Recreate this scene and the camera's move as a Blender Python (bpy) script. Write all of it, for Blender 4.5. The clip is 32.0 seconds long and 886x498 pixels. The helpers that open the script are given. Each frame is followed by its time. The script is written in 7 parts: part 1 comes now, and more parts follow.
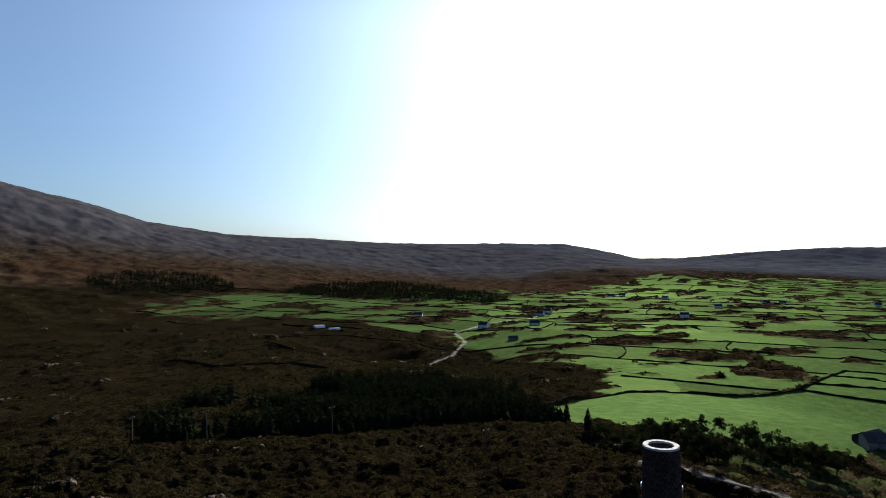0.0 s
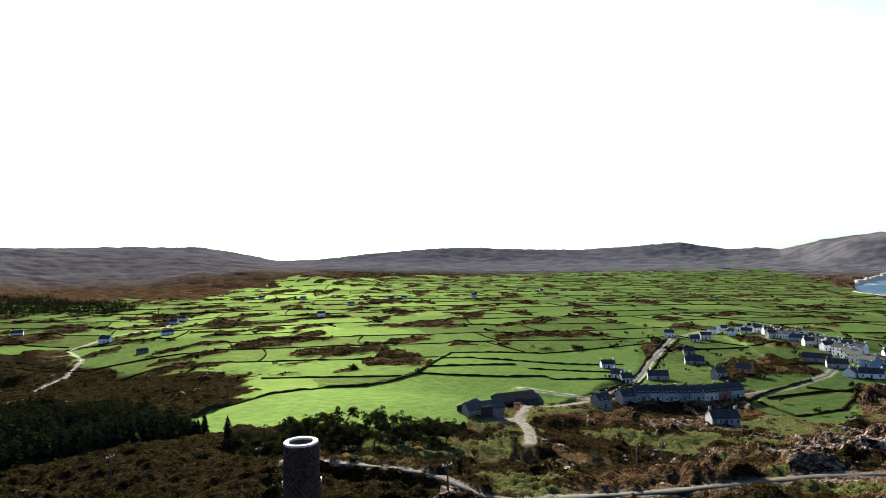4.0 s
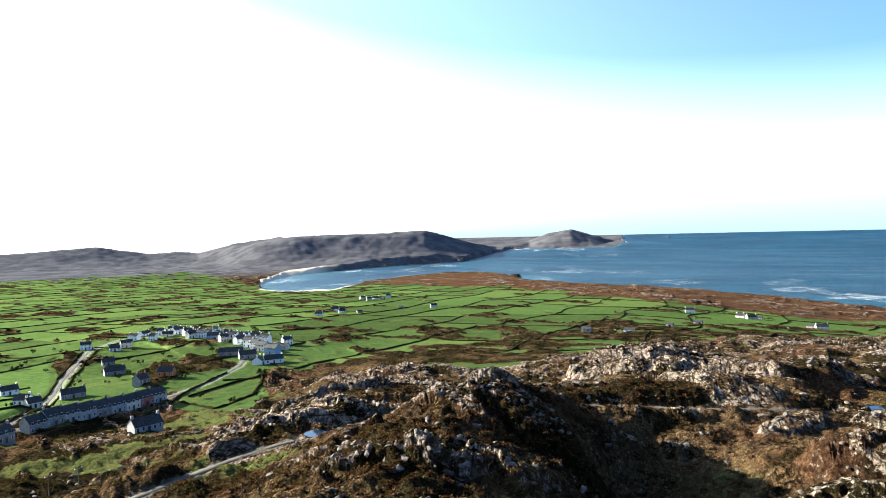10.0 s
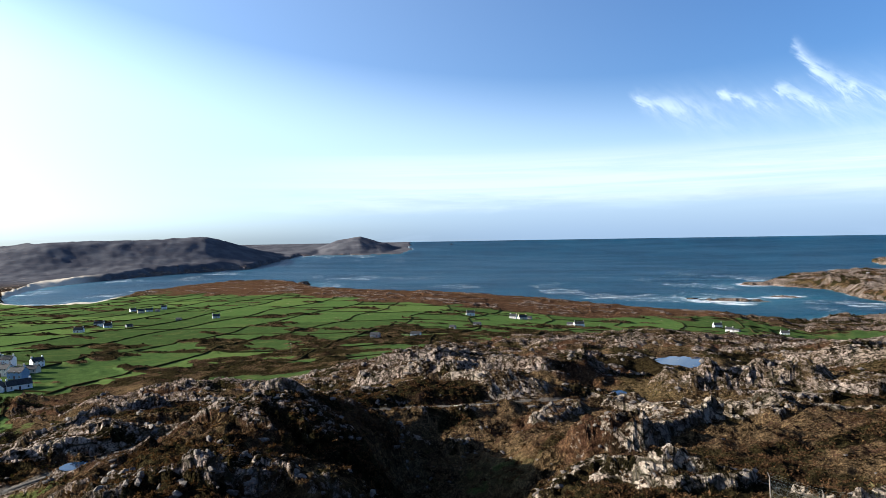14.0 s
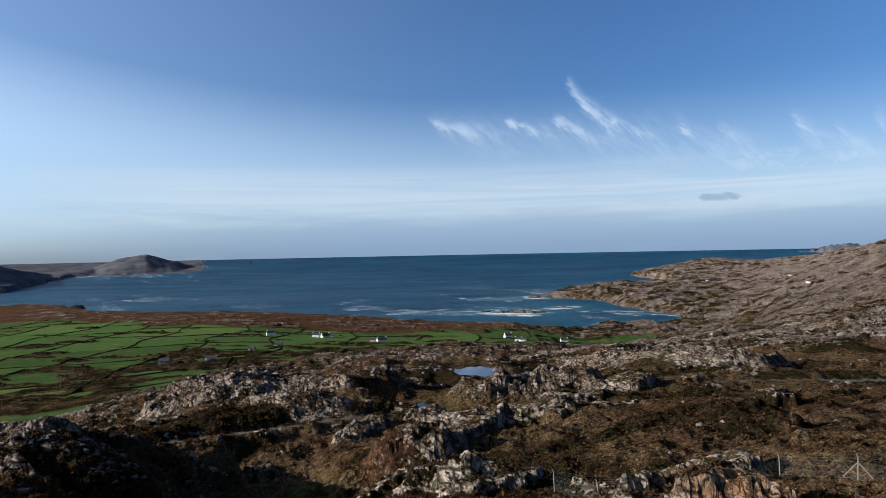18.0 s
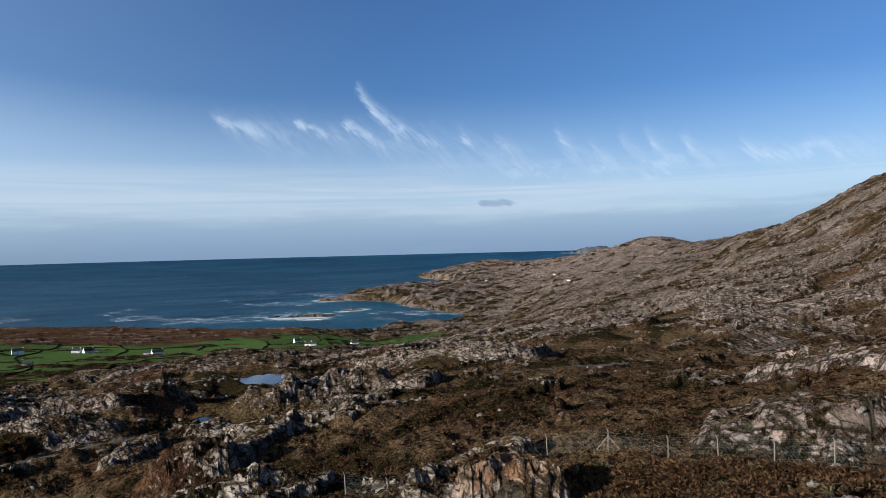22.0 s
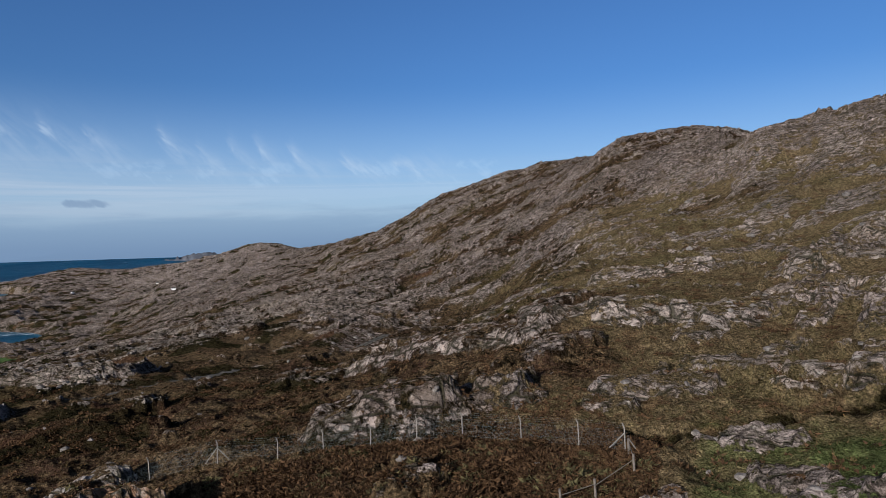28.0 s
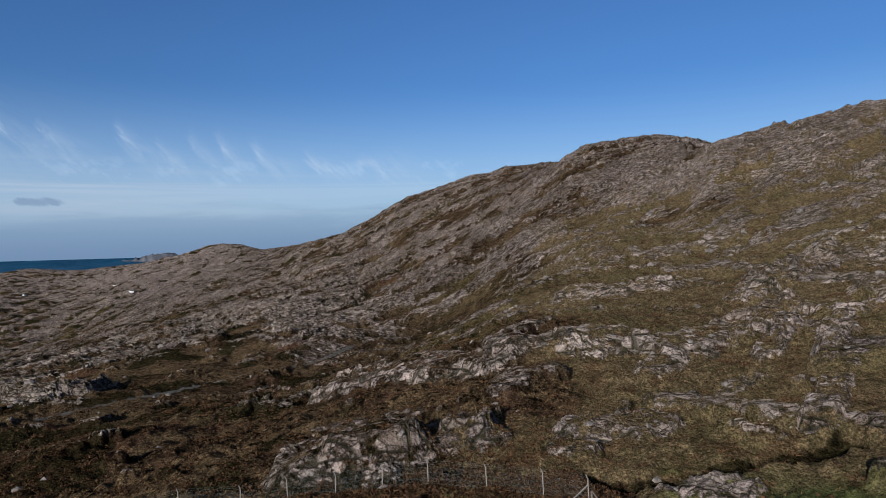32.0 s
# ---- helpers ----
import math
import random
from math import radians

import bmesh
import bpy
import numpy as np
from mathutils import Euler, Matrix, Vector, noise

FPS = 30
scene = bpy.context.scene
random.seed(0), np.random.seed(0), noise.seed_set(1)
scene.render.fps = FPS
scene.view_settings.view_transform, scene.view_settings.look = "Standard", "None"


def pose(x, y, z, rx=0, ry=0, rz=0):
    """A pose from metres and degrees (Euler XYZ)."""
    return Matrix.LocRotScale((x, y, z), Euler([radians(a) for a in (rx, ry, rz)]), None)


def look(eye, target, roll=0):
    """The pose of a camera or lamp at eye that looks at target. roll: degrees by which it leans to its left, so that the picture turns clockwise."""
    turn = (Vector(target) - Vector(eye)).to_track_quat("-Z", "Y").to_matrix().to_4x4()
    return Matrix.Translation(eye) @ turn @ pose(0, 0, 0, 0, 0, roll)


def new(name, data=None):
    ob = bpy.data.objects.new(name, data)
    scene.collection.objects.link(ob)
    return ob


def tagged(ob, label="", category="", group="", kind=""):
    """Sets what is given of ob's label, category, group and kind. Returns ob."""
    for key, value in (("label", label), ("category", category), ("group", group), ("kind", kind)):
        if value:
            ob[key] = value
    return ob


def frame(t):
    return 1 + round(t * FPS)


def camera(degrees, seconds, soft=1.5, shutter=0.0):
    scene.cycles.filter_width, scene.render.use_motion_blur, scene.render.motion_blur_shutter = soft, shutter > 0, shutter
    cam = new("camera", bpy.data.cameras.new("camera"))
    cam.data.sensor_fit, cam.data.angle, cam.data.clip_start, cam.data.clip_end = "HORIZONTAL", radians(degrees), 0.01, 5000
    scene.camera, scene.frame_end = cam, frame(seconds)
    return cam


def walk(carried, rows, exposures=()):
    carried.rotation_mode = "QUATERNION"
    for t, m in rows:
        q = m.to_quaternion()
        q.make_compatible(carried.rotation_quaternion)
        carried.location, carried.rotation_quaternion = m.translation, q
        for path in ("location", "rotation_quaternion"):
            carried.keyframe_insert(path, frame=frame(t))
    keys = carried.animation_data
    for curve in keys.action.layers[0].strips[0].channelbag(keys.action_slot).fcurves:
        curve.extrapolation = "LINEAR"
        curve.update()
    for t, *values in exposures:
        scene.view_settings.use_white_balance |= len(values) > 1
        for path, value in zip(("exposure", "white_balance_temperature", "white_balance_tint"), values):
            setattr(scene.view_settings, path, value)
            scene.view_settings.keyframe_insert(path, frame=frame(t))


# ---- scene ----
cam = camera(69.1, 32.0, soft=0.3)
EYE = 150.0
# seconds, yaw, pitch, roll, climb
PATH = (
    (0.0, -0.00, -0.16, 0.83, 0.00),
    (0.5, -4.13, -0.23, 0.80, 0.00),
    (1.0, -11.74, -0.28, 0.95, 0.00),
    (1.5, -15.33, -0.34, 1.12, 0.00),
    (2.0, -16.60, -0.35, 1.05, 0.00),
    (2.5, -18.01, -0.34, 1.04, 0.00),
    (3.0, -21.89, -0.40, 1.11, 0.00),
    (3.5, -26.53, -0.43, 1.23, 0.00),
    (4.0, -31.36, -0.53, 1.30, 0.00),
    (4.5, -35.77, -0.62, 1.37, 0.00),
    (6.5, -49.93, -0.89, 1.40, 0.00),
    (7.0, -53.90, -0.94, 1.37, 0.00),
    (7.5, -57.80, -0.99, 1.34, 0.00),
    (8.0, -62.15, -1.05, 1.30, 0.00),
    (8.5, -66.32, -1.10, 1.32, 0.00),
    (9.0, -71.00, -1.19, 1.36, 0.00),
    (9.5, -75.32, -1.26, 1.36, 0.00),
    (10.0, -79.88, -1.28, 1.29, 0.00),
    (10.5, -83.74, -1.31, 1.28, 0.00),
    (11.0, -87.38, -1.31, 1.28, 0.00),
    (11.5, -90.55, -1.31, 1.33, 0.00),
    (12.0, -93.57, -1.33, 1.27, 0.00),
    (12.5, -95.37, -1.33, 1.26, 0.00),
    (13.0, -96.76, -1.31, 1.21, 0.00),
    (13.5, -97.46, -1.30, 1.17, 0.00),
    (15.5, -104.49, 0.22, 0.48, 0.00),
    (16.0, -107.11, 0.23, 0.68, 0.00),
    (16.5, -109.64, 0.23, 0.82, 0.00),
    (17.0, -112.26, 0.20, 0.89, 0.00),
    (17.5, -114.42, 0.21, 1.01, 0.00),
    (18.0, -115.88, 0.20, 1.12, 0.00),
    (18.5, -116.97, 0.22, 1.12, 0.00),
    (19.0, -118.27, 0.21, 1.10, 0.00),
    (19.5, -119.60, 0.22, 1.13, 0.00),
    (20.0, -121.19, 0.20, 1.13, 0.00),
    (20.5, -123.35, 0.18, 1.14, 0.00),
    (21.0, -126.95, 0.13, 1.17, 0.00),
    (21.5, -130.65, 0.09, 1.30, 0.00),
    (22.0, -134.42, 0.06, 1.42, 0.00),
    (22.5, -137.70, 0.01, 1.50, 0.00),
    (23.0, -140.64, -0.03, 1.52, 0.00),
    (23.5, -143.31, -0.07, 1.56, 0.00),
    (24.0, -146.66, -0.11, 1.58, 0.00),
    (24.5, -149.94, -0.16, 1.63, 0.00),
    (25.0, -153.23, -0.22, 1.66, 0.00),
    (25.5, -155.92, -0.29, 1.73, 0.00),
    (26.0, -158.33, -0.31, 1.64, 0.00),
    (26.5, -160.78, -0.28, 1.62, 0.00),
    (28.5, -169.62, -0.34, 1.54, 0.00),
    (29.0, -170.11, -0.37, 1.48, 0.00),
    (29.5, -170.34, -0.32, 1.45, 0.00),
    (30.0, -170.64, -0.32, 1.43, 0.41),
    (30.5, -170.84, -0.32, 1.41, 1.11),
    (31.0, -171.03, -0.29, 1.36, 1.96),
    (31.5, -171.18, -0.31, 1.36, 2.83),
    (32.0, -171.32, -0.32, 1.40, 3.88),
)
EXPOSURES = ((0.0, 0.75, 6350, 10), (2.0, 1.4, 6850, 10), (4.0, 2.0, 7200, 10), (7.0, 2.6, 7150, 6), (9.0, 2.75, 7100, 5), (11.0, 2.35, 6900, 5), (13.0, 1.95, 6700, 7), (13.5, 1.9, 6650, 8),
             (15.8, 1.15, 6450, 10), (20.0, 1.1, 6400, 10), (24.0, 0.92, 6230, 10), (29.0, 0.7, 5980, 10), (32.0, 0.68, 5980, 10))
walk(cam, [(t, pose(0, 0, EYE + up, 90 + pitch, roll, yaw)) for t, yaw, pitch, roll, up in PATH], EXPOSURES)

# ---- sky and sun ----
SUN_BEARING, SUN_HEIGHT = 18.5, 17.0
sun = new("sun", bpy.data.lights.new("sun", "SUN"))
sun.data.energy, sun.data.angle, sun.data.color = 5.0, radians(0.6), (1.0, 0.93, 0.82)
sb, sh = radians(SUN_BEARING), radians(SUN_HEIGHT)
SUN_WAY = Vector((math.sin(sb) * math.cos(sh), math.cos(sb) * math.cos(sh), math.sin(sh)))
sun.matrix_world = look(SUN_WAY * 500, (0, 0, 0))

world = bpy.data.worlds.new("sky")
scene.world = world
world.use_nodes = True


class Nodes:
    """Small builder for node trees."""

    def __init__(self, tree):
        self.tree = tree
        tree.nodes.clear()

    def add(self, kind, props=None, **inputs):
        n = self.tree.nodes.new(kind)
        for k, v in (props or {}).items():
            setattr(n, k, v)
        for k, v in inputs.items():
            key = int(k[1:]) if k[0] == "i" and k[1:].isdigit() else k.replace("_", " ")
            sock = n.inputs[key]
            if isinstance(v, bpy.types.NodeSocket):
                self.tree.links.new(v, sock)
            else:
                sock.default_value = v
        return n

    def math(self, op, a, b=0.0, c=0.0, clamp=False):
        return self.add("ShaderNodeMath", {"operation": op, "use_clamp": clamp}, i0=a, i1=b, i2=c).outputs[0]

    def mix(self, f, a, b, mode="MIX"):
        n = self.add("ShaderNodeMix", {"data_type": "RGBA", "blend_type": mode, "clamp_factor": True}, i0=f, i6=a, i7=b)
        return n.outputs[2]

    def noise(self, vec, scale, detail=4.0, rough=0.55, distort=0.0):
        return self.add("ShaderNodeTexNoise", None, Vector=vec, Scale=scale, Detail=detail, Roughness=rough, Distortion=distort).outputs[0]

    def ramp(self, f, lo, hi, a=0.0, b=1.0, smooth=True):
        n = self.add("ShaderNodeMapRange", {"interpolation_type": "SMOOTHSTEP" if smooth else "LINEAR"}, Value=f)
        for i, v in enumerate((lo, hi, a, b)):
            n.inputs[i + 1].default_value = v
        return n.outputs[0]

    def combine(self, x, y, z):
        return self.add("ShaderNodeCombineXYZ", None, X=x, Y=y, Z=z).outputs[0]

    def split(self, v):
        return self.add("ShaderNodeSeparateXYZ", None, Vector=v).outputs


# cloud streaks: bearing and height of the head, fall, bend, reach, thickness
TAILS = ((115.0, 11.6, 3.4, 7.0, 10, 0.20), (121.8, 11.2, 3.0, 6.0, 7, 0.18), (126.0, 11.2, 3.6, 5.0, 8, 0.26), (127.2, 14.2, 6.5, 4.0, 12, 0.22), (130.6, 10.8, 3.4, 4.5, 8, 0.28), (136.2, 10.2, 2.8, 2.2, 5, 0.30),
         (139.2, 9.6, 2.6, 2.2, 4, 0.34), (144.6, 10.0, 3.2, 2.0, 4, 0.32), (147.6, 8.7, 2.6, 1.6, 3.4, 0.34), (150.3, 9.0, 2.6, 1.4, 3, 0.36), (152.3, 9.2, 2.6, 1.3, 3.2, 0.36), (155.2, 8.6, 2.2, 1.5, 4, 0.34),
         (159.5, 8.0, 1.8, 2.0, 5, 0.3), (164.0, 7.6, 1.2, 3.0, 6, 0.25))


def build_sky():
    n = Nodes(world.node_tree)
    way = n.add("ShaderNodeTexCoord").outputs["Generated"]
    sky = n.add("ShaderNodeTexSky", {"sky_type": "NISHITA", "sun_disc": False, "sun_elevation": sh, "sun_rotation": sb,
                                     "altitude": 150.0, "air_density": 1.0, "dust_density": 1.5, "ozone_density": 4.0}).outputs[0]
    sky = n.mix(1.0, sky, (0.77, 1.02, 1.31, 1), "MULTIPLY")
    x, y, z = n.split(way)
    el = n.math("MULTIPLY", n.math("ARCSINE", z), 57.2958)
    # deeper blue towards the zenith
    sky = n.mix(n.ramp(el, 20.0, 60.0), sky, n.mix(1.0, sky, (0.30, 0.34, 0.42, 1), "MULTIPLY"))
    az = n.math("MULTIPLY", n.math("ARCTAN2", x, y), 57.2958)
    # az runs -180..180; turned so that it runs from -60 to 300
    az = n.math("ADD", n.math("MODULO", n.math("ADD", az, 420.0), 360.0), -60.0)
    # low layered cloud over the sea
    low = n.noise(n.combine(n.math("MULTIPLY", az, 0.05), n.math("MULTIPLY", el, 0.6), 3.0), 1.0, 6.0, 0.6, 0.4)
    lowmask = n.math("MULTIPLY", n.ramp(el, 9.0, 5.0), n.ramp(low, 0.40, 0.60))
    bank = n.noise(n.combine(n.math("MULTIPLY", az, 0.09), n.math("MULTIPLY", el, 0.7), 9.0), 1.0, 5.0, 0.6, 0.3)
    grey = n.math("MULTIPLY", n.ramp(n.math("ADD", el, n.math("MULTIPLY", bank, -5.0)), 1.6, -0.6), n.ramp(az, 70.0, 100.0))
    # high mares' tails: a bright head that falls away to the north in a thinning curve
    drift = n.noise(n.combine(n.math("MULTIPLY", az, 0.35), n.math("MULTIPLY", el, 0.5), 5.0), 1.0, 4.0, 0.55)
    fray = n.noise(n.combine(n.math("MULTIPLY", n.math("ADD", az, el), 1.0), n.math("MULTIPLY", el, 0.5), 1.0), 1.0, 6.0, 0.65, 0.5)
    wisps = None
    for a0, e0, fall, bend, reach, thick in TAILS:
        u = n.math("ADD", n.math("SUBTRACT", az, a0), n.math("MULTIPLY", n.math("SUBTRACT", fray, 0.5), 1.7))
        drop = n.math("MULTIPLY", n.math("SUBTRACT", 1.0, n.math("EXPONENT", n.math("DIVIDE", n.math("MAXIMUM", u, 0.0), -bend))), fall)
        off = n.math("SUBTRACT", n.math("ADD", n.math("ADD", el, drop), n.math("MULTIPLY", n.math("SUBTRACT", drift, 0.5), 1.6)), e0)
        wide = n.math("MULTIPLY_ADD", n.math("MAXIMUM", u, 0.0), 0.19, thick * 1.9)
        body = n.math("EXPONENT", n.math("MULTIPLY", n.math("POWER", n.math("DIVIDE", n.math("ABSOLUTE", off), wide), 1.6), -1.0))
        length = n.math("MULTIPLY", n.ramp(u, -0.5, 0.5), n.ramp(u, reach * 1.3, 0.0))
        one = n.math("MULTIPLY", n.math("MULTIPLY", body, length), n.ramp(fray, 0.3, 0.66, 0.12, 1.0))
        wisps = one if wisps is None else n.math("MAXIMUM", wisps, one)
    puff = n.math("ADD", n.math("POWER", n.math("DIVIDE", n.math("SUBTRACT", az, 139.3), 1.9), 2.0), n.math("POWER", n.math("DIVIDE", n.math("SUBTRACT", el, 4.0), 0.38), 2.0))
    puff = n.ramp(n.math("ADD", puff, n.math("MULTIPLY", n.math("SUBTRACT", fray, 0.5), 3.0)), 1.1, 0.2)
    # level sheets of thin cloud over the sea, brighter along their upper edges
    sheet = n.noise(n.combine(n.math("MULTIPLY", az, 0.022), n.math("MULTIPLY", el, 0.75), 21.0), 1.0, 6.0, 0.62, 0.5)
    sheets = n.math("MULTIPLY", n.math("MULTIPLY", n.ramp(el, 8.2, 5.6), n.ramp(el, 1.6, 3.4)), n.math("MULTIPLY", n.ramp(az, 74.0, 96.0), n.ramp(sheet, 0.36, 0.6, 0.25, 1.0)))
    band = n.math("MULTIPLY", n.math("MULTIPLY", n.ramp(el, 9.2, 6.6), n.ramp(el, 2.0, 4.5)), n.math("MULTIPLY", n.ramp(az, 118.0, 146.0), n.ramp(n.math("ADD", drift, n.math("MULTIPLY", fray, 0.5)), 0.5, 0.95)))
    veil = n.math("MULTIPLY", n.ramp(n.math("ADD", el, n.ramp(az, 15.0, 132.0, -16.0, 0.0)), 14.5, 2.5), n.math("MULTIPLY", n.ramp(el, -1.0, 2.6, 0.3, 0.8), n.ramp(az, -34.0, 10.0, 0.42, 1.0)))
    cloud = n.math("MAXIMUM", n.math("MAXIMUM", n.math("MULTIPLY", sheets, 0.8), n.math("MULTIPLY", lowmask, 0.5)), n.math("MAXIMUM", n.math("MULTIPLY", wisps, 0.7), n.math("MAXIMUM", n.math("MAXIMUM", n.math("MULTIPLY", band, 0.85), n.ramp(az, 135.0, 70.0, 0.0, 0.26)), veil)))
    # the haze brightens towards the sun
    toward = n.math("POWER", n.math("MAXIMUM", n.add("ShaderNodeVectorMath", {"operation": "DOT_PRODUCT"}, i0=way, i1=tuple(SUN_WAY)).outputs["Value"], 0.0), 4.0)
    toward = n.math("ADD", n.math("MULTIPLY", toward, 0.62), n.math("MULTIPLY", n.math("POWER", toward, 5.0), 0.9))
    mist = n.add("ShaderNodeVectorMath", {"operation": "SCALE"}, i0=(5.8, 7.3, 9.2), Scale=n.math("MULTIPLY_ADD", toward, 2.6, 1.0)).outputs[0]
    col = n.mix(cloud, sky, n.mix(0.35, mist, n.mix(1.0, sky, (1.5, 1.45, 1.3, 1), "MULTIPLY")))
    col = n.mix(n.math("MULTIPLY", sheets, n.ramp(az, 138.0, 165.0, 0.45, 0.2)), col, (6.6, 7.2, 8.0, 1))
    col = n.mix(n.math("MULTIPLY", wisps, 0.34), col, (7.4, 8.4, 9.4, 1))
    col = n.mix(n.math("MAXIMUM", n.math("MULTIPLY", grey, 0.38), n.math("MULTIPLY", puff, 0.6)), col, (2.3, 3.4, 5.0, 1))
    col = n.mix(n.math("MULTIPLY", n.math("MULTIPLY", n.ramp(el, 4.5, 0.0), n.ramp(az, 84.0, 112.0)), 0.55), col, (2.5, 3.8, 5.9, 1))
    bg = n.add("ShaderNodeBackground", None, Color=col, Strength=0.05)
    out = n.add("ShaderNodeOutputWorld", None, Surface=bg.outputs[0])


build_sky()

# ---- materials ----
def material(name):
    m = bpy.data.materials.new(name)
    m.use_nodes = True
    return m, Nodes(m.node_tree)


def finish(n, colour, rough, height=None, depth=0.1, strength=1.0, metal=0.0, spec=0.3):
    bsdf = n.add("ShaderNodeBsdfPrincipled", None, Base_Color=colour, Roughness=rough, Metallic=metal)
    bsdf.inputs["Specular IOR Level"].default_value = spec
    if height is not None:
        b = n.add("ShaderNodeBump", None, Strength=strength, Distance=depth, Height=height)
        n.tree.links.new(b.outputs[0], bsdf.inputs["Normal"])
    n.add("ShaderNodeOutputMaterial", None, Surface=bsdf.outputs[0])
    return bsdf


def plain(name, a, b, scale=2.0, rough=0.85, depth=0.02, spec=0.3, metal=0.0, vary=0.0):
    """Two tones broken up at two scales, with a fine relief; vary: piece by piece."""
    m, n = material(name)
    pos = n.add("ShaderNodeTexCoord").outputs["Object"]
    big, fine = n.noise(pos, scale, 4, 0.6), n.noise(pos, scale * 9, 5, 0.65)
    f = n.math("ADD", n.math("MULTIPLY", big, 0.6), n.math("MULTIPLY", fine, 0.4))
    col = n.mix(n.ramp(f, 0.36, 0.64), (*a, 1), (*b, 1))
    if vary:
        rnd = n.add("ShaderNodeObjectInfo").outputs["Random"]
        col = n.mix(1.0, col, n.add("ShaderNodeCombineColor", None, Red=n.ramp(rnd, 0, 1, 1 - vary, 1 + vary, False), Green=n.ramp(rnd, 0, 1, 1 - vary, 1 + vary, False),
                                    Blue=n.ramp(rnd, 0, 1, 1 - vary, 1 + vary, False)).outputs[0], "MULTIPLY")
    finish(n, col, rough, f, depth, 0.8, metal, spec)
    return m


def foliage(name, a, b, scale=0.4):
    m, n = material(name)
    pos = n.add("ShaderNodeTexCoord").outputs["Object"]
    isl = n.add("ShaderNodeNewGeometry").outputs["Random Per Island"]
    rnd = n.add("ShaderNodeObjectInfo").outputs["Random"]
    f = n.math("ADD", n.math("MULTIPLY", isl, 0.6), n.math("ADD", n.math("MULTIPLY", n.noise(pos, scale, 3), 0.4), n.math("MULTIPLY", rnd, 0.15)))
    col = n.mix(n.ramp(f, 0.2, 0.95), (*a, 1), (*b, 1))
    bsdf = finish(n, col, 0.75, n.noise(pos, 6.0, 3), 0.08, 0.6, 0, 0.0)
    glow = n.add("ShaderNodeBsdfTranslucent", None, Color=n.mix(1.0, col, (0.30, 0.28, 0.18, 1), "MULTIPLY"))
    both = n.add("ShaderNodeAddShader", None, i0=bsdf.outputs[0], i1=glow.outputs[0])
    for node in n.tree.nodes:
        if node.bl_idname == "ShaderNodeOutputMaterial":
            n.tree.links.new(both.outputs[0], node.inputs["Surface"])
    return m


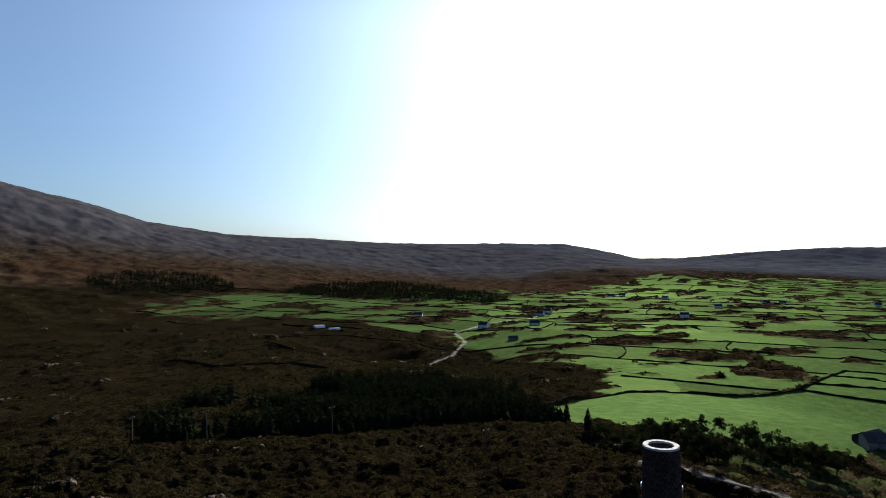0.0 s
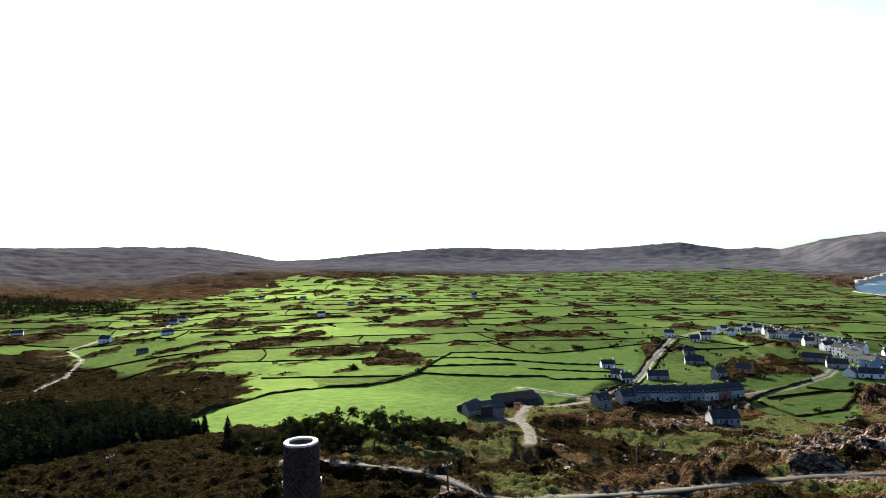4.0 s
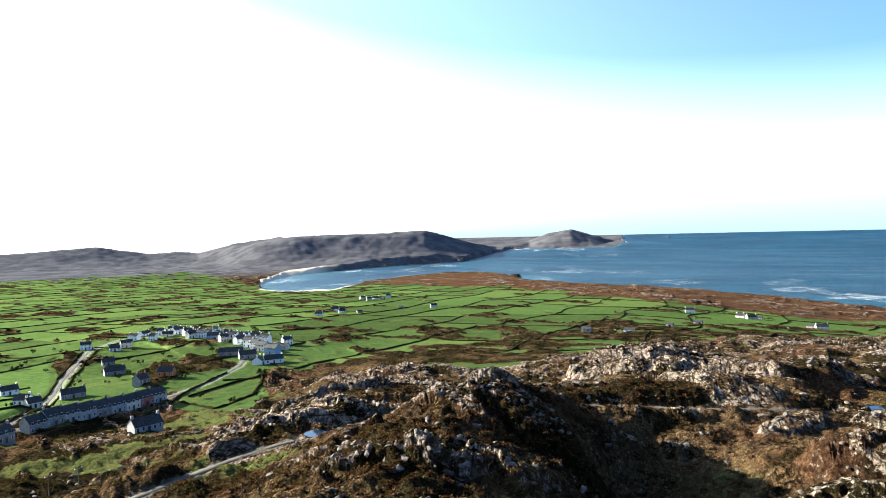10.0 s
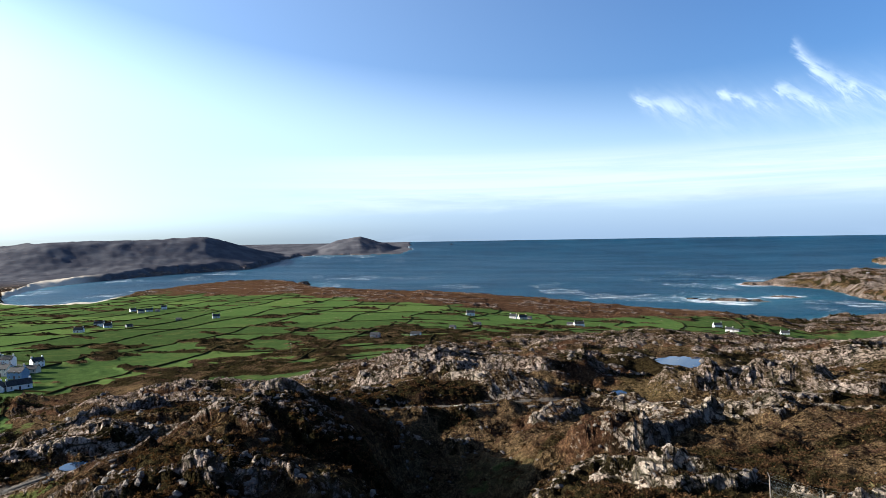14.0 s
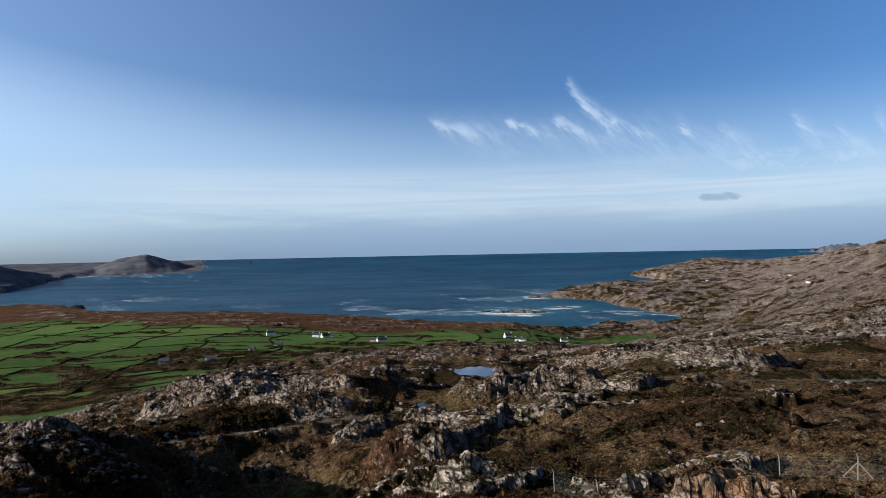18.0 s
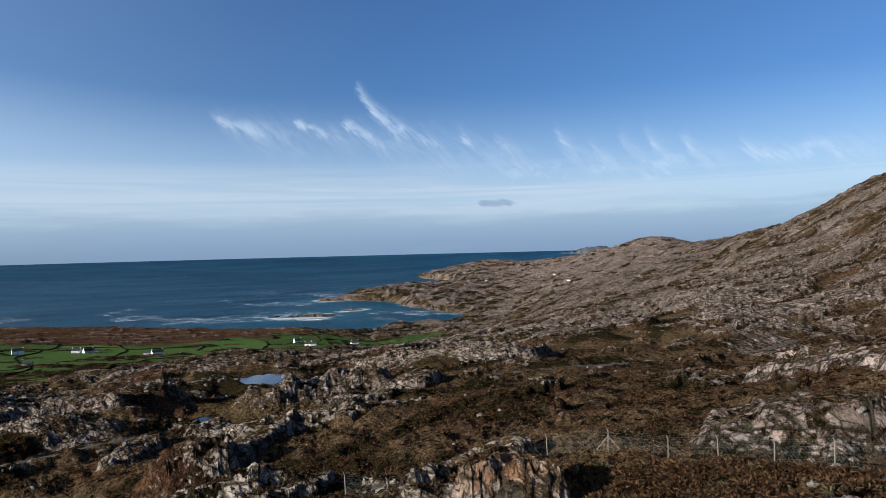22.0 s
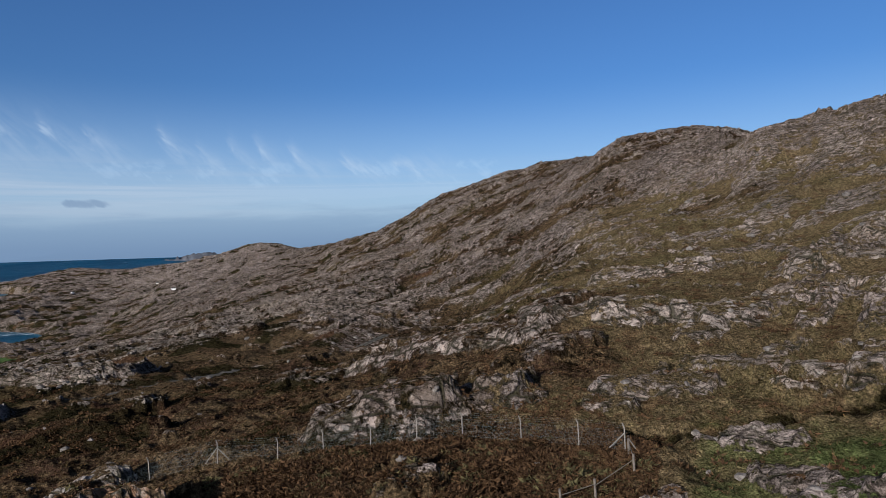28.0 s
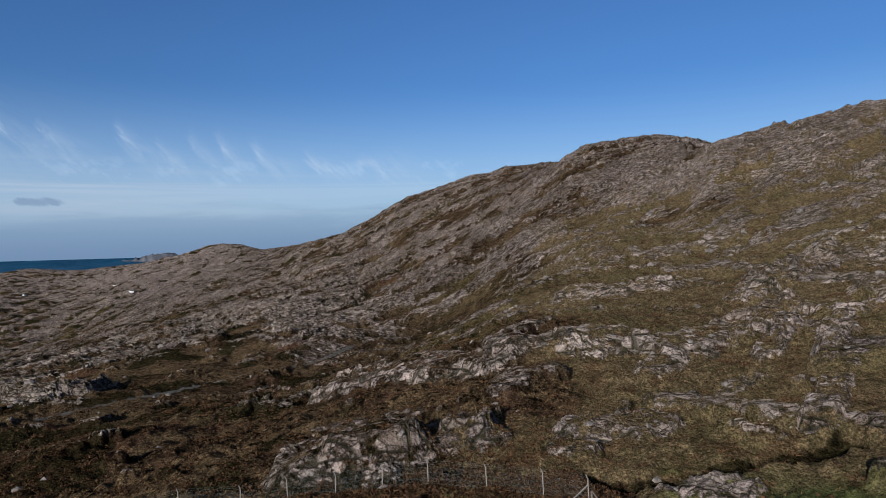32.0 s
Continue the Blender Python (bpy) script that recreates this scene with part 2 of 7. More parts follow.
def ground_material():
    m, n = material("open_country")
    pos = n.add("ShaderNodeTexCoord").outputs["Object"]
    c1 = n.add("ShaderNodeAttribute", {"attribute_name": "cover"})
    c2 = n.add("ShaderNodeAttribute", {"attribute_name": "cover_b"})
    c3 = n.add("ShaderNodeAttribute", {"attribute_name": "cover_c"})
    field, rock, scrub = n.add("ShaderNodeSeparateColor", None, Color=c1.outputs[0]).outputs
    sand, red, tint = n.add("ShaderNodeSeparateColor", None, Color=c2.outputs[0]).outputs
    track, meadow, turf = n.add("ShaderNodeSeparateColor", None, Color=c3.outputs[0]).outputs
    n90, n20, n5, n1 = n.noise(pos, 0.011, 4), n.noise(pos, 0.05, 5, 0.6), n.noise(pos, 0.22, 6, 0.65), n.noise(pos, 1.3, 6, 0.7)
    tuft = n.noise(pos, 3.6, 4, 0.7)
    # moor: brown heather, straw-coloured grass, moss
    heath = n.mix(n.ramp(n5, 0.42, 0.6), (0.012, 0.008, 0.005, 1), (0.058, 0.033, 0.021, 1))
    straw = n.mix(n.ramp(tuft, 0.38, 0.62), (0.042, 0.029, 0.016, 1), (0.138, 0.092, 0.050, 1))
    moss = n.mix(n.ramp(tuft, 0.38, 0.62), (0.022, 0.028, 0.006, 1), (0.07, 0.08, 0.014, 1))
    moor = n.mix(n.ramp(n.math("ADD", n.math("MULTIPLY", c2.outputs["Alpha"], 0.05), n.math("ADD", n.math("MULTIPLY", n20, 0.4), n.math("MULTIPLY", n1, 0.6))), 0.47, 0.56), heath, straw)
    # near-black blotches among the heather, painting in its small shadows
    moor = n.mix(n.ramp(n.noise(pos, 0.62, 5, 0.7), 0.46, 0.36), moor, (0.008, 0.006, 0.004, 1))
    moor = n.mix(n.math("MULTIPLY", n.ramp(n.math("ADD", n.math("MULTIPLY", n90, 0.55), n.math("MULTIPLY", n5, 0.45)), 0.48, 0.62), 0.22), moor, moss)
    rust = n.mix(n.ramp(n1, 0.3, 0.7), (0.03, 0.014, 0.009, 1), (0.100, 0.050, 0.029, 1))
    moor = n.mix(n.math("MULTIPLY", n.ramp(n.math("ADD", red, n.math("MULTIPLY", n5, 0.5)), 0.55, 1.05), 0.6), moor, rust)
    # near-black scrub and peat; in the south it also paints in backlit shade
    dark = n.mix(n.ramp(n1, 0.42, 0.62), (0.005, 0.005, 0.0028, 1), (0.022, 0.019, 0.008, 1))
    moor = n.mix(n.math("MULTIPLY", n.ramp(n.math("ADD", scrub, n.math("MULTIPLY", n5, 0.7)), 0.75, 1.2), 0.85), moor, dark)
    sward = n.mix(n.ramp(tuft, 0.35, 0.65), (0.056, 0.041, 0.022, 1), (0.178, 0.127, 0.068, 1))
    sward = n.mix(n.math("MULTIPLY", n.ramp(n.math("ADD", n.math("MULTIPLY", n20, 0.5), n.math("MULTIPLY", n1, 0.5)), 0.46, 0.58), 0.6), sward, (0.074, 0.064, 0.027, 1))
    sward = n.mix(n.math("MULTIPLY", n.ramp(n5, 0.52, 0.64), 0.6), sward, (0.075, 0.042, 0.022, 1))
    sward = n.mix(n.math("MULTIPLY", n.ramp(n.math("ADD", meadow, n.math("MULTIPLY", n5, 0.8)), 0.75, 1.15), 0.75), sward, (0.060, 0.088, 0.026, 1))
    moor = n.mix(n.math("MULTIPLY", n.ramp(n.math("ADD", turf, n.math("MULTIPLY", n5, 0.8)), 0.7, 1.1), 0.85), moor, sward)
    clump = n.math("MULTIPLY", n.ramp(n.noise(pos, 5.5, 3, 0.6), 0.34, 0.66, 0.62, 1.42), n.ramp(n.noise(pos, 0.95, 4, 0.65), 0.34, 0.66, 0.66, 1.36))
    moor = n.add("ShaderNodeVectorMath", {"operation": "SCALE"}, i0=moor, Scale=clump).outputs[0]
    # distance haze put into the colour: blue-grey tint on far hills and islet
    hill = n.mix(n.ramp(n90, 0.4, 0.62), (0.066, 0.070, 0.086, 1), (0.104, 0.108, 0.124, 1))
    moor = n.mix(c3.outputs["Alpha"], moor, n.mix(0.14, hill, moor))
    # fields
    lush = n.mix(n.ramp(tint, 0.0, 0.75), (0.0056, 0.0098, 0.0050, 1), (0.0108, 0.019, 0.0082, 1))
    lush = n.mix(n.ramp(tint, 0.78, 0.9), lush, (0.024, 0.025, 0.010, 1))
    lush = n.mix(n.math("MULTIPLY", n.ramp(n5, 0.42, 0.7), 0.45), lush, (0.0135, 0.026, 0.0095, 1))
    lush = n.mix(n.math("MULTIPLY", n.ramp(n20, 0.5, 0.66), n.math("MULTIPLY_ADD", meadow, -0.6, 0.6)), lush, (0.04, 0.034, 0.014, 1))
    lush = n.mix(n.math("MULTIPLY", n.ramp(n.noise(pos, 0.7, 5, 0.7), 0.5, 0.75), 0.35), lush, (0.0135, 0.026, 0.0095, 1))
    fm = n.ramp(n.math("ADD", field, n.math("MULTIPLY", n.math("SUBTRACT", n5, 0.5), 0.7)), 0.35, 0.6)
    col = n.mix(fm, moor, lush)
    # bedrock: pale purple-grey grit with lichen, dark joints
    sp = n.add("ShaderNodeMapping", None, Vector=pos)
    sp.inputs["Rotation"].default_value = (0.35, 0.2, -radians(62))
    sp.inputs["Scale"].default_value = (0.55, 1.0, 1.0)
    strata = n.noise(sp.outputs[0], 0.8, 8, 0.72, 0.25)
    grain = n.noise(pos, 2.4, 7, 0.75)
    blocks = n.add("ShaderNodeTexVoronoi", {"feature": "F1"}, Vector=n.add("ShaderNodeVectorMath", {"operation": "ADD"}, i0=sp.outputs[0], i1=n.combine(strata, n1, 0.0)).outputs[0], Scale=0.5)
    shards = n.add("ShaderNodeTexVoronoi", {"feature": "F1"}, Vector=n.add("ShaderNodeVectorMath", {"operation": "ADD"}, i0=sp.outputs[0], i1=n.combine(grain, n1, 0.0)).outputs[0], Scale=1.7)
    bl = n.split(blocks.outputs["Color"])[0]
    sd = n.split(shards.outputs["Color"])[0]
    jp = n.add("ShaderNodeMapping", None, Vector=pos)
    jp.inputs["Rotation"].default_value = (0.2, 0.1, radians(20))
    jp.inputs["Scale"].default_value = (0.3, 1.0, 0.8)
    joint = n.add("ShaderNodeTexVoronoi", {"feature": "DISTANCE_TO_EDGE"}, Vector=n.add("ShaderNodeVectorMath", {"operation": "ADD"}, i0=jp.outputs[0], i1=n.combine(n.math("MULTIPLY", strata, 0.5), n.math("MULTIPLY", grain, 0.5), 0.0)).outputs[0], Scale=0.55).outputs["Distance"]
    pale = c1.outputs["Alpha"]
    stone = n.mix(n.ramp(n.math("ADD", n.math("MULTIPLY", strata, 0.5), n.math("MULTIPLY", grain, 0.5)), 0.44, 0.56), (0.05, 0.041, 0.039, 1), (0.28, 0.24, 0.226, 1))
    stone = n.mix(1.0, stone, n.mix(n.math("ADD", n.math("MULTIPLY", bl, 0.5), n.math("MULTIPLY", sd, 0.5)), (0.62, 0.61, 0.61, 1), (1.4, 1.39, 1.38, 1)), "MULTIPLY")
    stone = n.mix(n.math("MULTIPLY", n.ramp(n.noise(pos, 0.09, 4), 0.45, 0.65), 0.6), stone, (0.125, 0.094, 0.074, 1))
    stone = n.mix(n.math("MULTIPLY", pale, n.ramp(n.math("ADD", n.math("MULTIPLY", grain, 0.6), n.math("MULTIPLY", n5, 0.4)), 0.4, 0.56)), stone, (0.32, 0.285, 0.245, 1))
    stone = n.mix(n.math("MULTIPLY", n.ramp(n.noise(pos, 1.1, 7, 0.78), 0.56, 0.66), 0.65), stone, (0.34, 0.325, 0.295, 1))
    # rust-stained face beside the old shaft
    stain = n.add("ShaderNodeVectorMath", {"operation": "DISTANCE"}, i0=pos, i1=(32.6, -38.2, 133.0)).outputs["Value"]
    stone = n.mix(n.math("MULTIPLY", n.ramp(n.math("ADD", stain, n.math("MULTIPLY", n1, 3.0)), 8.0, 3.5), n.ramp(strata, 0.42, 0.54)), stone, (0.23, 0.135, 0.082, 1))
    gap = n.ramp(n.noise(sp.outputs[0], 0.34, 8, 0.8, 0.15), 0.462, 0.43)
    stone = n.mix(n.math("MULTIPLY", gap, 0.8), stone, n.mix(n1, (0.018, 0.013, 0.008, 1), (0.06, 0.046, 0.022, 1)))
    cracks = n.math("MULTIPLY", n.ramp(joint, 0.085, 0.01), n.ramp(n5, 0.36, 0.52))
    fp = n.add("ShaderNodeMapping", None, Vector=pos)
    fp.inputs["Rotation"].default_value = (0.5, -0.3, radians(35))
    fp.inputs["Scale"].default_value = (0.55, 1.5, 0.7)
    split = n.add("ShaderNodeTexVoronoi", {"feature": "DISTANCE_TO_EDGE"}, Vector=n.add("ShaderNodeVectorMath", {"operation": "ADD"}, i0=fp.outputs[0], i1=n.combine(n.math("MULTIPLY", grain, 0.55), n.math("MULTIPLY", n1, 0.7), strata)).outputs[0], Scale=1.15).outputs["Distance"]
    splits = n.math("MULTIPLY", n.ramp(split, 0.075, 0.012), n.ramp(n.noise(pos, 0.5, 4), 0.4, 0.52))
    broad = n.noise(pos, 0.035, 5, 0.62)
    stone = n.mix(1.0, stone, n.mix(n.ramp(broad, 0.36, 0.64), (0.86, 0.80, 0.76, 1), (1.55, 1.46, 1.38, 1)), "MULTIPLY")
    stone = n.mix(n.math("MULTIPLY", splits, 0.8), stone, (0.022, 0.019, 0.014, 1))
    stone = n.mix(n.math("MULTIPLY", cracks, 0.85), stone, (0.03, 0.028, 0.015, 1))
    far = n.add("ShaderNodeVectorMath", {"operation": "LENGTH"}, i0=pos).outputs["Value"]
    patch = n.math("ADD", n.math("MULTIPLY", n.math("SUBTRACT", n20, 0.5), 1.7), n.math("MULTIPLY", n.math("SUBTRACT", n.noise(sp.outputs[0], 0.022, 5, 0.65), 0.5), 1.3))
    patch = n.math("MULTIPLY", patch, n.ramp(far, 260.0, 900.0))
    rm = n.ramp(n.math("ADD", n.math("ADD", rock, patch), n.math("ADD", n.math("ADD", n.math("MULTIPLY", n.math("SUBTRACT", n5, 0.5), 1.3), n.math("MULTIPLY", n.math("SUBTRACT", strata, 0.5), 1.7)), n.math("MULTIPLY", n.math("SUBTRACT", n1, 0.5), 1.5))), 0.56, 0.68)
    col = n.mix(rm, col, stone)
    # tracks, strand
    grit = n.mix(n.ramp(n1, 0.35, 0.7), (0.075, 0.067, 0.058, 1), (0.185, 0.168, 0.148, 1))
    col = n.mix(n.math("MULTIPLY", n.ramp(n.math("ADD", track, n.math("MULTIPLY", n.math("SUBTRACT", n1, 0.5), 0.9)), 0.4, 0.8), 0.6), col, grit)
    col = n.mix(n.ramp(sand, 0.3, 0.7), col, n.mix(n5, (0.42, 0.36, 0.28, 1), (0.62, 0.56, 0.47, 1)))
    h = n.math("ADD", n.math("MULTIPLY", n1, 0.55), n.math("MULTIPLY", tuft, 0.25))
    h = n.math("MULTIPLY", h, n.ramp(fm, 0.0, 1.0, 1.0, 0.25, False))
    hs = n.math("ADD", n.math("SUBTRACT", n.math("ADD", n.math("MULTIPLY", strata, 0.5), n.math("MULTIPLY", grain, 0.22)), n.math("ADD", n.math("MULTIPLY", cracks, 0.4), n.math("MULTIPLY", splits, 0.28))), n.math("ADD", n.math("MULTIPLY", bl, 0.4), n.math("MULTIPLY", sd, 0.2)))
    h = n.math("MULTIPLY", h, n.math("MULTIPLY", n.math("MULTIPLY_ADD", c3.outputs["Alpha"], -0.9, 1.0), n.ramp(far, 500.0, 1800.0, 1.0, 0.12)))
    hs = n.math("MULTIPLY", hs, n.ramp(far, 900.0, 3000.0, 1.0, 0.5))
    hm = n.add("ShaderNodeMix", {"data_type": "FLOAT"}, i0=rm, i2=h, i3=hs).outputs[0]
    bsdf = finish(n, col, n.math("MULTIPLY_ADD", track, -0.25, n.ramp(rm, 0, 1, 0.95, 0.78, False)), hm, 2.0, 1.0, 0, 0.03)
    n.tree.links.new(n.math("MULTIPLY", fm, 0.02), bsdf.inputs["Sheen Weight"])
    bsdf.inputs["Sheen Roughness"].default_value = 0.45
    bsdf.inputs["Sheen Tint"].default_value = (0.28, 0.62, 0.14, 1)
    n.tree.links.new(n.math("MULTIPLY_ADD", track, 0.05, 0.0), bsdf.inputs["Specular IOR Level"])
    # waxy gloss of grass, seen against the light
    gloss = n.add("ShaderNodeBsdfGlossy", None, Color=n.mix(fm, (0, 0, 0, 1), n.mix(1.0, n.mix(n.ramp(n5, 0.35, 0.7), (0.0295, 0.049, 0.0150, 1), (0.0485, 0.076, 0.0240, 1)), n.mix(tint, (0.62, 0.58, 0.6, 1), (1.2, 1.25, 1.1, 1)), "MULTIPLY")), Roughness=0.78)
    n.tree.links.new(bsdf.inputs["Normal"].links[0].from_socket, gloss.inputs["Normal"])
    both = n.add("ShaderNodeAddShader", None, i0=bsdf.outputs[0], i1=gloss.outputs[0])
    for node in n.tree.nodes:
        if node.bl_idname == "ShaderNodeOutputMaterial":
            n.tree.links.new(both.outputs[0], node.inputs["Surface"])
    return m


def sea_material():
    m, n = material("sea_water")
    pos = n.add("ShaderNodeTexCoord").outputs["Object"]
    a = n.add("ShaderNodeAttribute", {"attribute_name": "foam"})
    foam, shoal, far = n.add("ShaderNodeSeparateColor", None, Color=a.outputs[0]).outputs
    sp = n.add("ShaderNodeMapping", None, Vector=pos)
    sp.vector_type = "TEXTURE"
    sp.inputs["Rotation"].default_value = (0, 0, radians(68))
    sp.inputs["Scale"].default_value = (4.5, 1.0, 1.0)
    swell, chop = n.noise(sp.outputs[0], 0.03, 4, 0.6), n.noise(sp.outputs[0], 0.22, 6, 0.7)
    streak = n.noise(sp.outputs[0], 0.085, 8, 0.8, 0.8)
    lanes = n.noise(sp.outputs[0], 0.006, 5, 0.6, 0.5)
    deep = n.mix(n.ramp(n.noise(pos, 0.004, 4), 0.35, 0.65), (0.0015, 0.025, 0.050, 1), (0.0025, 0.041, 0.075, 1))
    deep = n.mix(n.math("MULTIPLY", n.ramp(lanes, 0.44, 0.62), 0.25), deep, (0.006, 0.045, 0.075, 1))
    deep = n.mix(n.math("MULTIPLY", n.ramp(chop, 0.5, 0.66), 0.4), deep, (0.0012, 0.013, 0.03, 1))
    churn = n.ramp(n.math("ADD", foam, n.math("MULTIPLY", n.math("SUBTRACT", streak, 0.5), 1.6)), 0.55, 1.0)
    col = n.mix(n.math("MAXIMUM", shoal, n.math("MULTIPLY", churn, 0.7)), deep, (0.03, 0.15, 0.19, 1))
    fm = n.math("MULTIPLY", n.ramp(n.math("ADD", foam, n.math("MULTIPLY", n.math("SUBTRACT", streak, 0.5), 2.5)), 0.70, 0.84), n.ramp(chop, 0.3, 0.6, 0.45, 1.0))
    col = n.mix(fm, col, (0.74, 0.79, 0.82, 1))
    h = n.math("ADD", swell, n.math("MULTIPLY", chop, 0.4))
    finish(n, col, n.math("MAXIMUM", n.ramp(lanes, 0.4, 0.6, 0.44, 0.38), n.ramp(fm, 0, 1, 0.0, 0.9, False)), h, 5.0, 1.0, 0, 0.07)
    return m


GROUND, SEA = ground_material(), sea_material()

# ---- the lie of the land ----
def lattice(ix, iy, seed):
    h = (ix.astype(np.int64) * 374761393 + iy.astype(np.int64) * 668265263 + seed * 974711) & 0x7FFFFFFF
    h = ((h ^ (h >> 13)) * 1274126177) & 0x7FFFFFFF
    return ((h ^ (h >> 16)) & 0xFFFFF) / 1048576.0


GRAD = np.stack([np.cos(np.arange(256) * 0.0245437), np.sin(np.arange(256) * 0.0245437)]).astype(np.float32)
SHUFFLE = np.random.RandomState(4).permutation(256).astype(np.int32)


def value(x, y, seed=0):
    """Smooth gradient noise, about -0.7 to 0.7."""
    ix, iy = np.floor(x), np.floor(y)
    fx, fy = (x - ix).astype(np.float32), (y - iy).astype(np.float32)
    ix, iy = ix.astype(np.int32), iy.astype(np.int32)
    u, v = fx * fx * fx * (fx * (fx * 6 - 15) + 10), fy * fy * fy * (fy * (fy * 6 - 15) + 10)
    def corner(a, b):
        g = SHUFFLE[(SHUFFLE[(ix + a + seed * 31) & 255] + iy + b) & 255]
        return GRAD[0][g] * (fx - a) + GRAD[1][g] * (fy - b)
    lo = corner(0, 0) * (1 - u) + corner(1, 0) * u
    hi = corner(0, 1) * (1 - u) + corner(1, 1) * u
    return lo * (1 - v) + hi * v


def fbm(x, y, octaves=4, seed=0, rough=0.5):
    s, a = 0.0, 1.0
    for k in range(octaves):
        s = s + a * value(x * 2 ** k + 17.3 * k, y * 2 ** k - 9.1 * k, seed + k)
        a *= rough
    return s


def ramp(v, lo, hi):
    t = np.clip((v - lo) / (hi - lo), 0, 1)
    return t * t * (3 - 2 * t)


def polar(b, r):
    """Plan position from a bearing in degrees, clockwise from +y, and a distance."""
    a = np.radians(b)
    return r * np.sin(a), r * np.cos(a)


RANGES = (20, 45, 70, 100, 150, 230, 350, 550, 900, 1400, 2100, 3000, 4800)
# heights above the sea at those distances, bearing by bearing
RELIEF = {
    -40: (128, 127, 125, 118, 108, 98, 88, 78, 78, 105, 220, 420, 300),
    -20: (128, 127, 124, 116, 107, 96, 85, 74, 66, 85, 150, 205, 200),
    0: (128, 126, 121, 115, 106, 95, 83, 72, 58, 53, 65, 130, 160),
    18: (128, 123, 119, 114, 106, 94, 82, 68, 52, 48, 58, 62, 20),
}
RELIEF_WEST = {
    35: (128, 122, 117, 112, 104, 93, 80, 66, 50, 38, 28, 24, 10),
    50: (128, 124, 119, 114, 101, 85, 71, 61, 47, 32, 18, 20, 10),
    63: (128, 127, 124, 118, 104, 87, 75, 65, 48, 22, 6, 14, 30),
    75: (128, 129, 128, 125, 112, 95, 79, 62, 44, 26, 9, 30, 60),
    85: (128, 127, 126, 125, 112, 97, 80, 62, 45, 32, 16, 0, 50),
}
RELIEF_COAST = {
    97: (128, 127, 122, 119, 115, 106, 88, 66, 45, 26, 5, 0, 0),
    110: (128, 128, 126, 120, 115, 106, 88, 66, 31, 8, 0, 0, 0),
    120: (128, 129, 127, 123, 116, 103, 92, 68, 25, 5, 16, 16, 40),
    130: (128, 130, 128, 124, 117, 109, 94, 66, 20, 6, 26, 12, 50),
    140: (128, 131, 129, 126, 119, 111, 102, 80, 40, 20, 24, 36, 70),
}
RELIEF_NORTH = {
    150: (128, 132, 132, 126, 121, 114, 109, 98, 88, 88, 118, 110, 70),
    165: (128, 133, 134, 131, 124, 118, 122, 133, 165, 200, 190, 150, 120),
    180: (129, 134, 137, 140, 141, 148, 166, 202, 240, 250, 240, 200, 150),
    195: (129, 135, 137, 140, 143, 155, 186, 225, 255, 260, 250, 200, 150),
    210: (129, 136, 139, 142, 148, 166, 208, 240, 265, 270, 250, 200, 150),
    260: (129, 135, 139, 143, 150, 165, 200, 240, 270, 290, 260, 200, 150),
    320: (128, 127, 125, 118, 108, 98, 88, 78, 78, 105, 220, 420, 300),
}


def smooth_relief():
    rows = {**RELIEF, **RELIEF_WEST, **RELIEF_COAST, **RELIEF_NORTH}
    bs, lr = np.array(sorted(rows), float), np.log(np.array(RANGES, float))
    fine_r, fine_b = np.linspace(lr[0], lr[-1], 240), np.arange(-40, 320.5, 0.5)
    t = np.array([np.interp(fine_r, lr, rows[int(b)]) for b in bs])
    t = np.array([np.interp(fine_b, bs, t[:, k]) for k in range(len(fine_r))]).T
    def blur(a, w, axis):
        k = np.exp(-np.linspace(-2, 2, 2 * w + 1) ** 2)
        k /= k.sum()
        pad = [(w, w) if i == axis else (0, 0) for i in range(2)]
        return np.apply_along_axis(lambda v: np.convolve(v, k, "valid"), axis, np.pad(a, pad, mode="edge"))
    return fine_b, fine_r, blur(blur(t, 7, 1), 9, 0)


REL_B, REL_R, REL_Z = smooth_relief()


def relief(b, r):
    u = np.clip((b - REL_B[0]) / 0.5, 0, len(REL_B) - 1.001)
    v = np.clip((np.log(np.maximum(r, 1)) - REL_R[0]) / (REL_R[1] - REL_R[0]), 0, len(REL_R) - 1.001)
    i, j = u.astype(int), v.astype(int)
    fu, fv = u - i, v - j
    return (REL_Z[i, j] * (1 - fu) * (1 - fv) + REL_Z[i + 1, j] * fu * (1 - fv)
            + REL_Z[i, j + 1] * (1 - fu) * fv + REL_Z[i + 1, j + 1] * fu * fv)


def sea_level(r):
    """Flat to 2.4 km; beyond that the sheet lifts to meet the horizon within the drawn world."""
    return np.where(r < 2400, 0.0, EYE - r * (0.0625 - 2.256e-5 * (r - 2400)))


# crests of the hills: bearing, angle above the level of the eye, distance
CRESTS_SOUTH = (
    ("south_hill", 0.22, ((-60, 7.0, 2700), (-40, 6.2, 2700), (-34.5, 5.2, 2700), (-32.4, 4.6, 2700), (-29.4, 3.95, 2750), (-24.7, 2.35, 2800), (-18.6, 1.3, 2900),
                          (-14, 1.02, 3000), (-6.7, 0.5, 3100), (0.3, 0.28, 3200), (4, 0.22, 3300), (10.7, 0.12, 3400), (13.6, -0.5, 3500), (18, -1.5, 3600), (24, -3, 3600))),
    ("south_knoll", 0.12, ((4, -3.4, 1900), (9.7, -2.15, 1900), (15, -2.0, 1850), (20, -2.5, 1750), (23.5, -3.06, 1700), (28.4, -4.1, 1600), (32, -5, 1500))),
)
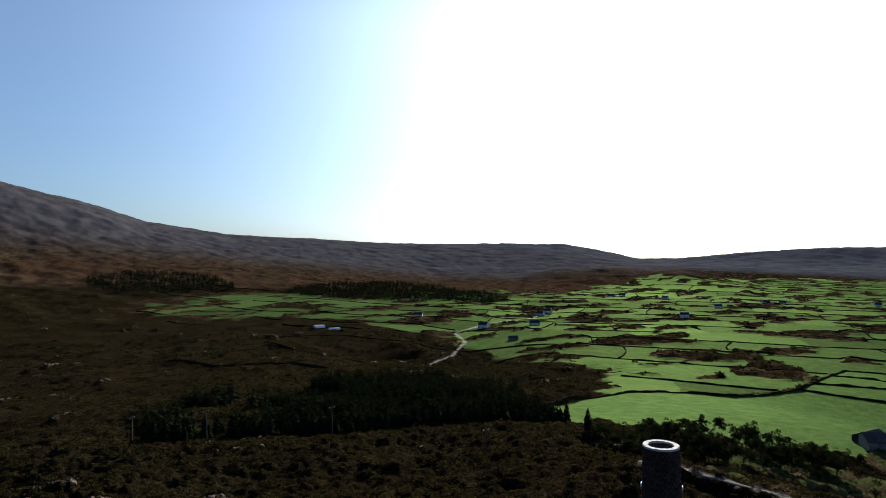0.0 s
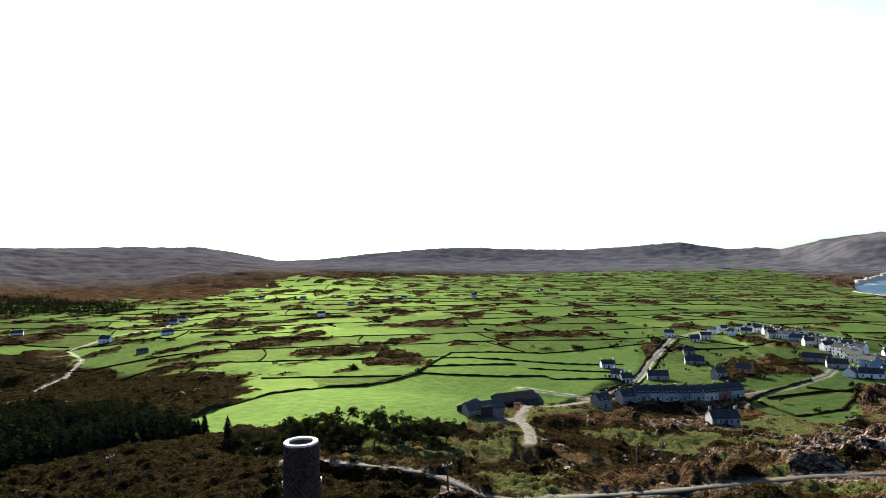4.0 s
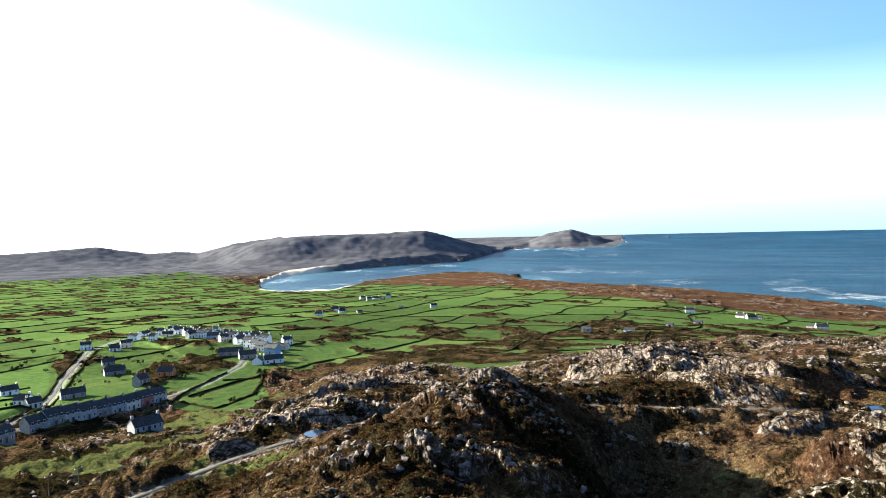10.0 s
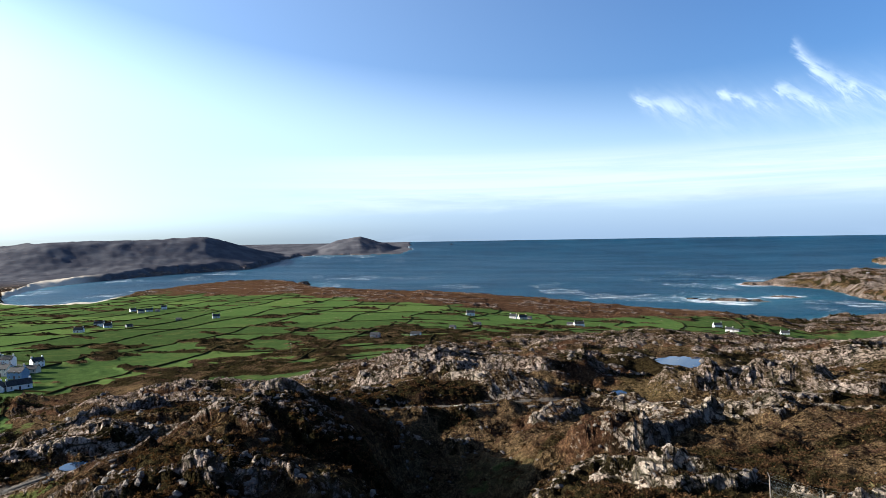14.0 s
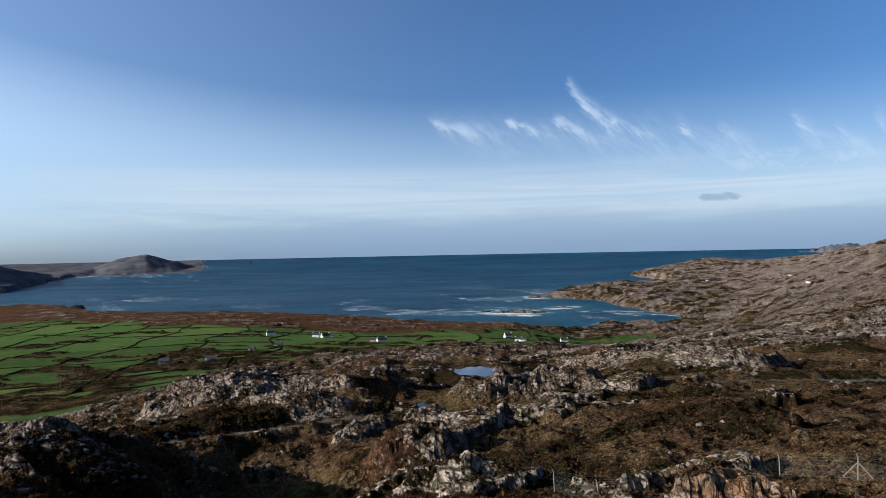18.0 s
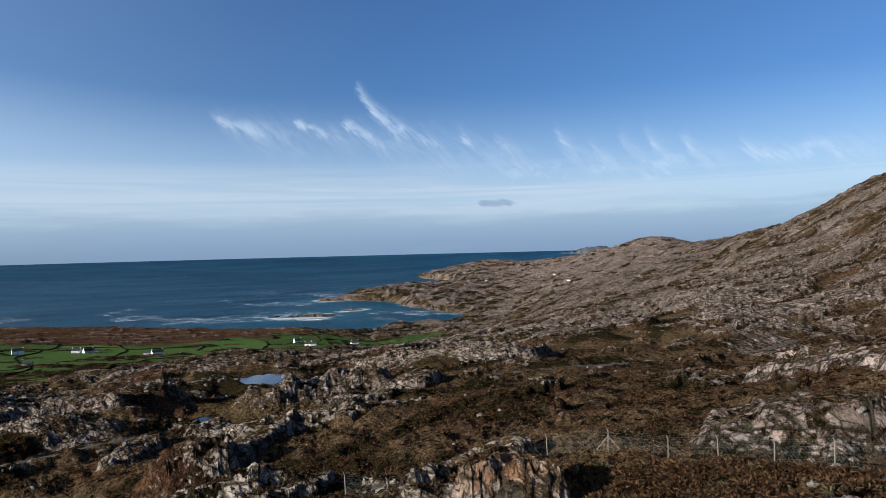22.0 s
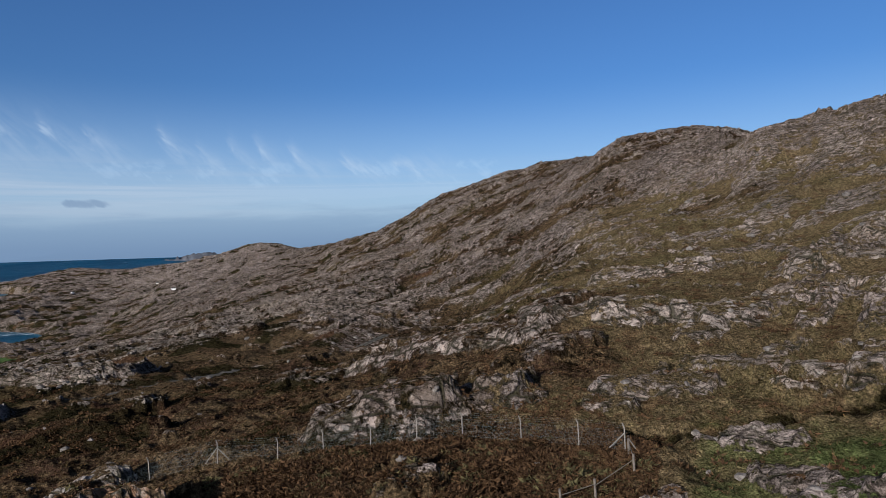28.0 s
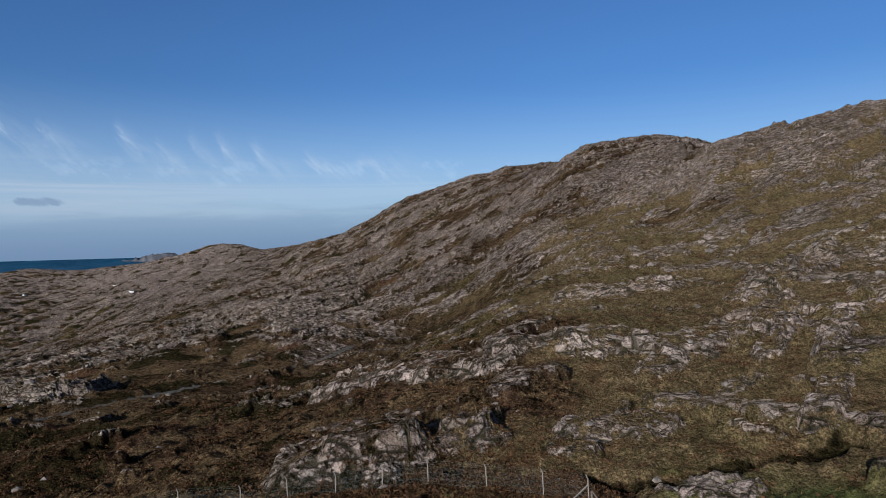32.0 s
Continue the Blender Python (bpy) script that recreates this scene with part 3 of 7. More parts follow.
CRESTS_FAR = (
    ("far_south", 0.10, ((10, -1.4, 4400), (20, -1.2, 4400), (24.4, -0.85, 4400), (30.3, -0.47, 4400), (34.6, -0.5, 4400), (43.5, -0.88, 4400), (48.7, -0.55, 4300),
                         (51.6, -0.38, 4300), (55.3, -1.0, 4300), (57.4, -0.92, 4300), (59, -1.14, 4200), (61.8, -0.41, 4000), (65.9, 0.1, 3900), (68, 0.17, 3800))),
)
CRESTS_WEST = (
    ("west_hill", 0.10, ((62, -0.6, 3700), (66.8, 0.12, 3700), (71.8, 0.2, 3700), (74.3, 0.24, 3750), (78.3, 0.4, 3800), (80, -0.05, 3850), (81.7, -0.58, 3900), (84.6, -1.2, 4100),
                         (86.5, -0.9, 4400), (87.5, -0.7, 4600), (89.1, -0.1, 4600), (91.1, 0.17, 4600), (93.5, -0.43, 4600), (95, -1.1, 4600), (96, -1.6, 4600))),
)
CRESTS_NORTH = (
    ("north_head", 0.09, ((130, -2.9, 3300), (134.7, -1.6, 3500), (138.2, -0.9, 3600), (142, -1.2, 3500), (145.7, -0.92, 3300), (148, -0.6, 3000), (151, -1, 2900))),
    ("north_hill", 0.13, ((145, -1.4, 2500), (149.6, -0.15, 2600), (151.4, 0.5, 2600), (152.5, 0.68, 2600), (153.8, 0.45, 2550), (155.3, -0.02, 2400), (157, 0.02, 2000), (159, 0.42, 1700), (162, 0.8, 1600))),
)
CRESTS_MOUNTAIN = (
    ("mountain", 0.34, ((157, -0.4, 1300), (159, 0.36, 1250), (162.9, 1.4, 1200), (165, 2.5, 1150), (167, 3.6, 1100), (171.1, 5.15, 1050), (177.1, 6.35, 980), (180.3, 6.3, 900), (182, 6.2, 850), (186, 5.4, 850))),
    ("summit", 0.32, ((179, 4.6, 640), (181, 5.6, 620), (182.2, 7.0, 610), (183.9, 7.85, 600), (188.1, 8.05, 560), (191.7, 7.8, 530), (194.5, 6.8, 500), (197, 7.2, 470))),
    ("shoulder", 0.30, ((192, 5.6, 420), (194.5, 6.6, 420), (197.5, 7.55, 420), (198.7, 8.2, 410), (201.4, 8.4, 410), (204.8, 8.7, 400), (212, 9.3, 400), (240, 11, 420), (290, 8, 600), (320, 7, 900))),
)
CRESTS = CRESTS_SOUTH + CRESTS_FAR + CRESTS_WEST + CRESTS_NORTH + CRESTS_MOUNTAIN
# outcrops: bearing and distance of both ends, height, width
CRAGS_WEST = (
    (107.3, 90, 111, 86.5, 2.3, 2.8), (111, 87, 114.6, 85, 2.2, 3.0), (114.6, 84, 119.5, 102, 2.2, 3.4), (113, 66.5, 117, 66, 0.9, 2.2), (117.4, 64, 121.8, 65, 1.4, 2.8), (107.3, 116, 109.6, 124, 1.6, 3.0),
    (114.4, 128, 124.5, 109, 2.0, 5.0), (119, 172, 121.3, 190, 4.5, 7.0), (121.6, 174, 127.3, 174, 3.4, 6.0), (96, 205, 108, 190, 7.0, 16.0), (93, 178, 99, 170, 4.0, 8.0), (100.2, 152, 104.7, 140, 2.6, 6.0),
)
CRAGS_MINE = (
    (134, 50.5, 141, 49.5, 2.6, 3.0), (137.5, 50, 142.5, 51, 2.2, 2.4), (132.5, 57, 139.9, 66, 2.0, 2.6), (127.8, 62, 129.6, 61, 1.0, 1.4), (121.5, 101, 123.3, 101, 1.2, 1.8), (124, 178, 132, 172, 3.0, 6.0), (129, 245, 141, 212, 5.0, 11.0),
    (159.5, 63, 166, 61, 2.3, 4.4), (164, 61, 173, 62, 2.0, 3.6), (172, 62, 175.5, 60, 1.0, 1.5), (161.5, 106, 176, 84, 2.4, 4.0),
    (75, 96, 83, 93, 0.8, 5.0), (84, 88, 88, 82, 0.8, 3.5), (66, 120, 78, 118, 3.0, 6.0), (60, 150, 72, 160, 4.0, 8.0), (80, 62, 89, 64, 1.6, 4.0),
)
SLABS_NORTH = (
    (183, 85, 186.3, 87, 2.2, 3.4), (190.5, 86, 195.6, 98, 2.2, 3.6), (182.3, 150, 189.9, 148, 2.6, 4.0), (188.9, 78, 190.4, 81, 1.4, 2.0), (197.6, 112, 199, 114, 2.0, 2.6), (198, 87, 199.3, 99, 1.6, 1.8),
    (200, 112, 203.4, 108, 2.0, 2.6), (202.1, 86, 203.3, 100, 1.7, 1.7), (201.3, 64, 202.6, 77, 1.5, 1.5), (195.8, 75, 197, 78, 1.0, 1.2), (183.1, 61, 189.7, 63, 1.3, 2.2), (181, 57, 183.4, 57, 0.9, 1.4),
)
SLABS_NEAR = (
    (192.9, 50, 196, 51, 0.8, 1.4), (195.1, 44.5, 197.8, 44, 0.9, 1.5), (197.6, 41, 201.5, 43, 1.0, 1.3), (201.8, 40.5, 206, 43.5, 1.1, 1.4), (185.7, 41, 187.5, 42, 0.6, 0.8),
    (197.4, 140, 201.5, 172, 3.2, 4.0), (197.6, 126, 201.2, 150, 2.6, 3.0), (202.8, 168, 206, 172, 3.0, 6.0), (190, 50, 195, 52, 0.4, 0.8),
)
OUTCROPS = CRAGS_WEST + CRAGS_MINE + SLABS_NORTH + SLABS_NEAR


# tracks and roads: width, then bearing, distance and height of each bend
TRACKS_HILL = (
    ("mine_track", 2.2, ((40, 78, 119), (44.1, 82, 118), (50.8, 88, 117.2), (56.4, 92, 118), (63.5, 100, 118.3), (75, 118, 117), (86, 124, 117), (94.2, 127, 116.2), (100, 129, 116),
                         (108, 134, 116.2), (111, 139, 115))),
    ("north_track", 2.8, ((139, 183, 114.3), (144.4, 190, 114.8), (148, 197, 114.4), (152, 205, 114.6), (156, 212, 114.8), (159.5, 220, 115), (163, 240, 117.5))),
)
TRACKS_FARM = (
    ("stony_path", 1.3, ((17, 96, 119), (20.3, 94, 118.9), (22.7, 93, 118.6), (25.7, 91, 118.5), (28.7, 89, 118.4), (31.2, 87, 118.2), (33.2, 83, 117.8), (36, 79, 118), (40, 78, 119))),
    ("farm_lane", 2.6, ((38.6, 160, 100), (38.8, 168, 97.5), (38.6, 186, 95.9), (37.6, 205, 93.4), (38.5, 228, 92), (41.1, 255, 85), (44.2, 300, 76.5))),
    ("farm_yard", 5.0, ((35.2, 196, 95.5), (36.4, 200, 94.6), (37.6, 205, 93.4))),
)
TRACKS_VALLEY = (
    ("village_road", 4.6, ((38, 318, 78), (44.2, 308, 75.5), (46, 340, 73.5), (47.6, 362, 71.4), (48.4, 410, 68), (49, 460, 66), (50.8, 590, 62.5), (53, 660, 60), (57, 640, 64), (61, 600, 66), (63.5, 540, 68.5), (65, 520, 68))),
    ("row_street", 5.0, ((44.2, 305, 76), (48, 312, 75.8), (52.9, 322, 73.8), (55.9, 336, 73.8), (59.2, 365, 73), (62, 420, 70.5), (63.5, 500, 69.5))),
    ("south_road", 2.2, ((-4, 500, 62), (-1.9, 470, 62.7), (0.7, 520, 62.2), (1.9, 600, 61.6), (0.9, 690, 57.6), (4, 800, 55), (8.0, 900, 50), (8.6, 1000, 49))),
)
TRACKS = TRACKS_HILL + TRACKS_FARM + TRACKS_VALLEY


# gullies: bearing and distance of both ends, depth, width
HOLLOWS = ((70, 96, 84, 91, -1.6, 13.0), (83, 87, 90.5, 80, -1.3, 9.0), (85, 95, 91.5, 103, -2.9, 7.5), (95.0, 66, 99, 96, 2.4, 12.0), (100, 72, 106, 86, 0.8, 9.0), (34, 130, 48, 150, 5.0, 22.0), (110.5, 176, 116, 158, 4.0, 9.0))
# peat-cut stream
STREAM = ((183.8, 53, 187, 51.5, 0.5, 0.6), (187, 51.5, 191, 52.0, 0.7, 0.8), (191, 52.0, 194, 53.5, 0.8, 0.7), (194, 54.5, 198.4, 57.5, 0.8, 0.8), (198.4, 57.5, 203, 61, 0.8, 1.1))


def coast(b, r, x, y):
    """Metres inland (above 0) or out at sea (below 0)."""
    bb = b + 0.5 * fbm(x / 160, y / 160, 3, 41)
    rr = r + 40 * fbm(x / 130, y / 130, 4, 44) * (r > 900)
    near = np.interp(bb, (-60, 63, 64, 66, 70, 74, 79.4, 82.7, 84.4, 85.8, 87.5, 95.4, 104.5, 111.2, 116.8, 122.3, 128, 130, 134.6, 137, 138.5, 139),
                     (9000, 9000, 1950, 1780, 1765, 2100, 2350, 2450, 2330, 2080, 1800, 1660, 1530, 1395, 1306, 1240, 1225, 1330, 1345, 1400, 1500, 9000)) - rr
    west = rr - np.interp(bb, (60, 63, 64, 66, 70, 74, 81.7, 84.6, 86, 95, 95.6, 96), (1000, 1900, 2150, 2560, 2830, 3060, 3300, 3860, 4080, 4080, 4400, 9000))
    n1 = np.interp(bb, (123, 124, 129.2, 131.7, 137.1, 138), (9000, 2050, 1914, 1690, 1420, 1200))
    n2 = np.interp(bb, (124, 126.2, 127.7, 129.2, 132.2, 134, 137, 142, 146, 149, 153, 157, 158, 320), (2000, 2300, 2560, 2800, 3380, 3500, 3720, 4000, 3800, 3500, 3200, 3000, 9000, 9000))
    n2a = np.interp(bb, (124, 126.2, 128.2, 131.3, 133.5, 135.5, 136.5), (2040, 2180, 2380, 2560, 2600, 2700, 9000))
    n3 = np.interp(bb, (131.6, 132.2, 134, 135.5, 137), (9000, 3300, 3080, 2940, 2500))
    north = np.minimum(np.maximum(np.minimum(rr - n1, n2a - rr), rr - n3), n2 - rr)
    near = np.where(bb > 136.5, np.minimum(near, n2 - rr), near)
    return np.maximum(np.maximum(near, west), north)


SKERRIES = ((122.7, 1548, 84, 13, 6), (119.7, 1572, 20, 9, 3), (126.3, 1665, 44, 12, 5), (124.6, 2030, 70, 22, 9), (86.2, 2190, 30, 16, 12), (84.9, 2260, 40, 20, 10),
            (147.9, 4720, 260, 90, 52), (99.2, 4650, 14, 26, 17), (96.6, 4700, 12, 26, 12))


# tarns: bearing, distance, level, half width, half depth, reach of the hollow
PONDS = ((119.0, 254, 102.4, 8.0, 8.5, 55), (113.7, 152, 113.6, 1.7, 2.4, 12), (68.5, 96, 121.2, 1.6, 1.4, 5))


def beside(line, x, y, b, r, reach):
    """Which points lie near a track, their distance from it and its height there."""
    pts = [(*polar(tb, tr), tz) for tb, tr, tz in line]
    px, py = [p[0] for p in pts], [p[1] for p in pts]
    k = (x > min(px) - reach) & (x < max(px) + reach) & (y > min(py) - reach) & (y < max(py) + reach)
    xs, ys = x[k], y[k]
    bd, bz = np.full_like(xs, 1e9), np.zeros_like(xs)
    for (x1, y1, z1), (x2, y2, z2) in zip(pts, pts[1:]):
        dx, dy = x2 - x1, y2 - y1
        t = np.clip(((xs - x1) * dx + (ys - y1) * dy) / (dx * dx + dy * dy), 0, 1)
        d = np.hypot(xs - x1 - t * dx, ys - y1 - t * dy)
        bz = np.where(d < bd, z1 + t * (z2 - z1), bz)
        bd = np.minimum(d, bd)
    return k, bd, bz


def knoll_edge(x, y, b, r):
    """A knoll that breaks off along a line into a gully."""
    (x1, y1), (x2, y2) = polar(88.5, 52), polar(93.4, 118)
    length = math.hypot(x2 - x1, y2 - y1)
    dx, dy = (x2 - x1) / length, (y2 - y1) / length
    off = (x - x1) * dy - (y - y1) * dx + 3.5 * fbm(x / 14, y / 14, 3, 171)
    along = ((x - x1) * dx + (y - y1) * dy) / length
    fade = ramp(along, -0.12, 0.12) * ramp(along, 1.12, 0.95)
    crest = 1.7 * ramp(off, -20, -3) * ramp(off, 4, -1)
    gully = -2.6 * ramp(off, -2, 6) * ramp(b, 114, 103)
    lip = -3.6 * ramp(b, 89, 93) * ramp(b, 113, 108) * ramp(r, 98, 110) * ramp(r, 138, 128) - 2.5 * np.exp(-((b - 159) / 5) ** 2 - ((r - 110) / 13) ** 2)
    return (crest + gully) * fade + lip


def landscape(x, y):
    """Height, and the cover: field, rock, scrub, sand, red bracken, inland metres."""
    r = np.hypot(x, y)
    b = np.degrees(np.arctan2(x, y))
    b = np.where(b < -60, b + 360, b)
    z = relief(b, r)
    for name, width, line in CRESTS:
        bs, el, far = (np.array(v, float) for v in zip(*line))
        e, d = np.interp(b, bs, el), np.interp(b, bs, far)
        k = (b > bs[0] - 1.5) & (b < bs[-1] + 1.5) & (np.abs(np.log(r / far.mean())) < width * 2.5 + 0.5)
        if not k.any():
            continue
        top = EYE + d * np.tan(np.radians(e))
        s = np.log(r / d) / width
        edge = ramp(b, bs[0] - 1.5, bs[0] + 2.5) * ramp(b, bs[-1] + 1.5, bs[-1] - 2.5)
        z = z + np.maximum(top - z, 0) * np.exp(-np.abs(s) ** 1.7) * edge * k
    # the low ground behind the inlet, and the gully below the west knoll
    z = z - 9 * ramp(b, 123, 129) * ramp(b, 147, 141) * ramp(r, 780, 980) * ramp(r, 1500, 1380)
    z = z + knoll_edge(x, y, b, r)
    for name, w, line in TRACKS:
        k, bd, bz = beside(line, x, y, b, r, 120)
        if k.any():
            z[k] += (bz - z[k]) * np.exp(-(bd / np.clip(0.2 * r[k], 18, 60)) ** 2)
    for pb, pr, pz, pw, pd, reach in PONDS:
        px, py = polar(pb, pr)
        z += (pz + 0.5 - z) * np.exp(-(np.hypot(x - px, y - py) / reach) ** 2)
    shore = coast(b, r, x, y)
    level = sea_level(r) * ramp(b, 60, 63.6) * ramp(b, 166, 158)
    # zones
    f0 = np.interp(b, (-40, -22, -10, 0, 8, 13, 30, 38, 45, 55, 65, 75, 85, 95, 105, 115, 122, 130, 136, 139), (930, 850, 800, 620, 400, 172, 165, 270, 330, 345, 390, 330, 300, 330, 520, 640, 640, 720, 900, 4000))
    f1 = np.interp(b, (-40, -20, -10, 0, 10, 30, 58, 64, 75, 84, 88, 95, 110, 122, 132, 136), (1020, 1120, 1180, 1350, 1320, 2200, 2900, 1850, 1750, 1450, 1320, 1110, 975, 1070, 1060, 960))
    warp = 1 + 0.10 * fbm(x / 90, y / 90, 3, 11)
    field = ramp(r * warp, f0 * 0.96, f0 * 1.04) * ramp(r * warp, f1 * 1.06, f1 * 0.97) * ramp(b + 7 * fbm(x / 90, y / 90, 3, 17), -27, -20) * (b < 140)
    top = np.interp(b, (4, 8, 12, 16, 24, 28.9, 31.9, 40, 49.5), (150, 195, 243, 276, 300, 350, 453, 470, 560))
    low = np.interp(b, (4, 8, 14, 20, 33, 38, 44, 49), (150, 160, 176, 182, 190, 262, 318, 360))
    inmeadow = ramp(b, 4, 6) * ramp(b, 48.6, 47.6) * ramp(r, low - 3, low + 4) * ramp(r, top + 3, top - 3)
    field = np.maximum(field * ramp(r, 380, 420) + field * ramp(b, 44, 50) * ramp(r, 420, 380), inmeadow) * (1 - ramp(b, 13, 10) * ramp(r, 420, 300) * (1 - inmeadow))
    beyond = ramp(b + 5 * fbm(x / 40, y / 40, 3, 18), 12, 16) * ramp(b, 31, 28) * ramp(r, top + 2, top + 6) * ramp(r, 440, 395)
    paddock = ramp(b + 1.2 * fbm(x / 18, y / 18, 3, 19), 56.0, 57.2) * ramp(b + 1.2 * fbm(x / 18, y / 18, 3, 20), 64.6, 63.4) * ramp(r, 372, 362) * ramp(r - np.interp(b, (56, 58, 60, 62, 64), (325, 300, 276, 266, 298)), -4, 6)
    field = np.maximum(field, np.maximum(beyond, paddock))
    moor = 1 - field
    rough = ramp(fbm((0.7 * x + 0.7 * y) / 95, (0.7 * x - 0.7 * y) / 50, 4, 21) + 0.07 * ramp(b, 46, 20) - 0.25 * ramp(r, 300, 0) + 0.14 * ramp(r, 720, 520) * ramp(b, 62, 74) - 0.24 * ramp(r, 640, 780) * ramp(b, 66, 76) - 0.03 + 0.3 * np.exp(-((b - 97) / 6) ** 2 - ((r - 610) / 90) ** 2) + 0.1 * ramp(b, 76, 84) - inmeadow - paddock, 0.08, 0.22) * field
    west_face = ramp(r, 2600, 3000)
    # rolling hummocks
    near = ramp(r, 700, 200)
    hum = fbm(x / 60, y / 60, 4, 1)
    calm = 1 - 0.75 * ramp(r, 820, 980) * ramp(b, 68, 76) * ramp(b, 126, 118) * (r < 2300)
    z = z + hum * calm * (5.0 * moor * ramp(r, 30, 120) + 2.5 * rough + 4 * ramp(r, 500, 1500) * ramp(r, 3000, 1800) * moor * (0.35 + 0.65 * ramp(b, 40, 70))) * ramp(r, 20, 60)
    z = z + 7.0 * fbm(x / 420 + 0.3 * fbm(x / 900, y / 900, 2, 16), y / 300, 3, 15, 0.42) * ramp(r, 2400, 3100)
    z = z + 13 * (fbm(x / 190, y / 120, 5, 13, 0.6) + 0.15) * ramp(b, 124, 130) * ramp(b, 160, 152) * ramp(r, 1200, 1700) * ramp(r, 3300, 2700) * (1 - 0.6 * ramp(b, 139, 134) * ramp(r, 2100, 2500))
    z = z + (4.5 * fbm(x / 75, y / 60, 4, 261, 0.62) - 3.0 * np.abs(fbm(x / 38, y / 32, 3, 262, 0.6))) * ramp(b, 117, 124) * ramp(b, 172, 158) * ramp(r, 600, 900)
    z = z + 2.2 * rough * (0.5 + fbm(x / 16, y / 16, 3, 3))
    # bedrock breaks through in bands along the strike
    strike = radians(62)
    u, v = x * math.cos(strike) + y * math.sin(strike), -x * math.sin(strike) + y * math.cos(strike)
    wu, wv = u + 6 * fbm(x / 25, y / 25, 3, 51), v + 5 * fbm(x / 22, y / 22, 3, 52)
    dens = np.interp(b, (-40, 20, 45, 58, 70, 140, 160, 185, 215, 240), (-0.36, -0.36, -0.18, -0.02, 0.05, 0.0, 0.0, -0.02, 0.0, 0.0)) + 0.17 * ramp(r, 220, 420) * ramp(b, 135, 150) - 0.1 * ramp(r, 300, 500) * ramp(b, 154, 162) + 0.24 * ramp(r, 700, 1000) * ramp(b, 124, 130) * ramp(b, 160, 150) - 0.6 * field + (0.16 + 0.2 * ramp(b, 140, 160)) * fbm(x / 110, y / 110, 5, 61) + 0.3 * ramp(b, 182, 192) * ramp(r, 110, 190) + 0.13 * ramp(b, 148, 162) * ramp(b, 188, 180) * ramp(r, 72, 95)
    dens = dens - 0.3 * ramp(b, 183, 187) * ramp(r, 62, 58) - 0.3 * ramp(b, 142, 147) * ramp(b, 186, 182) * ramp(r, 60, 57) - 0.07 * ramp(b, 94, 102) * ramp(b, 128, 120) * ramp(r, 230, 170) - 0.12 * ramp(b, 128, 136) * ramp(r, 240, 200) + 0.1 * ramp(b, 120, 126) * ramp(b, 160, 152) * ramp(r, 1150, 1400) - 0.5 * ramp(r, 2300, 2900) * ramp(b, 110, 95) - 0.2 * ramp(b, 40, 0) * ramp(r, 500, 900)
    q1 = fbm(wu / 30, wv / 9, 6, 71, 0.58)
    q2 = fbm(wu / 95, wv / 28, 6, 81, 0.58)
    north = ramp(b, 138, 158)
    if north.any():
        # the beds swing round on the mountain
        s2 = radians(8)
        tu, tv = x * math.cos(s2) + y * math.sin(s2), -x * math.sin(s2) + y * math.cos(s2)
        tu, tv = tu + 7 * fbm(x / 25, y / 25, 3, 51), tv + 6 * fbm(x / 22, y / 22, 3, 52)
        q1 = q1 * (1 - north) + north * fbm(tu / 19, tv / 11, 6, 72, 0.62)
        q2 = q2 * (1 - north) + north * fbm(tu / 60, tv / 36, 6, 82, 0.62)
    q1, q2 = q1 + dens, q2 + dens
    a1, a2 = 1.15 * ramp(r, 900, 300) + 0.2, 3.0 * ramp(r, 120, 380) * np.maximum(ramp(r, 2600, 1200), ramp(b, 118, 124) * ramp(r, 3900, 3300))
    step1, step2 = ramp(q1, 0.16, 0.34), ramp(q2, 0.14, 0.36)
    eu, ev = wu + 1.6 * value(x / 4, y / 4, 94), wv + 1.6 * value(x / 4, y / 4, 95)
    blocks = lattice(np.floor(eu / 5.2), np.floor(ev / 2.3 + 0.3 * np.floor(eu / 5.2)), 91)
    small = lattice(np.floor(eu / 2.1), np.floor(ev / 1.05 + 0.4 * np.floor(eu / 2.1)), 92)
    facets = 0.75 * blocks + 0.55 * small + 0.32 * value(x / 1.3, y / 1.3, 93)
    z = z + a1 * step1 + a2 * step2
    rock = 0.74 * np.maximum(step1 * ramp(r, 1600, 700), step2 * ramp(r, 100, 300)) + 0.05 * ramp(r, 180, 400) * ramp(b, 135, 155) + 0.14 * ramp(b, 118, 124) * ramp(b, 165, 150) * ramp(r, 1100, 1400)
    ridge = np.zeros_like(z)
    for b1, r1, b2, r2, h, w in OUTCROPS:
        (x1, y1), (x2, y2) = polar(b1, r1), polar(b2, r2)
        dx, dy = x2 - x1, y2 - y1
        t = np.clip(((x - x1) * dx + (y - y1) * dy) / (dx * dx + dy * dy), 0, 1)
        d = np.hypot(x - x1 - t * dx, y - y1 - t * dy) / w
        k = d < 1.9
        if not k.any():
            continue
        xk, yk = x[k], y[k]
        rag = d[k] + 0.42 * fbm(xk / (1.6 * w), yk / (1.6 * w), 4, int(b1 * 7))
        up = ramp(rag, 1.2, 0.7 if r1 < 130 else 0.6)
        step = up * 3.4 + 0.5 * fbm(xk / 3.5, yk / 3.5, 2, int(b1 * 5))
        ledge = np.clip((np.floor(step) + ramp(step - np.floor(step), 0.55, 0.95)) / 3.4, 0, 1.1) * ramp(up, 0, 0.15)
        up = 0.45 * up + 0.55 * ledge
        z[k] += h * up * (0.85 + 0.25 * fbm(xk / w, yk / w, 3, int(b1 * 3)))
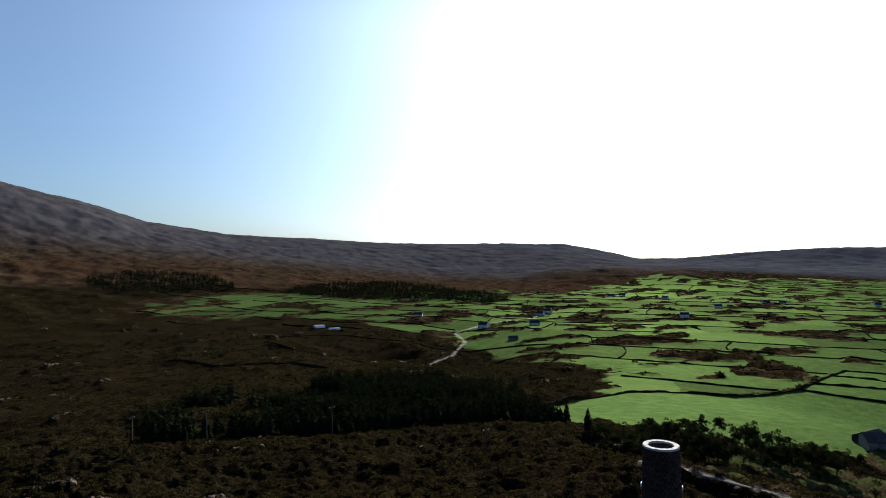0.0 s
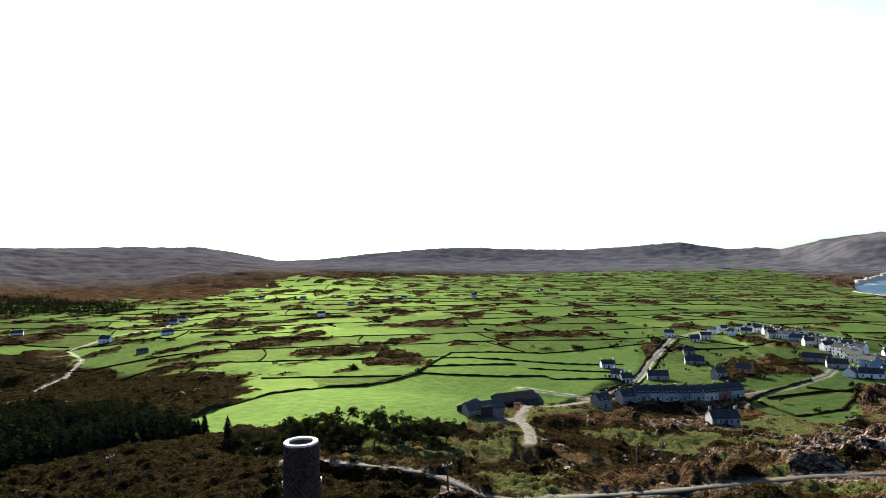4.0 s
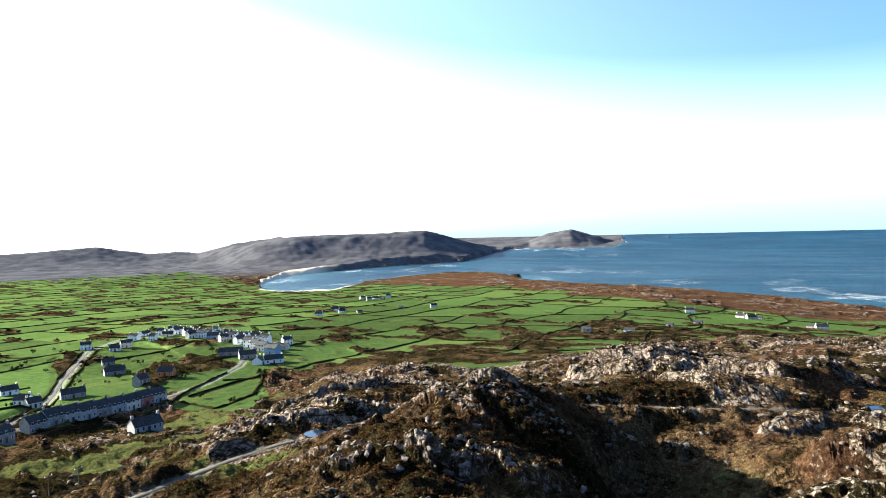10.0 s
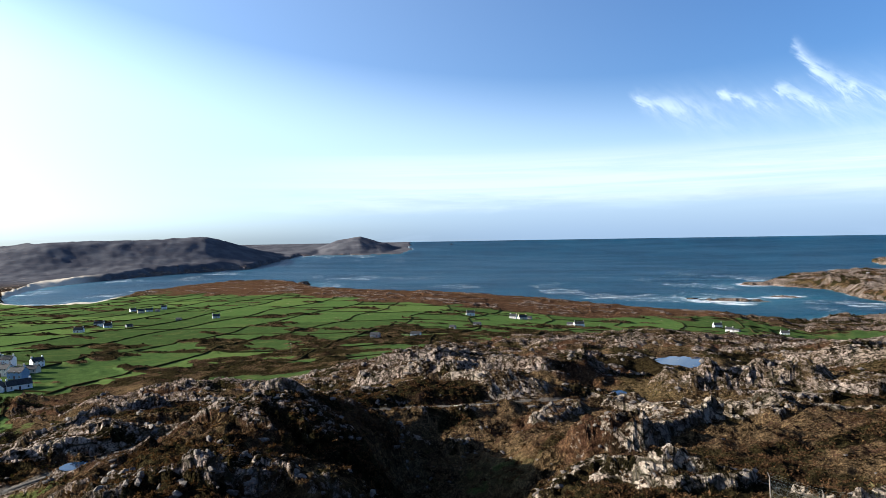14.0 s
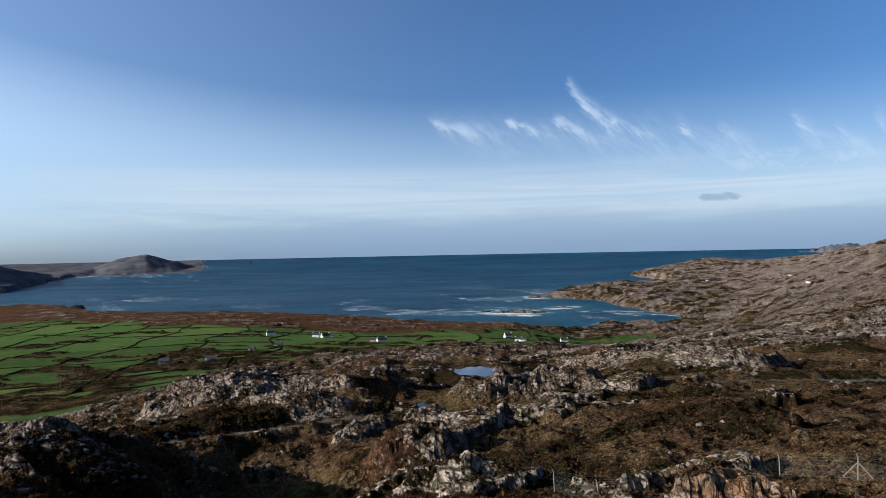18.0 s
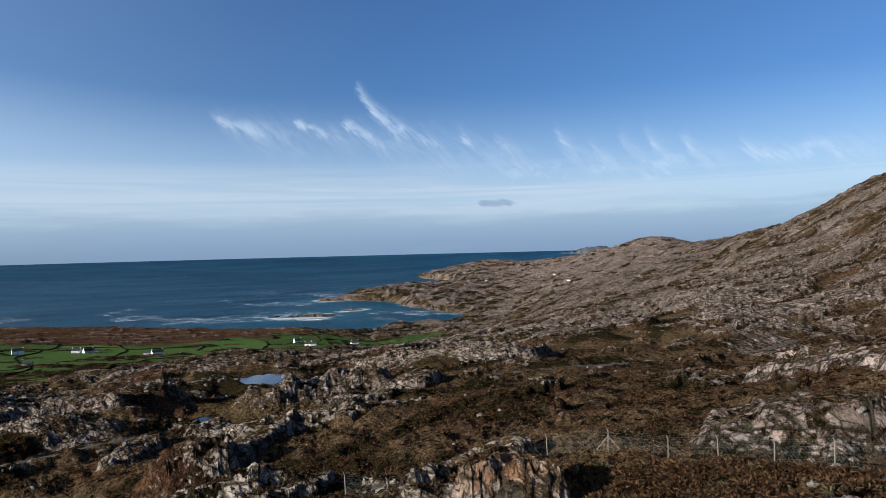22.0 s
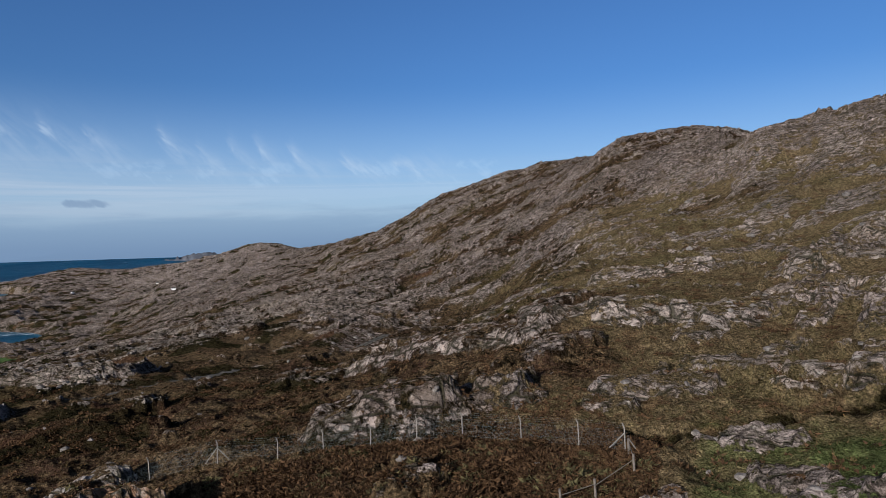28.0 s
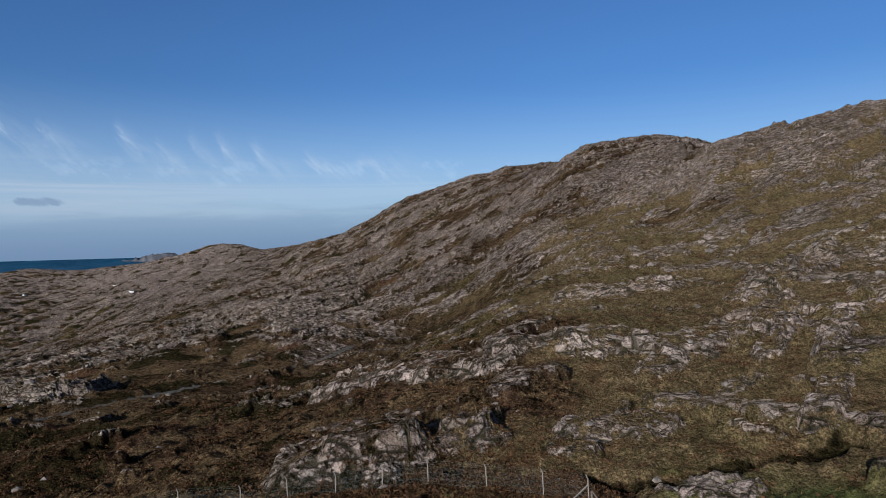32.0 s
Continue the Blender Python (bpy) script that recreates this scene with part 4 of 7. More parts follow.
        ridge[k] = np.maximum(ridge[k], ramp(rag, 1.32, 1.0) * ((0.78 if r1 > 52 else 0.9) - (0.26 if r1 > 52 else 0.12) * ramp(rag, 0.75, 0.35)))
    rock = np.maximum(rock, ridge)
    for b1, r1, b2, r2, h, w in HOLLOWS:
        (x1, y1), (x2, y2) = polar(b1, r1), polar(b2, r2)
        dx, dy = x2 - x1, y2 - y1
        t = np.clip(((x - x1) * dx + (y - y1) * dy) / (dx * dx + dy * dy), 0, 1)
        g = np.exp(-(np.hypot(x - x1 - t * dx, y - y1 - t * dy) / w) ** 2)
        z = z - h * g
        if h > 0:
            rock = rock * (1 - 0.8 * g)
    peat = np.zeros_like(z)
    for b1, r1, b2, r2, h, w in STREAM:
        (x1, y1), (x2, y2) = polar(b1, r1), polar(b2, r2)
        dx, dy = x2 - x1, y2 - y1
        t = np.clip(((x - x1) * dx + (y - y1) * dy) / (dx * dx + dy * dy), 0, 1)
        d = np.hypot(x - x1 - t * dx, y - y1 - t * dy) + 0.5 * fbm(x / 2.2, y / 2.2, 3, 181)
        g = ramp(d, 2.0 * w, 0.8 * w)
        z, rock, peat = z - h * g, rock * (1 - g), np.maximum(peat, g)
    z = z + rock * (facets - 0.55) * (0.7 + 1.2 * ramp(r, 200, 500)) * ramp(r, 2500, 900)
    # old shaft beside the crag
    px, py = polar(143.6, 53)
    d = np.hypot((x - px) / 4.6, (y - py) / 3.4)
    k = d < 1.6
    if k.any():
        z[k] -= 9 * ramp(d[k] + 0.35 * fbm(x[k] / 3, y[k] / 3, 3, 33), 1.1, 0.75)
    # tracks are cut level
    track = np.zeros_like(z)
    for name, w, line in TRACKS:
        k, bd, bz = beside(line, x, y, b, r, 30)
        if not k.any():
            continue
        f = ramp(bd, w * 0.5 + np.clip(np.abs(z[k] - bz) * 3.0, 2.0, 25.0), w * 0.6)
        z[k] = z[k] * (1 - f) + bz * f
        rock[k] = rock[k] * (1 - ramp(bd, w * 0.8, w * 0.55))
        track[k] = np.maximum(track[k], ramp(bd, w * 0.75, w * 0.5))
    for pb, pr, pz, pw, pd, reach in PONDS:
        (px, py), a = polar(pb, pr), radians(pb)
        d = np.hypot(((x - px) * math.cos(a) - (y - py) * math.sin(a)) / pw, ((x - px) * math.sin(a) + (y - py) * math.cos(a)) / pd)
        k = d < 3
        if k.any():
            d = d[k] + 0.25 * fbm(x[k] / 4, y[k] / 4, 3, 31)
            z[k] = np.where(d < 1, pz - 0.5, np.where(d < 1.5, pz - 0.5 + (d - 1) * 1.6, pz + 0.3 + (z[k] - pz - 0.3) * ramp(d, 1.5, 2.6)))
    # tussocks
    z = z + moor * (1 - rock) * (1 - track) * ramp(r, 420, 120) * ((0.75 + 0.35 * ramp(b, 100, 80)) * fbm(x / 3.2, y / 3.2, 4, 7, 0.6) + 0.9 * fbm(x / 9, y / 9, 3, 8))
    # shore and sea bed
    beach = ramp(b, 62.5, 64.5) * ramp(b, 74, np.where(r > 2300, 65, 69)) * ramp(shore, 190, 120)
    climb = beach * 0.012 + (1 - beach) * (0.22 + 0.28 * ramp(r, 2300, 2600))
    cliff = 3.0 * ramp(shore, 0, 8) * (1 - beach)
    z = np.where(shore > 0, np.minimum(z, level + 0.3 + cliff + climb * shore * (1 + 0.5 * hum * calm) + 0.001 * shore ** 2), level - 3 - 0.05 * np.minimum(-shore, 300))
    z = np.where(shore > 0, np.maximum(z, level + 0.3), z)
    rock = np.maximum(rock * (shore > 25), 0.7 * (1 - beach) * ramp(shore, 45, 12) * (shore > -30))
    for sb_, sr, wx, wy, h in SKERRIES:
        sx, sy = polar(sb_, sr)
        a = radians(sb_)
        p, s = (x - sx) * math.cos(a) - (y - sy) * math.sin(a), (x - sx) * math.sin(a) + (y - sy) * math.cos(a)
        d = np.hypot(p / wx, s / wy)
        k = d < 1.6
        if not k.any():
            continue
        d = d[k] + 0.4 * fbm(x[k] / 14, y[k] / 14, 4, int(sr))
        z[k] = np.where(d < 1.1, np.maximum(z[k], level[k] - 2 + (h + 2) * ramp(d, 1.1, 0.3 if sr < 4700 else -0.1)), z[k])
        rock[k] = np.where(d < 1.1, 1.0 if sr < 4000 else 0.1, rock[k])
    red = ramp(fbm(x / 38, y / 38, 4, 101) - 0.35 * ramp(b, 50, 58) * ramp(b, 108, 98) * ramp(r, 300, 220) - 0.3 * ramp(b, 140, 152) - 0.25 * ramp(b, 176, 186) - 0.3 * ramp(r, 500, 900) * ramp(b, 118, 126) + 0.6 * np.exp(-((b - 118) / 2.6) ** 2 - ((r - 232) / 16) ** 2) + 0.5 * np.exp(-((b - 178) / 5) ** 2 - ((r - 70) / 7) ** 2), 0.02, 0.3) * moor
    turf = ramp(b + 30 * fbm(x / 55, y / 55, 4, 121), 164, 194) * ramp(r, 520, 200) * moor * (1 - 0.95 * np.exp(-((b - 178) / 5) ** 2 - ((r - 72) / 7) ** 2)) + 0.8 * np.exp(-((b - 103) / 5) ** 2 - ((r - 92) / 14) ** 2) + 0.7 * ramp(fbm(x / 60, y / 60, 4, 131), 0.18, 0.32) * ramp(b, 64, 58) * ramp(b, 8, 16) * ramp(r, 400, 200) * moor
    # scrub cover, raised below bearing 20 to paint in the backlit moor's shade
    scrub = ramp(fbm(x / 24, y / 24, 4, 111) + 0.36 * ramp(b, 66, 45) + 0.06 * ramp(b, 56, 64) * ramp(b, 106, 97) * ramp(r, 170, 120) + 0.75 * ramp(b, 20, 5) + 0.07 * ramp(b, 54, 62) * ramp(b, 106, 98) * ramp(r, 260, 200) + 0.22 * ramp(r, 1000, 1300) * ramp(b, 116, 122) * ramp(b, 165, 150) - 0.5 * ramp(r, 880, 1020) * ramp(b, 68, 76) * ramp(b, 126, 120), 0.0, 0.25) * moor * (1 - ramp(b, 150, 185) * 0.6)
    gold = ramp(b, 94, 104) * ramp(b, 178, 150) * ramp(r, 420, 160) * (0.6 + 0.8 * fbm(x / 30, y / 30, 3, 141))
    pale = 0.3 * ramp(b, 48, 62) * ramp(b, 104, 98) * ramp(r, 220, 150) + ramp(b, 92, 104) * ramp(b, 160, 128) * (0.25 + 0.75 * ramp(r, 170, 120)) * ramp(r, 420, 300) + 0.2 * ramp(b, 158, 172) * ramp(r, 300, 200) + 0.35 * ramp(b, 128, 136) * ramp(b, 166, 150) * ramp(r, 800, 400) + 0.12 * ramp(b, 114, 120) * ramp(b, 160, 148) * ramp(r, 1200, 1500)
    lush = ramp(b, 194, 200) * ramp(r, 58, 47) * ramp(b, 214, 208) * ramp(r, 34, 39)
    glade = ramp(fbm(x / 26, y / 26, 4, 161) + 0.12 * ramp(b, 60, 45), 0.10, 0.24) * ramp(b, 18, 26) * ramp(b, 74, 62) * ramp(r, 62, 80) * ramp(r, 420, 320) * (1 - rock) * moor
    lush = np.maximum(lush, np.maximum(glade, 0.6 * ramp(b, 183, 191) * ramp(r, 62, 50) * ramp(b, 214, 208) * ramp(r, 34, 39)))
    south = ramp(r, 1150, 1450) * ramp(b, 26, 16) * moor
    red = np.maximum(red * (1 - 0.4 * south), south * np.clip(0.1 + 0.55 * ramp(r, 2200, 1500) * ramp(fbm(x / 210, y / 90, 4, 191), -0.25, 0.25), 0, 1))
    scrub = scrub * (1 - 0.75 * south)
    lush = np.maximum(lush, 0.9 * np.exp(-((b - 103) / 4.5) ** 2 - ((r - 88) / 15) ** 2) * ramp(fbm(x / 7, y / 7, 3, 251), -0.1, 0.25))
    red = np.maximum(red, 0.85 * ramp(r, 900, 1040) * ramp(b, 70, 78) * ramp(b, 126, 120) * (r < 2300) * moor)
    turf = np.maximum(turf, glade)
    scrub = np.maximum(scrub * (1 - 0.9 * glade), 1.6 * peat)
    lush, turf = lush * (1 - peat), turf * (1 - peat)
    return z, dict(gold=np.clip(gold, 0, 1), pale=np.clip(pale + 0.4 * fbm(x / 25, y / 25, 3, 151) - 0.5 * ramp(r, 800, 1300), 0, 1), lush=lush, field=field * (1 - rough) * (1 - beach), rock=np.clip(rock, 0, 1), scrub=np.maximum(scrub, rough * (0.5 + 0.5 * ramp(fbm(x / 15, y / 15, 3, 221), -0.22, 0.15))), sand=beach, red=red, shore=shore, meadow=inmeadow, track=track, turf=np.clip(turf, 0, 1), bearing=b, range=r)


def height(x, y):
    return float(landscape(np.array([float(x)]), np.array([float(y)]))[0][0])


def heights(pts):
    p = np.array(pts, float)
    return landscape(p[:, 0], p[:, 1])[0]

# ---- ground sheet and sea ----
FIELD_TURN = radians(-18)
FIELD_W, FIELD_H = 120.0, 86.0


def field_to_plan(u, v):
    """Field coordinates to plan; the rows of fields wander a little."""
    du, dv = 34 * value(u / 170, v / 170, 201), 34 * value(u / 150 + 40, v / 150, 202)
    c, s = math.cos(FIELD_TURN), math.sin(FIELD_TURN)
    return (u + du) * c - (v + dv) * s, (u + du) * s + (v + dv) * c


def plan_to_field(x, y):
    c, s = math.cos(FIELD_TURN), math.sin(FIELD_TURN)
    u0, v0 = x * c + y * s, -x * s + y * c
    u, v = u0, v0
    for _ in range(6):
        u, v = u0 - 34 * value(u / 170, v / 170, 201), v0 - 34 * value(u / 150 + 40, v / 150, 202)
    return u, v


def row_of(j):
    """Width and offset of the fields in a row."""
    k = np.asarray(j)
    return FIELD_W * (0.65 + 0.9 * lattice(k, k * 0 + 7, 5)), 300 * lattice(k, k * 0 + 3, 6)


def mesh_grid(name, x, y, z, layers, mat, broken=None):
    """One sheet from rows and columns of points, with its colour layers; broken: where its faces stay angular."""
    rows, cols = x.shape
    me = bpy.data.meshes.new(name)
    n = rows * cols
    me.vertices.add(n)
    me.vertices.foreach_set("co", np.stack([x, y, z], -1).astype(np.float32).ravel())
    i = (np.arange(rows - 1)[:, None] * cols + np.arange(cols - 1)[None, :]).ravel()
    quads = np.stack([i, i + 1, i + cols + 1, i + cols], 1).astype(np.int32)
    me.loops.add(quads.size)
    me.loops.foreach_set("vertex_index", quads.ravel())
    me.polygons.add(len(quads))
    me.polygons.foreach_set("loop_start", np.arange(0, quads.size, 4, dtype=np.int32))
    me.polygons.foreach_set("use_smooth", np.ones(len(quads), bool) if broken is None else ~broken[:-1, :-1].ravel())
    me.update(calc_edges=True)
    for key, rgb in layers.items():
        at = me.color_attributes.new(key, "FLOAT_COLOR", "POINT")
        data = np.ones((n, 4), np.float32)
        for k, v in enumerate(rgb):
            data[:, k] = v.ravel()
        at.data.foreach_set("color", data.ravel())
    me.materials.append(mat)
    return new(name, me)


def build_ground():
    bs = np.concatenate([np.arange(-40, 213.9, 0.16), np.linspace(214, 320, 60)])
    rs = np.concatenate([[0.0], np.geomspace(0.5, 37, 15), np.geomspace(38, 480, 268), np.geomspace(484, 4900, 300)])
    b, r = np.meshgrid(bs[::-1], rs)
    x, y = polar(b, r)
    parts = [landscape(x[k], y[k]) for k in range(len(rs))]
    z = np.array([p[0] for p in parts])
    lay = {k: np.array([p[1][k] for p in parts]) for k in parts[0][1]}
    u, v = plan_to_field(x, y)
    j = np.floor(v / FIELD_H)
    w, off = row_of(j)
    tint = lattice(np.floor((u + off) / w), j, 77)
    tint = np.where(lay["meadow"] > 0.5, 0.75, tint)
    # fourth value of cover_c sets where the painted haze tint lies
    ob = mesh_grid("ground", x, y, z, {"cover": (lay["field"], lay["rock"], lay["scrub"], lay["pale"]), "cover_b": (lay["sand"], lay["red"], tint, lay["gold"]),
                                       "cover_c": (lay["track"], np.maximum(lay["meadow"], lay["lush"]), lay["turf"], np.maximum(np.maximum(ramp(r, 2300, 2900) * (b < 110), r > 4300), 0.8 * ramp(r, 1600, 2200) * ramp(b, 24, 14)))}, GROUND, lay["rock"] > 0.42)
    return tagged(ob, "rocky heather moor and green fields falling to the coast", "ground", kind="structure")


def build_sea():
    bs = np.arange(63.6, 159, 0.15)
    rs = np.geomspace(1050, 4900, 250)
    b, r = np.meshgrid(bs[::-1], rs)
    x, y = polar(b, r)
    shore = coast(b, r, x, y)
    for sb_, sr, wx, wy, h in SKERRIES[:6]:
        sx, sy = polar(sb_, sr)
        shore = np.maximum(shore, (wx - np.hypot(x - sx, y - sy)) * 1.0)
    out = -shore
    surf = np.exp(-np.maximum(out, 0) / 45.0) * 0.78 + 0.42 * np.exp(-((out - 60) / 50) ** 2) * ramp(b, 70, 64)
    surf = surf * ramp(fbm(x / 120, y / 120, 3, 301), -0.3, 0.25)
    specks = 0.62 * ramp(fbm(x / 260, y / 170, 4, 302), -0.2, 0.3) * ramp(out, 1900, 100)
    shoal = np.exp(-np.maximum(out, 0) / 70.0) * 0.3 + 0.5 * ramp(b, 72, 66) * np.exp(-np.maximum(out, 0) / 120.0)
    ob = mesh_grid("sea", x, y, sea_level(r), {"foam": (np.maximum(surf, specks), shoal, r / 5000)}, SEA)
    return tagged(ob, "deep blue sea with white surf along the rocks", "sea", kind="structure")


ground, sea = build_ground(), build_sea()

# ---- building kit ----
def part(name, bm, mat, parent=None, label="", at=None, smooth=False):
    """Links a bmesh as one mesh object under a thing or a part."""
    me = bpy.data.meshes.new(name)
    bm.to_mesh(me)
    bm.free()
    me.materials.append(mat)
    if smooth:
        me.polygons.foreach_set("use_smooth", np.ones(len(me.polygons), bool))
    return shared(name, me, parent, at, label)


def shared(name, me, parent=None, at=None, label=""):
    ob = new(name, me)
    if parent is not None:
        ob.parent = parent
    if at is not None:
        ob.matrix_basis = at
    if label:
        ob["label"] = label
    return ob


def box(bm, x0, y0, z0, x1, y1, z1, m=None):
    vs = [bm.verts.new((x, y, z)) for z in (z0, z1) for x, y in ((x0, y0), (x1, y0), (x1, y1), (x0, y1))]
    if m is not None:
        for v in vs:
            v.co = m @ v.co
    for f in ((3, 2, 1, 0), (4, 5, 6, 7), (0, 1, 5, 4), (1, 2, 6, 5), (2, 3, 7, 6), (3, 0, 4, 7)):
        bm.faces.new([vs[i] for i in f])
    return vs


def boxed(*args):
    bm = bmesh.new()
    box(bm, *args)
    return bm


def lathe(bm, rings, n, cap=False):
    """Rings of (radius, z) turned round the z axis."""
    made = [[bm.verts.new((r * math.cos(6.28319 * k / n), r * math.sin(6.28319 * k / n), z)) for k in range(n)] for r, z in rings]
    for a, b in zip(made, made[1:]):
        for k in range(n):
            bm.faces.new((a[k], a[(k + 1) % n], b[(k + 1) % n], b[k]))
    if cap:
        bm.faces.new(made[-1])
    return made


def rod(bm, a, b, r0, r1=None, n=6):
    """A tapered bar from a to b."""
    a, b = Vector(a), Vector(b)
    q = (b - a).to_track_quat("Z", "Y").to_matrix()
    r1 = r0 if r1 is None else r1
    rings = []
    for p, r in ((a, r0), (b, r1)):
        rings.append([bm.verts.new(p + q @ Vector((r * math.cos(6.28319 * k / n), r * math.sin(6.28319 * k / n), 0))) for k in range(n)])
    for k in range(n):
        bm.faces.new((rings[0][k], rings[0][(k + 1) % n], rings[1][(k + 1) % n], rings[1][k]))
    bm.faces.new(rings[1])
    bm.faces.new(rings[0][::-1])


def joined(name, verts, faces, mat, smooth=False):
    """One mesh from arrays of points and of faces with equal corner counts."""
    me = bpy.data.meshes.new(name)
    verts, faces = np.asarray(verts, np.float32), np.asarray(faces, np.int32)
    k = faces.shape[1]
    me.vertices.add(len(verts))
    me.vertices.foreach_set("co", verts.ravel())
    me.loops.add(faces.size)
    me.loops.foreach_set("vertex_index", faces.ravel())
    me.polygons.add(len(faces))
    me.polygons.foreach_set("loop_start", np.arange(0, faces.size, k, dtype=np.int32))
    me.polygons.foreach_set("use_smooth", np.full(len(faces), smooth))
    me.update(calc_edges=True)
    me.materials.append(mat)
    return new(name, me)


def scatter(name, shapes, pts, size, mat, seed, squash=(0.8, 1.2), smooth=False):
    """Many small shapes as one mesh. shapes: (verts, faces) choices; pts: x, y, z; size: metres."""
    rng = np.random.RandomState(seed)
    vs, fs, base = [], [], 0
    pick = rng.randint(0, len(shapes), len(pts))
    for s, (v, f) in enumerate(shapes):
        idx = np.where(pick == s)[0]
        if not len(idx):
            continue
        n = len(idx)
        a = rng.uniform(0, 6.283, n)
        h = rng.uniform(squash[0], squash[1], n)
        c, si = np.cos(a)[:, None], np.sin(a)[:, None]
        x, y, z = v[:, 0][None], v[:, 1][None], v[:, 2][None]
        k = size[idx][:, None]
        out = np.stack([(x * c - y * si) * k + pts[idx, 0:1], (x * si + y * c) * k + pts[idx, 1:2], z * k * h[:, None] + pts[idx, 2:3]], -1)
        vs.append(out.reshape(-1, 3))
        fs.append((f[None] + (np.arange(n) * len(v))[:, None, None] + base).reshape(-1, f.shape[1]))
        base += n * len(v)
    return joined(name, np.concatenate(vs), np.concatenate(fs), mat, smooth)


ICO_V = np.array([(0, 0, 1), (0.894, 0, 0.447), (0.276, 0.851, 0.447), (-0.724, 0.526, 0.447), (-0.724, -0.526, 0.447), (0.276, -0.851, 0.447),
                  (0.724, 0.526, -0.447), (-0.276, 0.851, -0.447), (-0.894, 0, -0.447), (-0.276, -0.851, -0.447), (0.724, -0.526, -0.447), (0, 0, -1)])
ICO_F = np.array([(0, 1, 2), (0, 2, 3), (0, 3, 4), (0, 4, 5), (0, 5, 1), (1, 6, 2), (2, 7, 3), (3, 8, 4), (4, 9, 5), (5, 10, 1),
                  (6, 7, 2), (7, 8, 3), (8, 9, 4), (9, 10, 5), (10, 6, 1), (11, 7, 6), (11, 8, 7), (11, 9, 8), (11, 10, 9), (11, 6, 10)])


def lump(rng, lobes, spread, rough, lift=0.3):
    """A ragged clump of several lobes."""
    vs, fs = [], []
    for k in range(lobes):
        r = rng.uniform(0.35, 0.62)
        c = np.array([rng.uniform(-spread, spread), rng.uniform(-spread, spread), lift + rng.uniform(0, 0.35)])
        v = ICO_V * r * (1 + rng.uniform(-rough, rough, (12, 1))) + c
        fs.append(ICO_F + 12 * k)
        vs.append(v)
    return np.concatenate(vs), np.concatenate(fs)


def spray(rng, blades, height_, lean):
    """A tuft of narrow leaves."""
    vs, fs = [], []
    for k in range(blades):
        a, l = rng.uniform(0, 6.283), rng.uniform(0.3, 1) * lean
        h, w = height_ * rng.uniform(0.6, 1.1), rng.uniform(0.05, 0.11)
        d, s = np.array([math.cos(a), math.sin(a), 0]), np.array([-math.sin(a), math.cos(a), 0])
        o = d * rng.uniform(0, 0.15)
        vs += [o - s * w, o + s * w, o + d * l + np.array([0, 0, h])]
        fs.append((3 * k, 3 * k + 1, 3 * k + 2))
    return np.array(vs), np.array(fs)


def twiggy(rng, twigs, flat=0.7):
    """A low bush: a dome of many short pointed sprigs."""
    vs, fs = [], []
    for k in range(twigs):
        a, up = rng.uniform(0, 6.283), rng.uniform(0.05, 1.0)
        side = math.sqrt(1 - up * up)
        out = np.array([side * math.cos(a), side * math.sin(a), up])
        p = out * rng.uniform(0.25, 0.5) * np.array([1, 1, flat])
        t = np.cross(out, rng.normal(0, 1, 3))
        t /= np.linalg.norm(t) + 1e-6
        w, l = rng.uniform(0.07, 0.15), rng.uniform(0.18, 0.36)
        vs += [p - t * w, p + t * w, p + (out + rng.normal(0, 0.35, 3)) * l]
        fs.append((3 * k, 3 * k + 1, 3 * k + 2))
    return np.array(vs), np.array(fs)


def stand(b, r, sink=0.0):
    """A place on the ground from a bearing and a distance."""
    x, y = polar(b, r)
    return Vector((float(x), float(y), height(x, y) - sink))

# ---- materials of things ----
SLATE = plain("slate_roof", (0.018, 0.020, 0.024), (0.045, 0.048, 0.055), 0.9, 0.75, 0.03, 0.2)
WHITE = plain("white_plaster", (0.68, 0.68, 0.66), (0.84, 0.84, 0.82), 0.5, 0.8, 0.01)
CREAM = plain("cream_plaster", (0.50, 0.45, 0.36), (0.66, 0.60, 0.50), 0.5, 0.8, 0.01)
GREYWALL = plain("grey_plaster", (0.14, 0.14, 0.145), (0.26, 0.255, 0.25), 0.5, 0.85, 0.01)
PALEGREY = plain("pale_grey_plaster", (0.24, 0.245, 0.255), (0.36, 0.36, 0.36), 0.5, 0.85, 0.01)
ROSE = plain("red_plaster", (0.26, 0.08, 0.06), (0.36, 0.12, 0.09), 0.5, 0.85, 0.01)
ORANGE = plain("orange_plaster", (0.42, 0.14, 0.05), (0.52, 0.2, 0.08), 0.5, 0.85, 0.01)
BLUEWALL = plain("blue_plaster", (0.14, 0.24, 0.36), (0.2, 0.32, 0.46), 0.5, 0.85, 0.01)
STONEWALL = plain("rubble_wall", (0.13, 0.115, 0.10), (0.30, 0.27, 0.24), 1.8, 0.9, 0.08, 0.05)
GLASS = plain("dark_window_glass", (0.012, 0.014, 0.018), (0.02, 0.024, 0.03), 0.5, 0.08, 0.0, 0.6)
PAINT = plain("white_joinery", (0.7, 0.7, 0.7), (0.82, 0.82, 0.82), 2.0, 0.5, 0.0)
DOORS = plain("door_paint", (0.06, 0.03, 0.03), (0.10, 0.05, 0.04), 2.0, 0.5, 0.0, vary=0.5)
TIN = plain("dark_sheet_metal", (0.03, 0.035, 0.036), (0.055, 0.06, 0.062), 0.6, 0.8, 0.02, 0.15)
RUSTY = plain("rusty_roof", (0.055, 0.038, 0.032), (0.085, 0.058, 0.048), 0.6, 0.85, 0.02, 0.15)
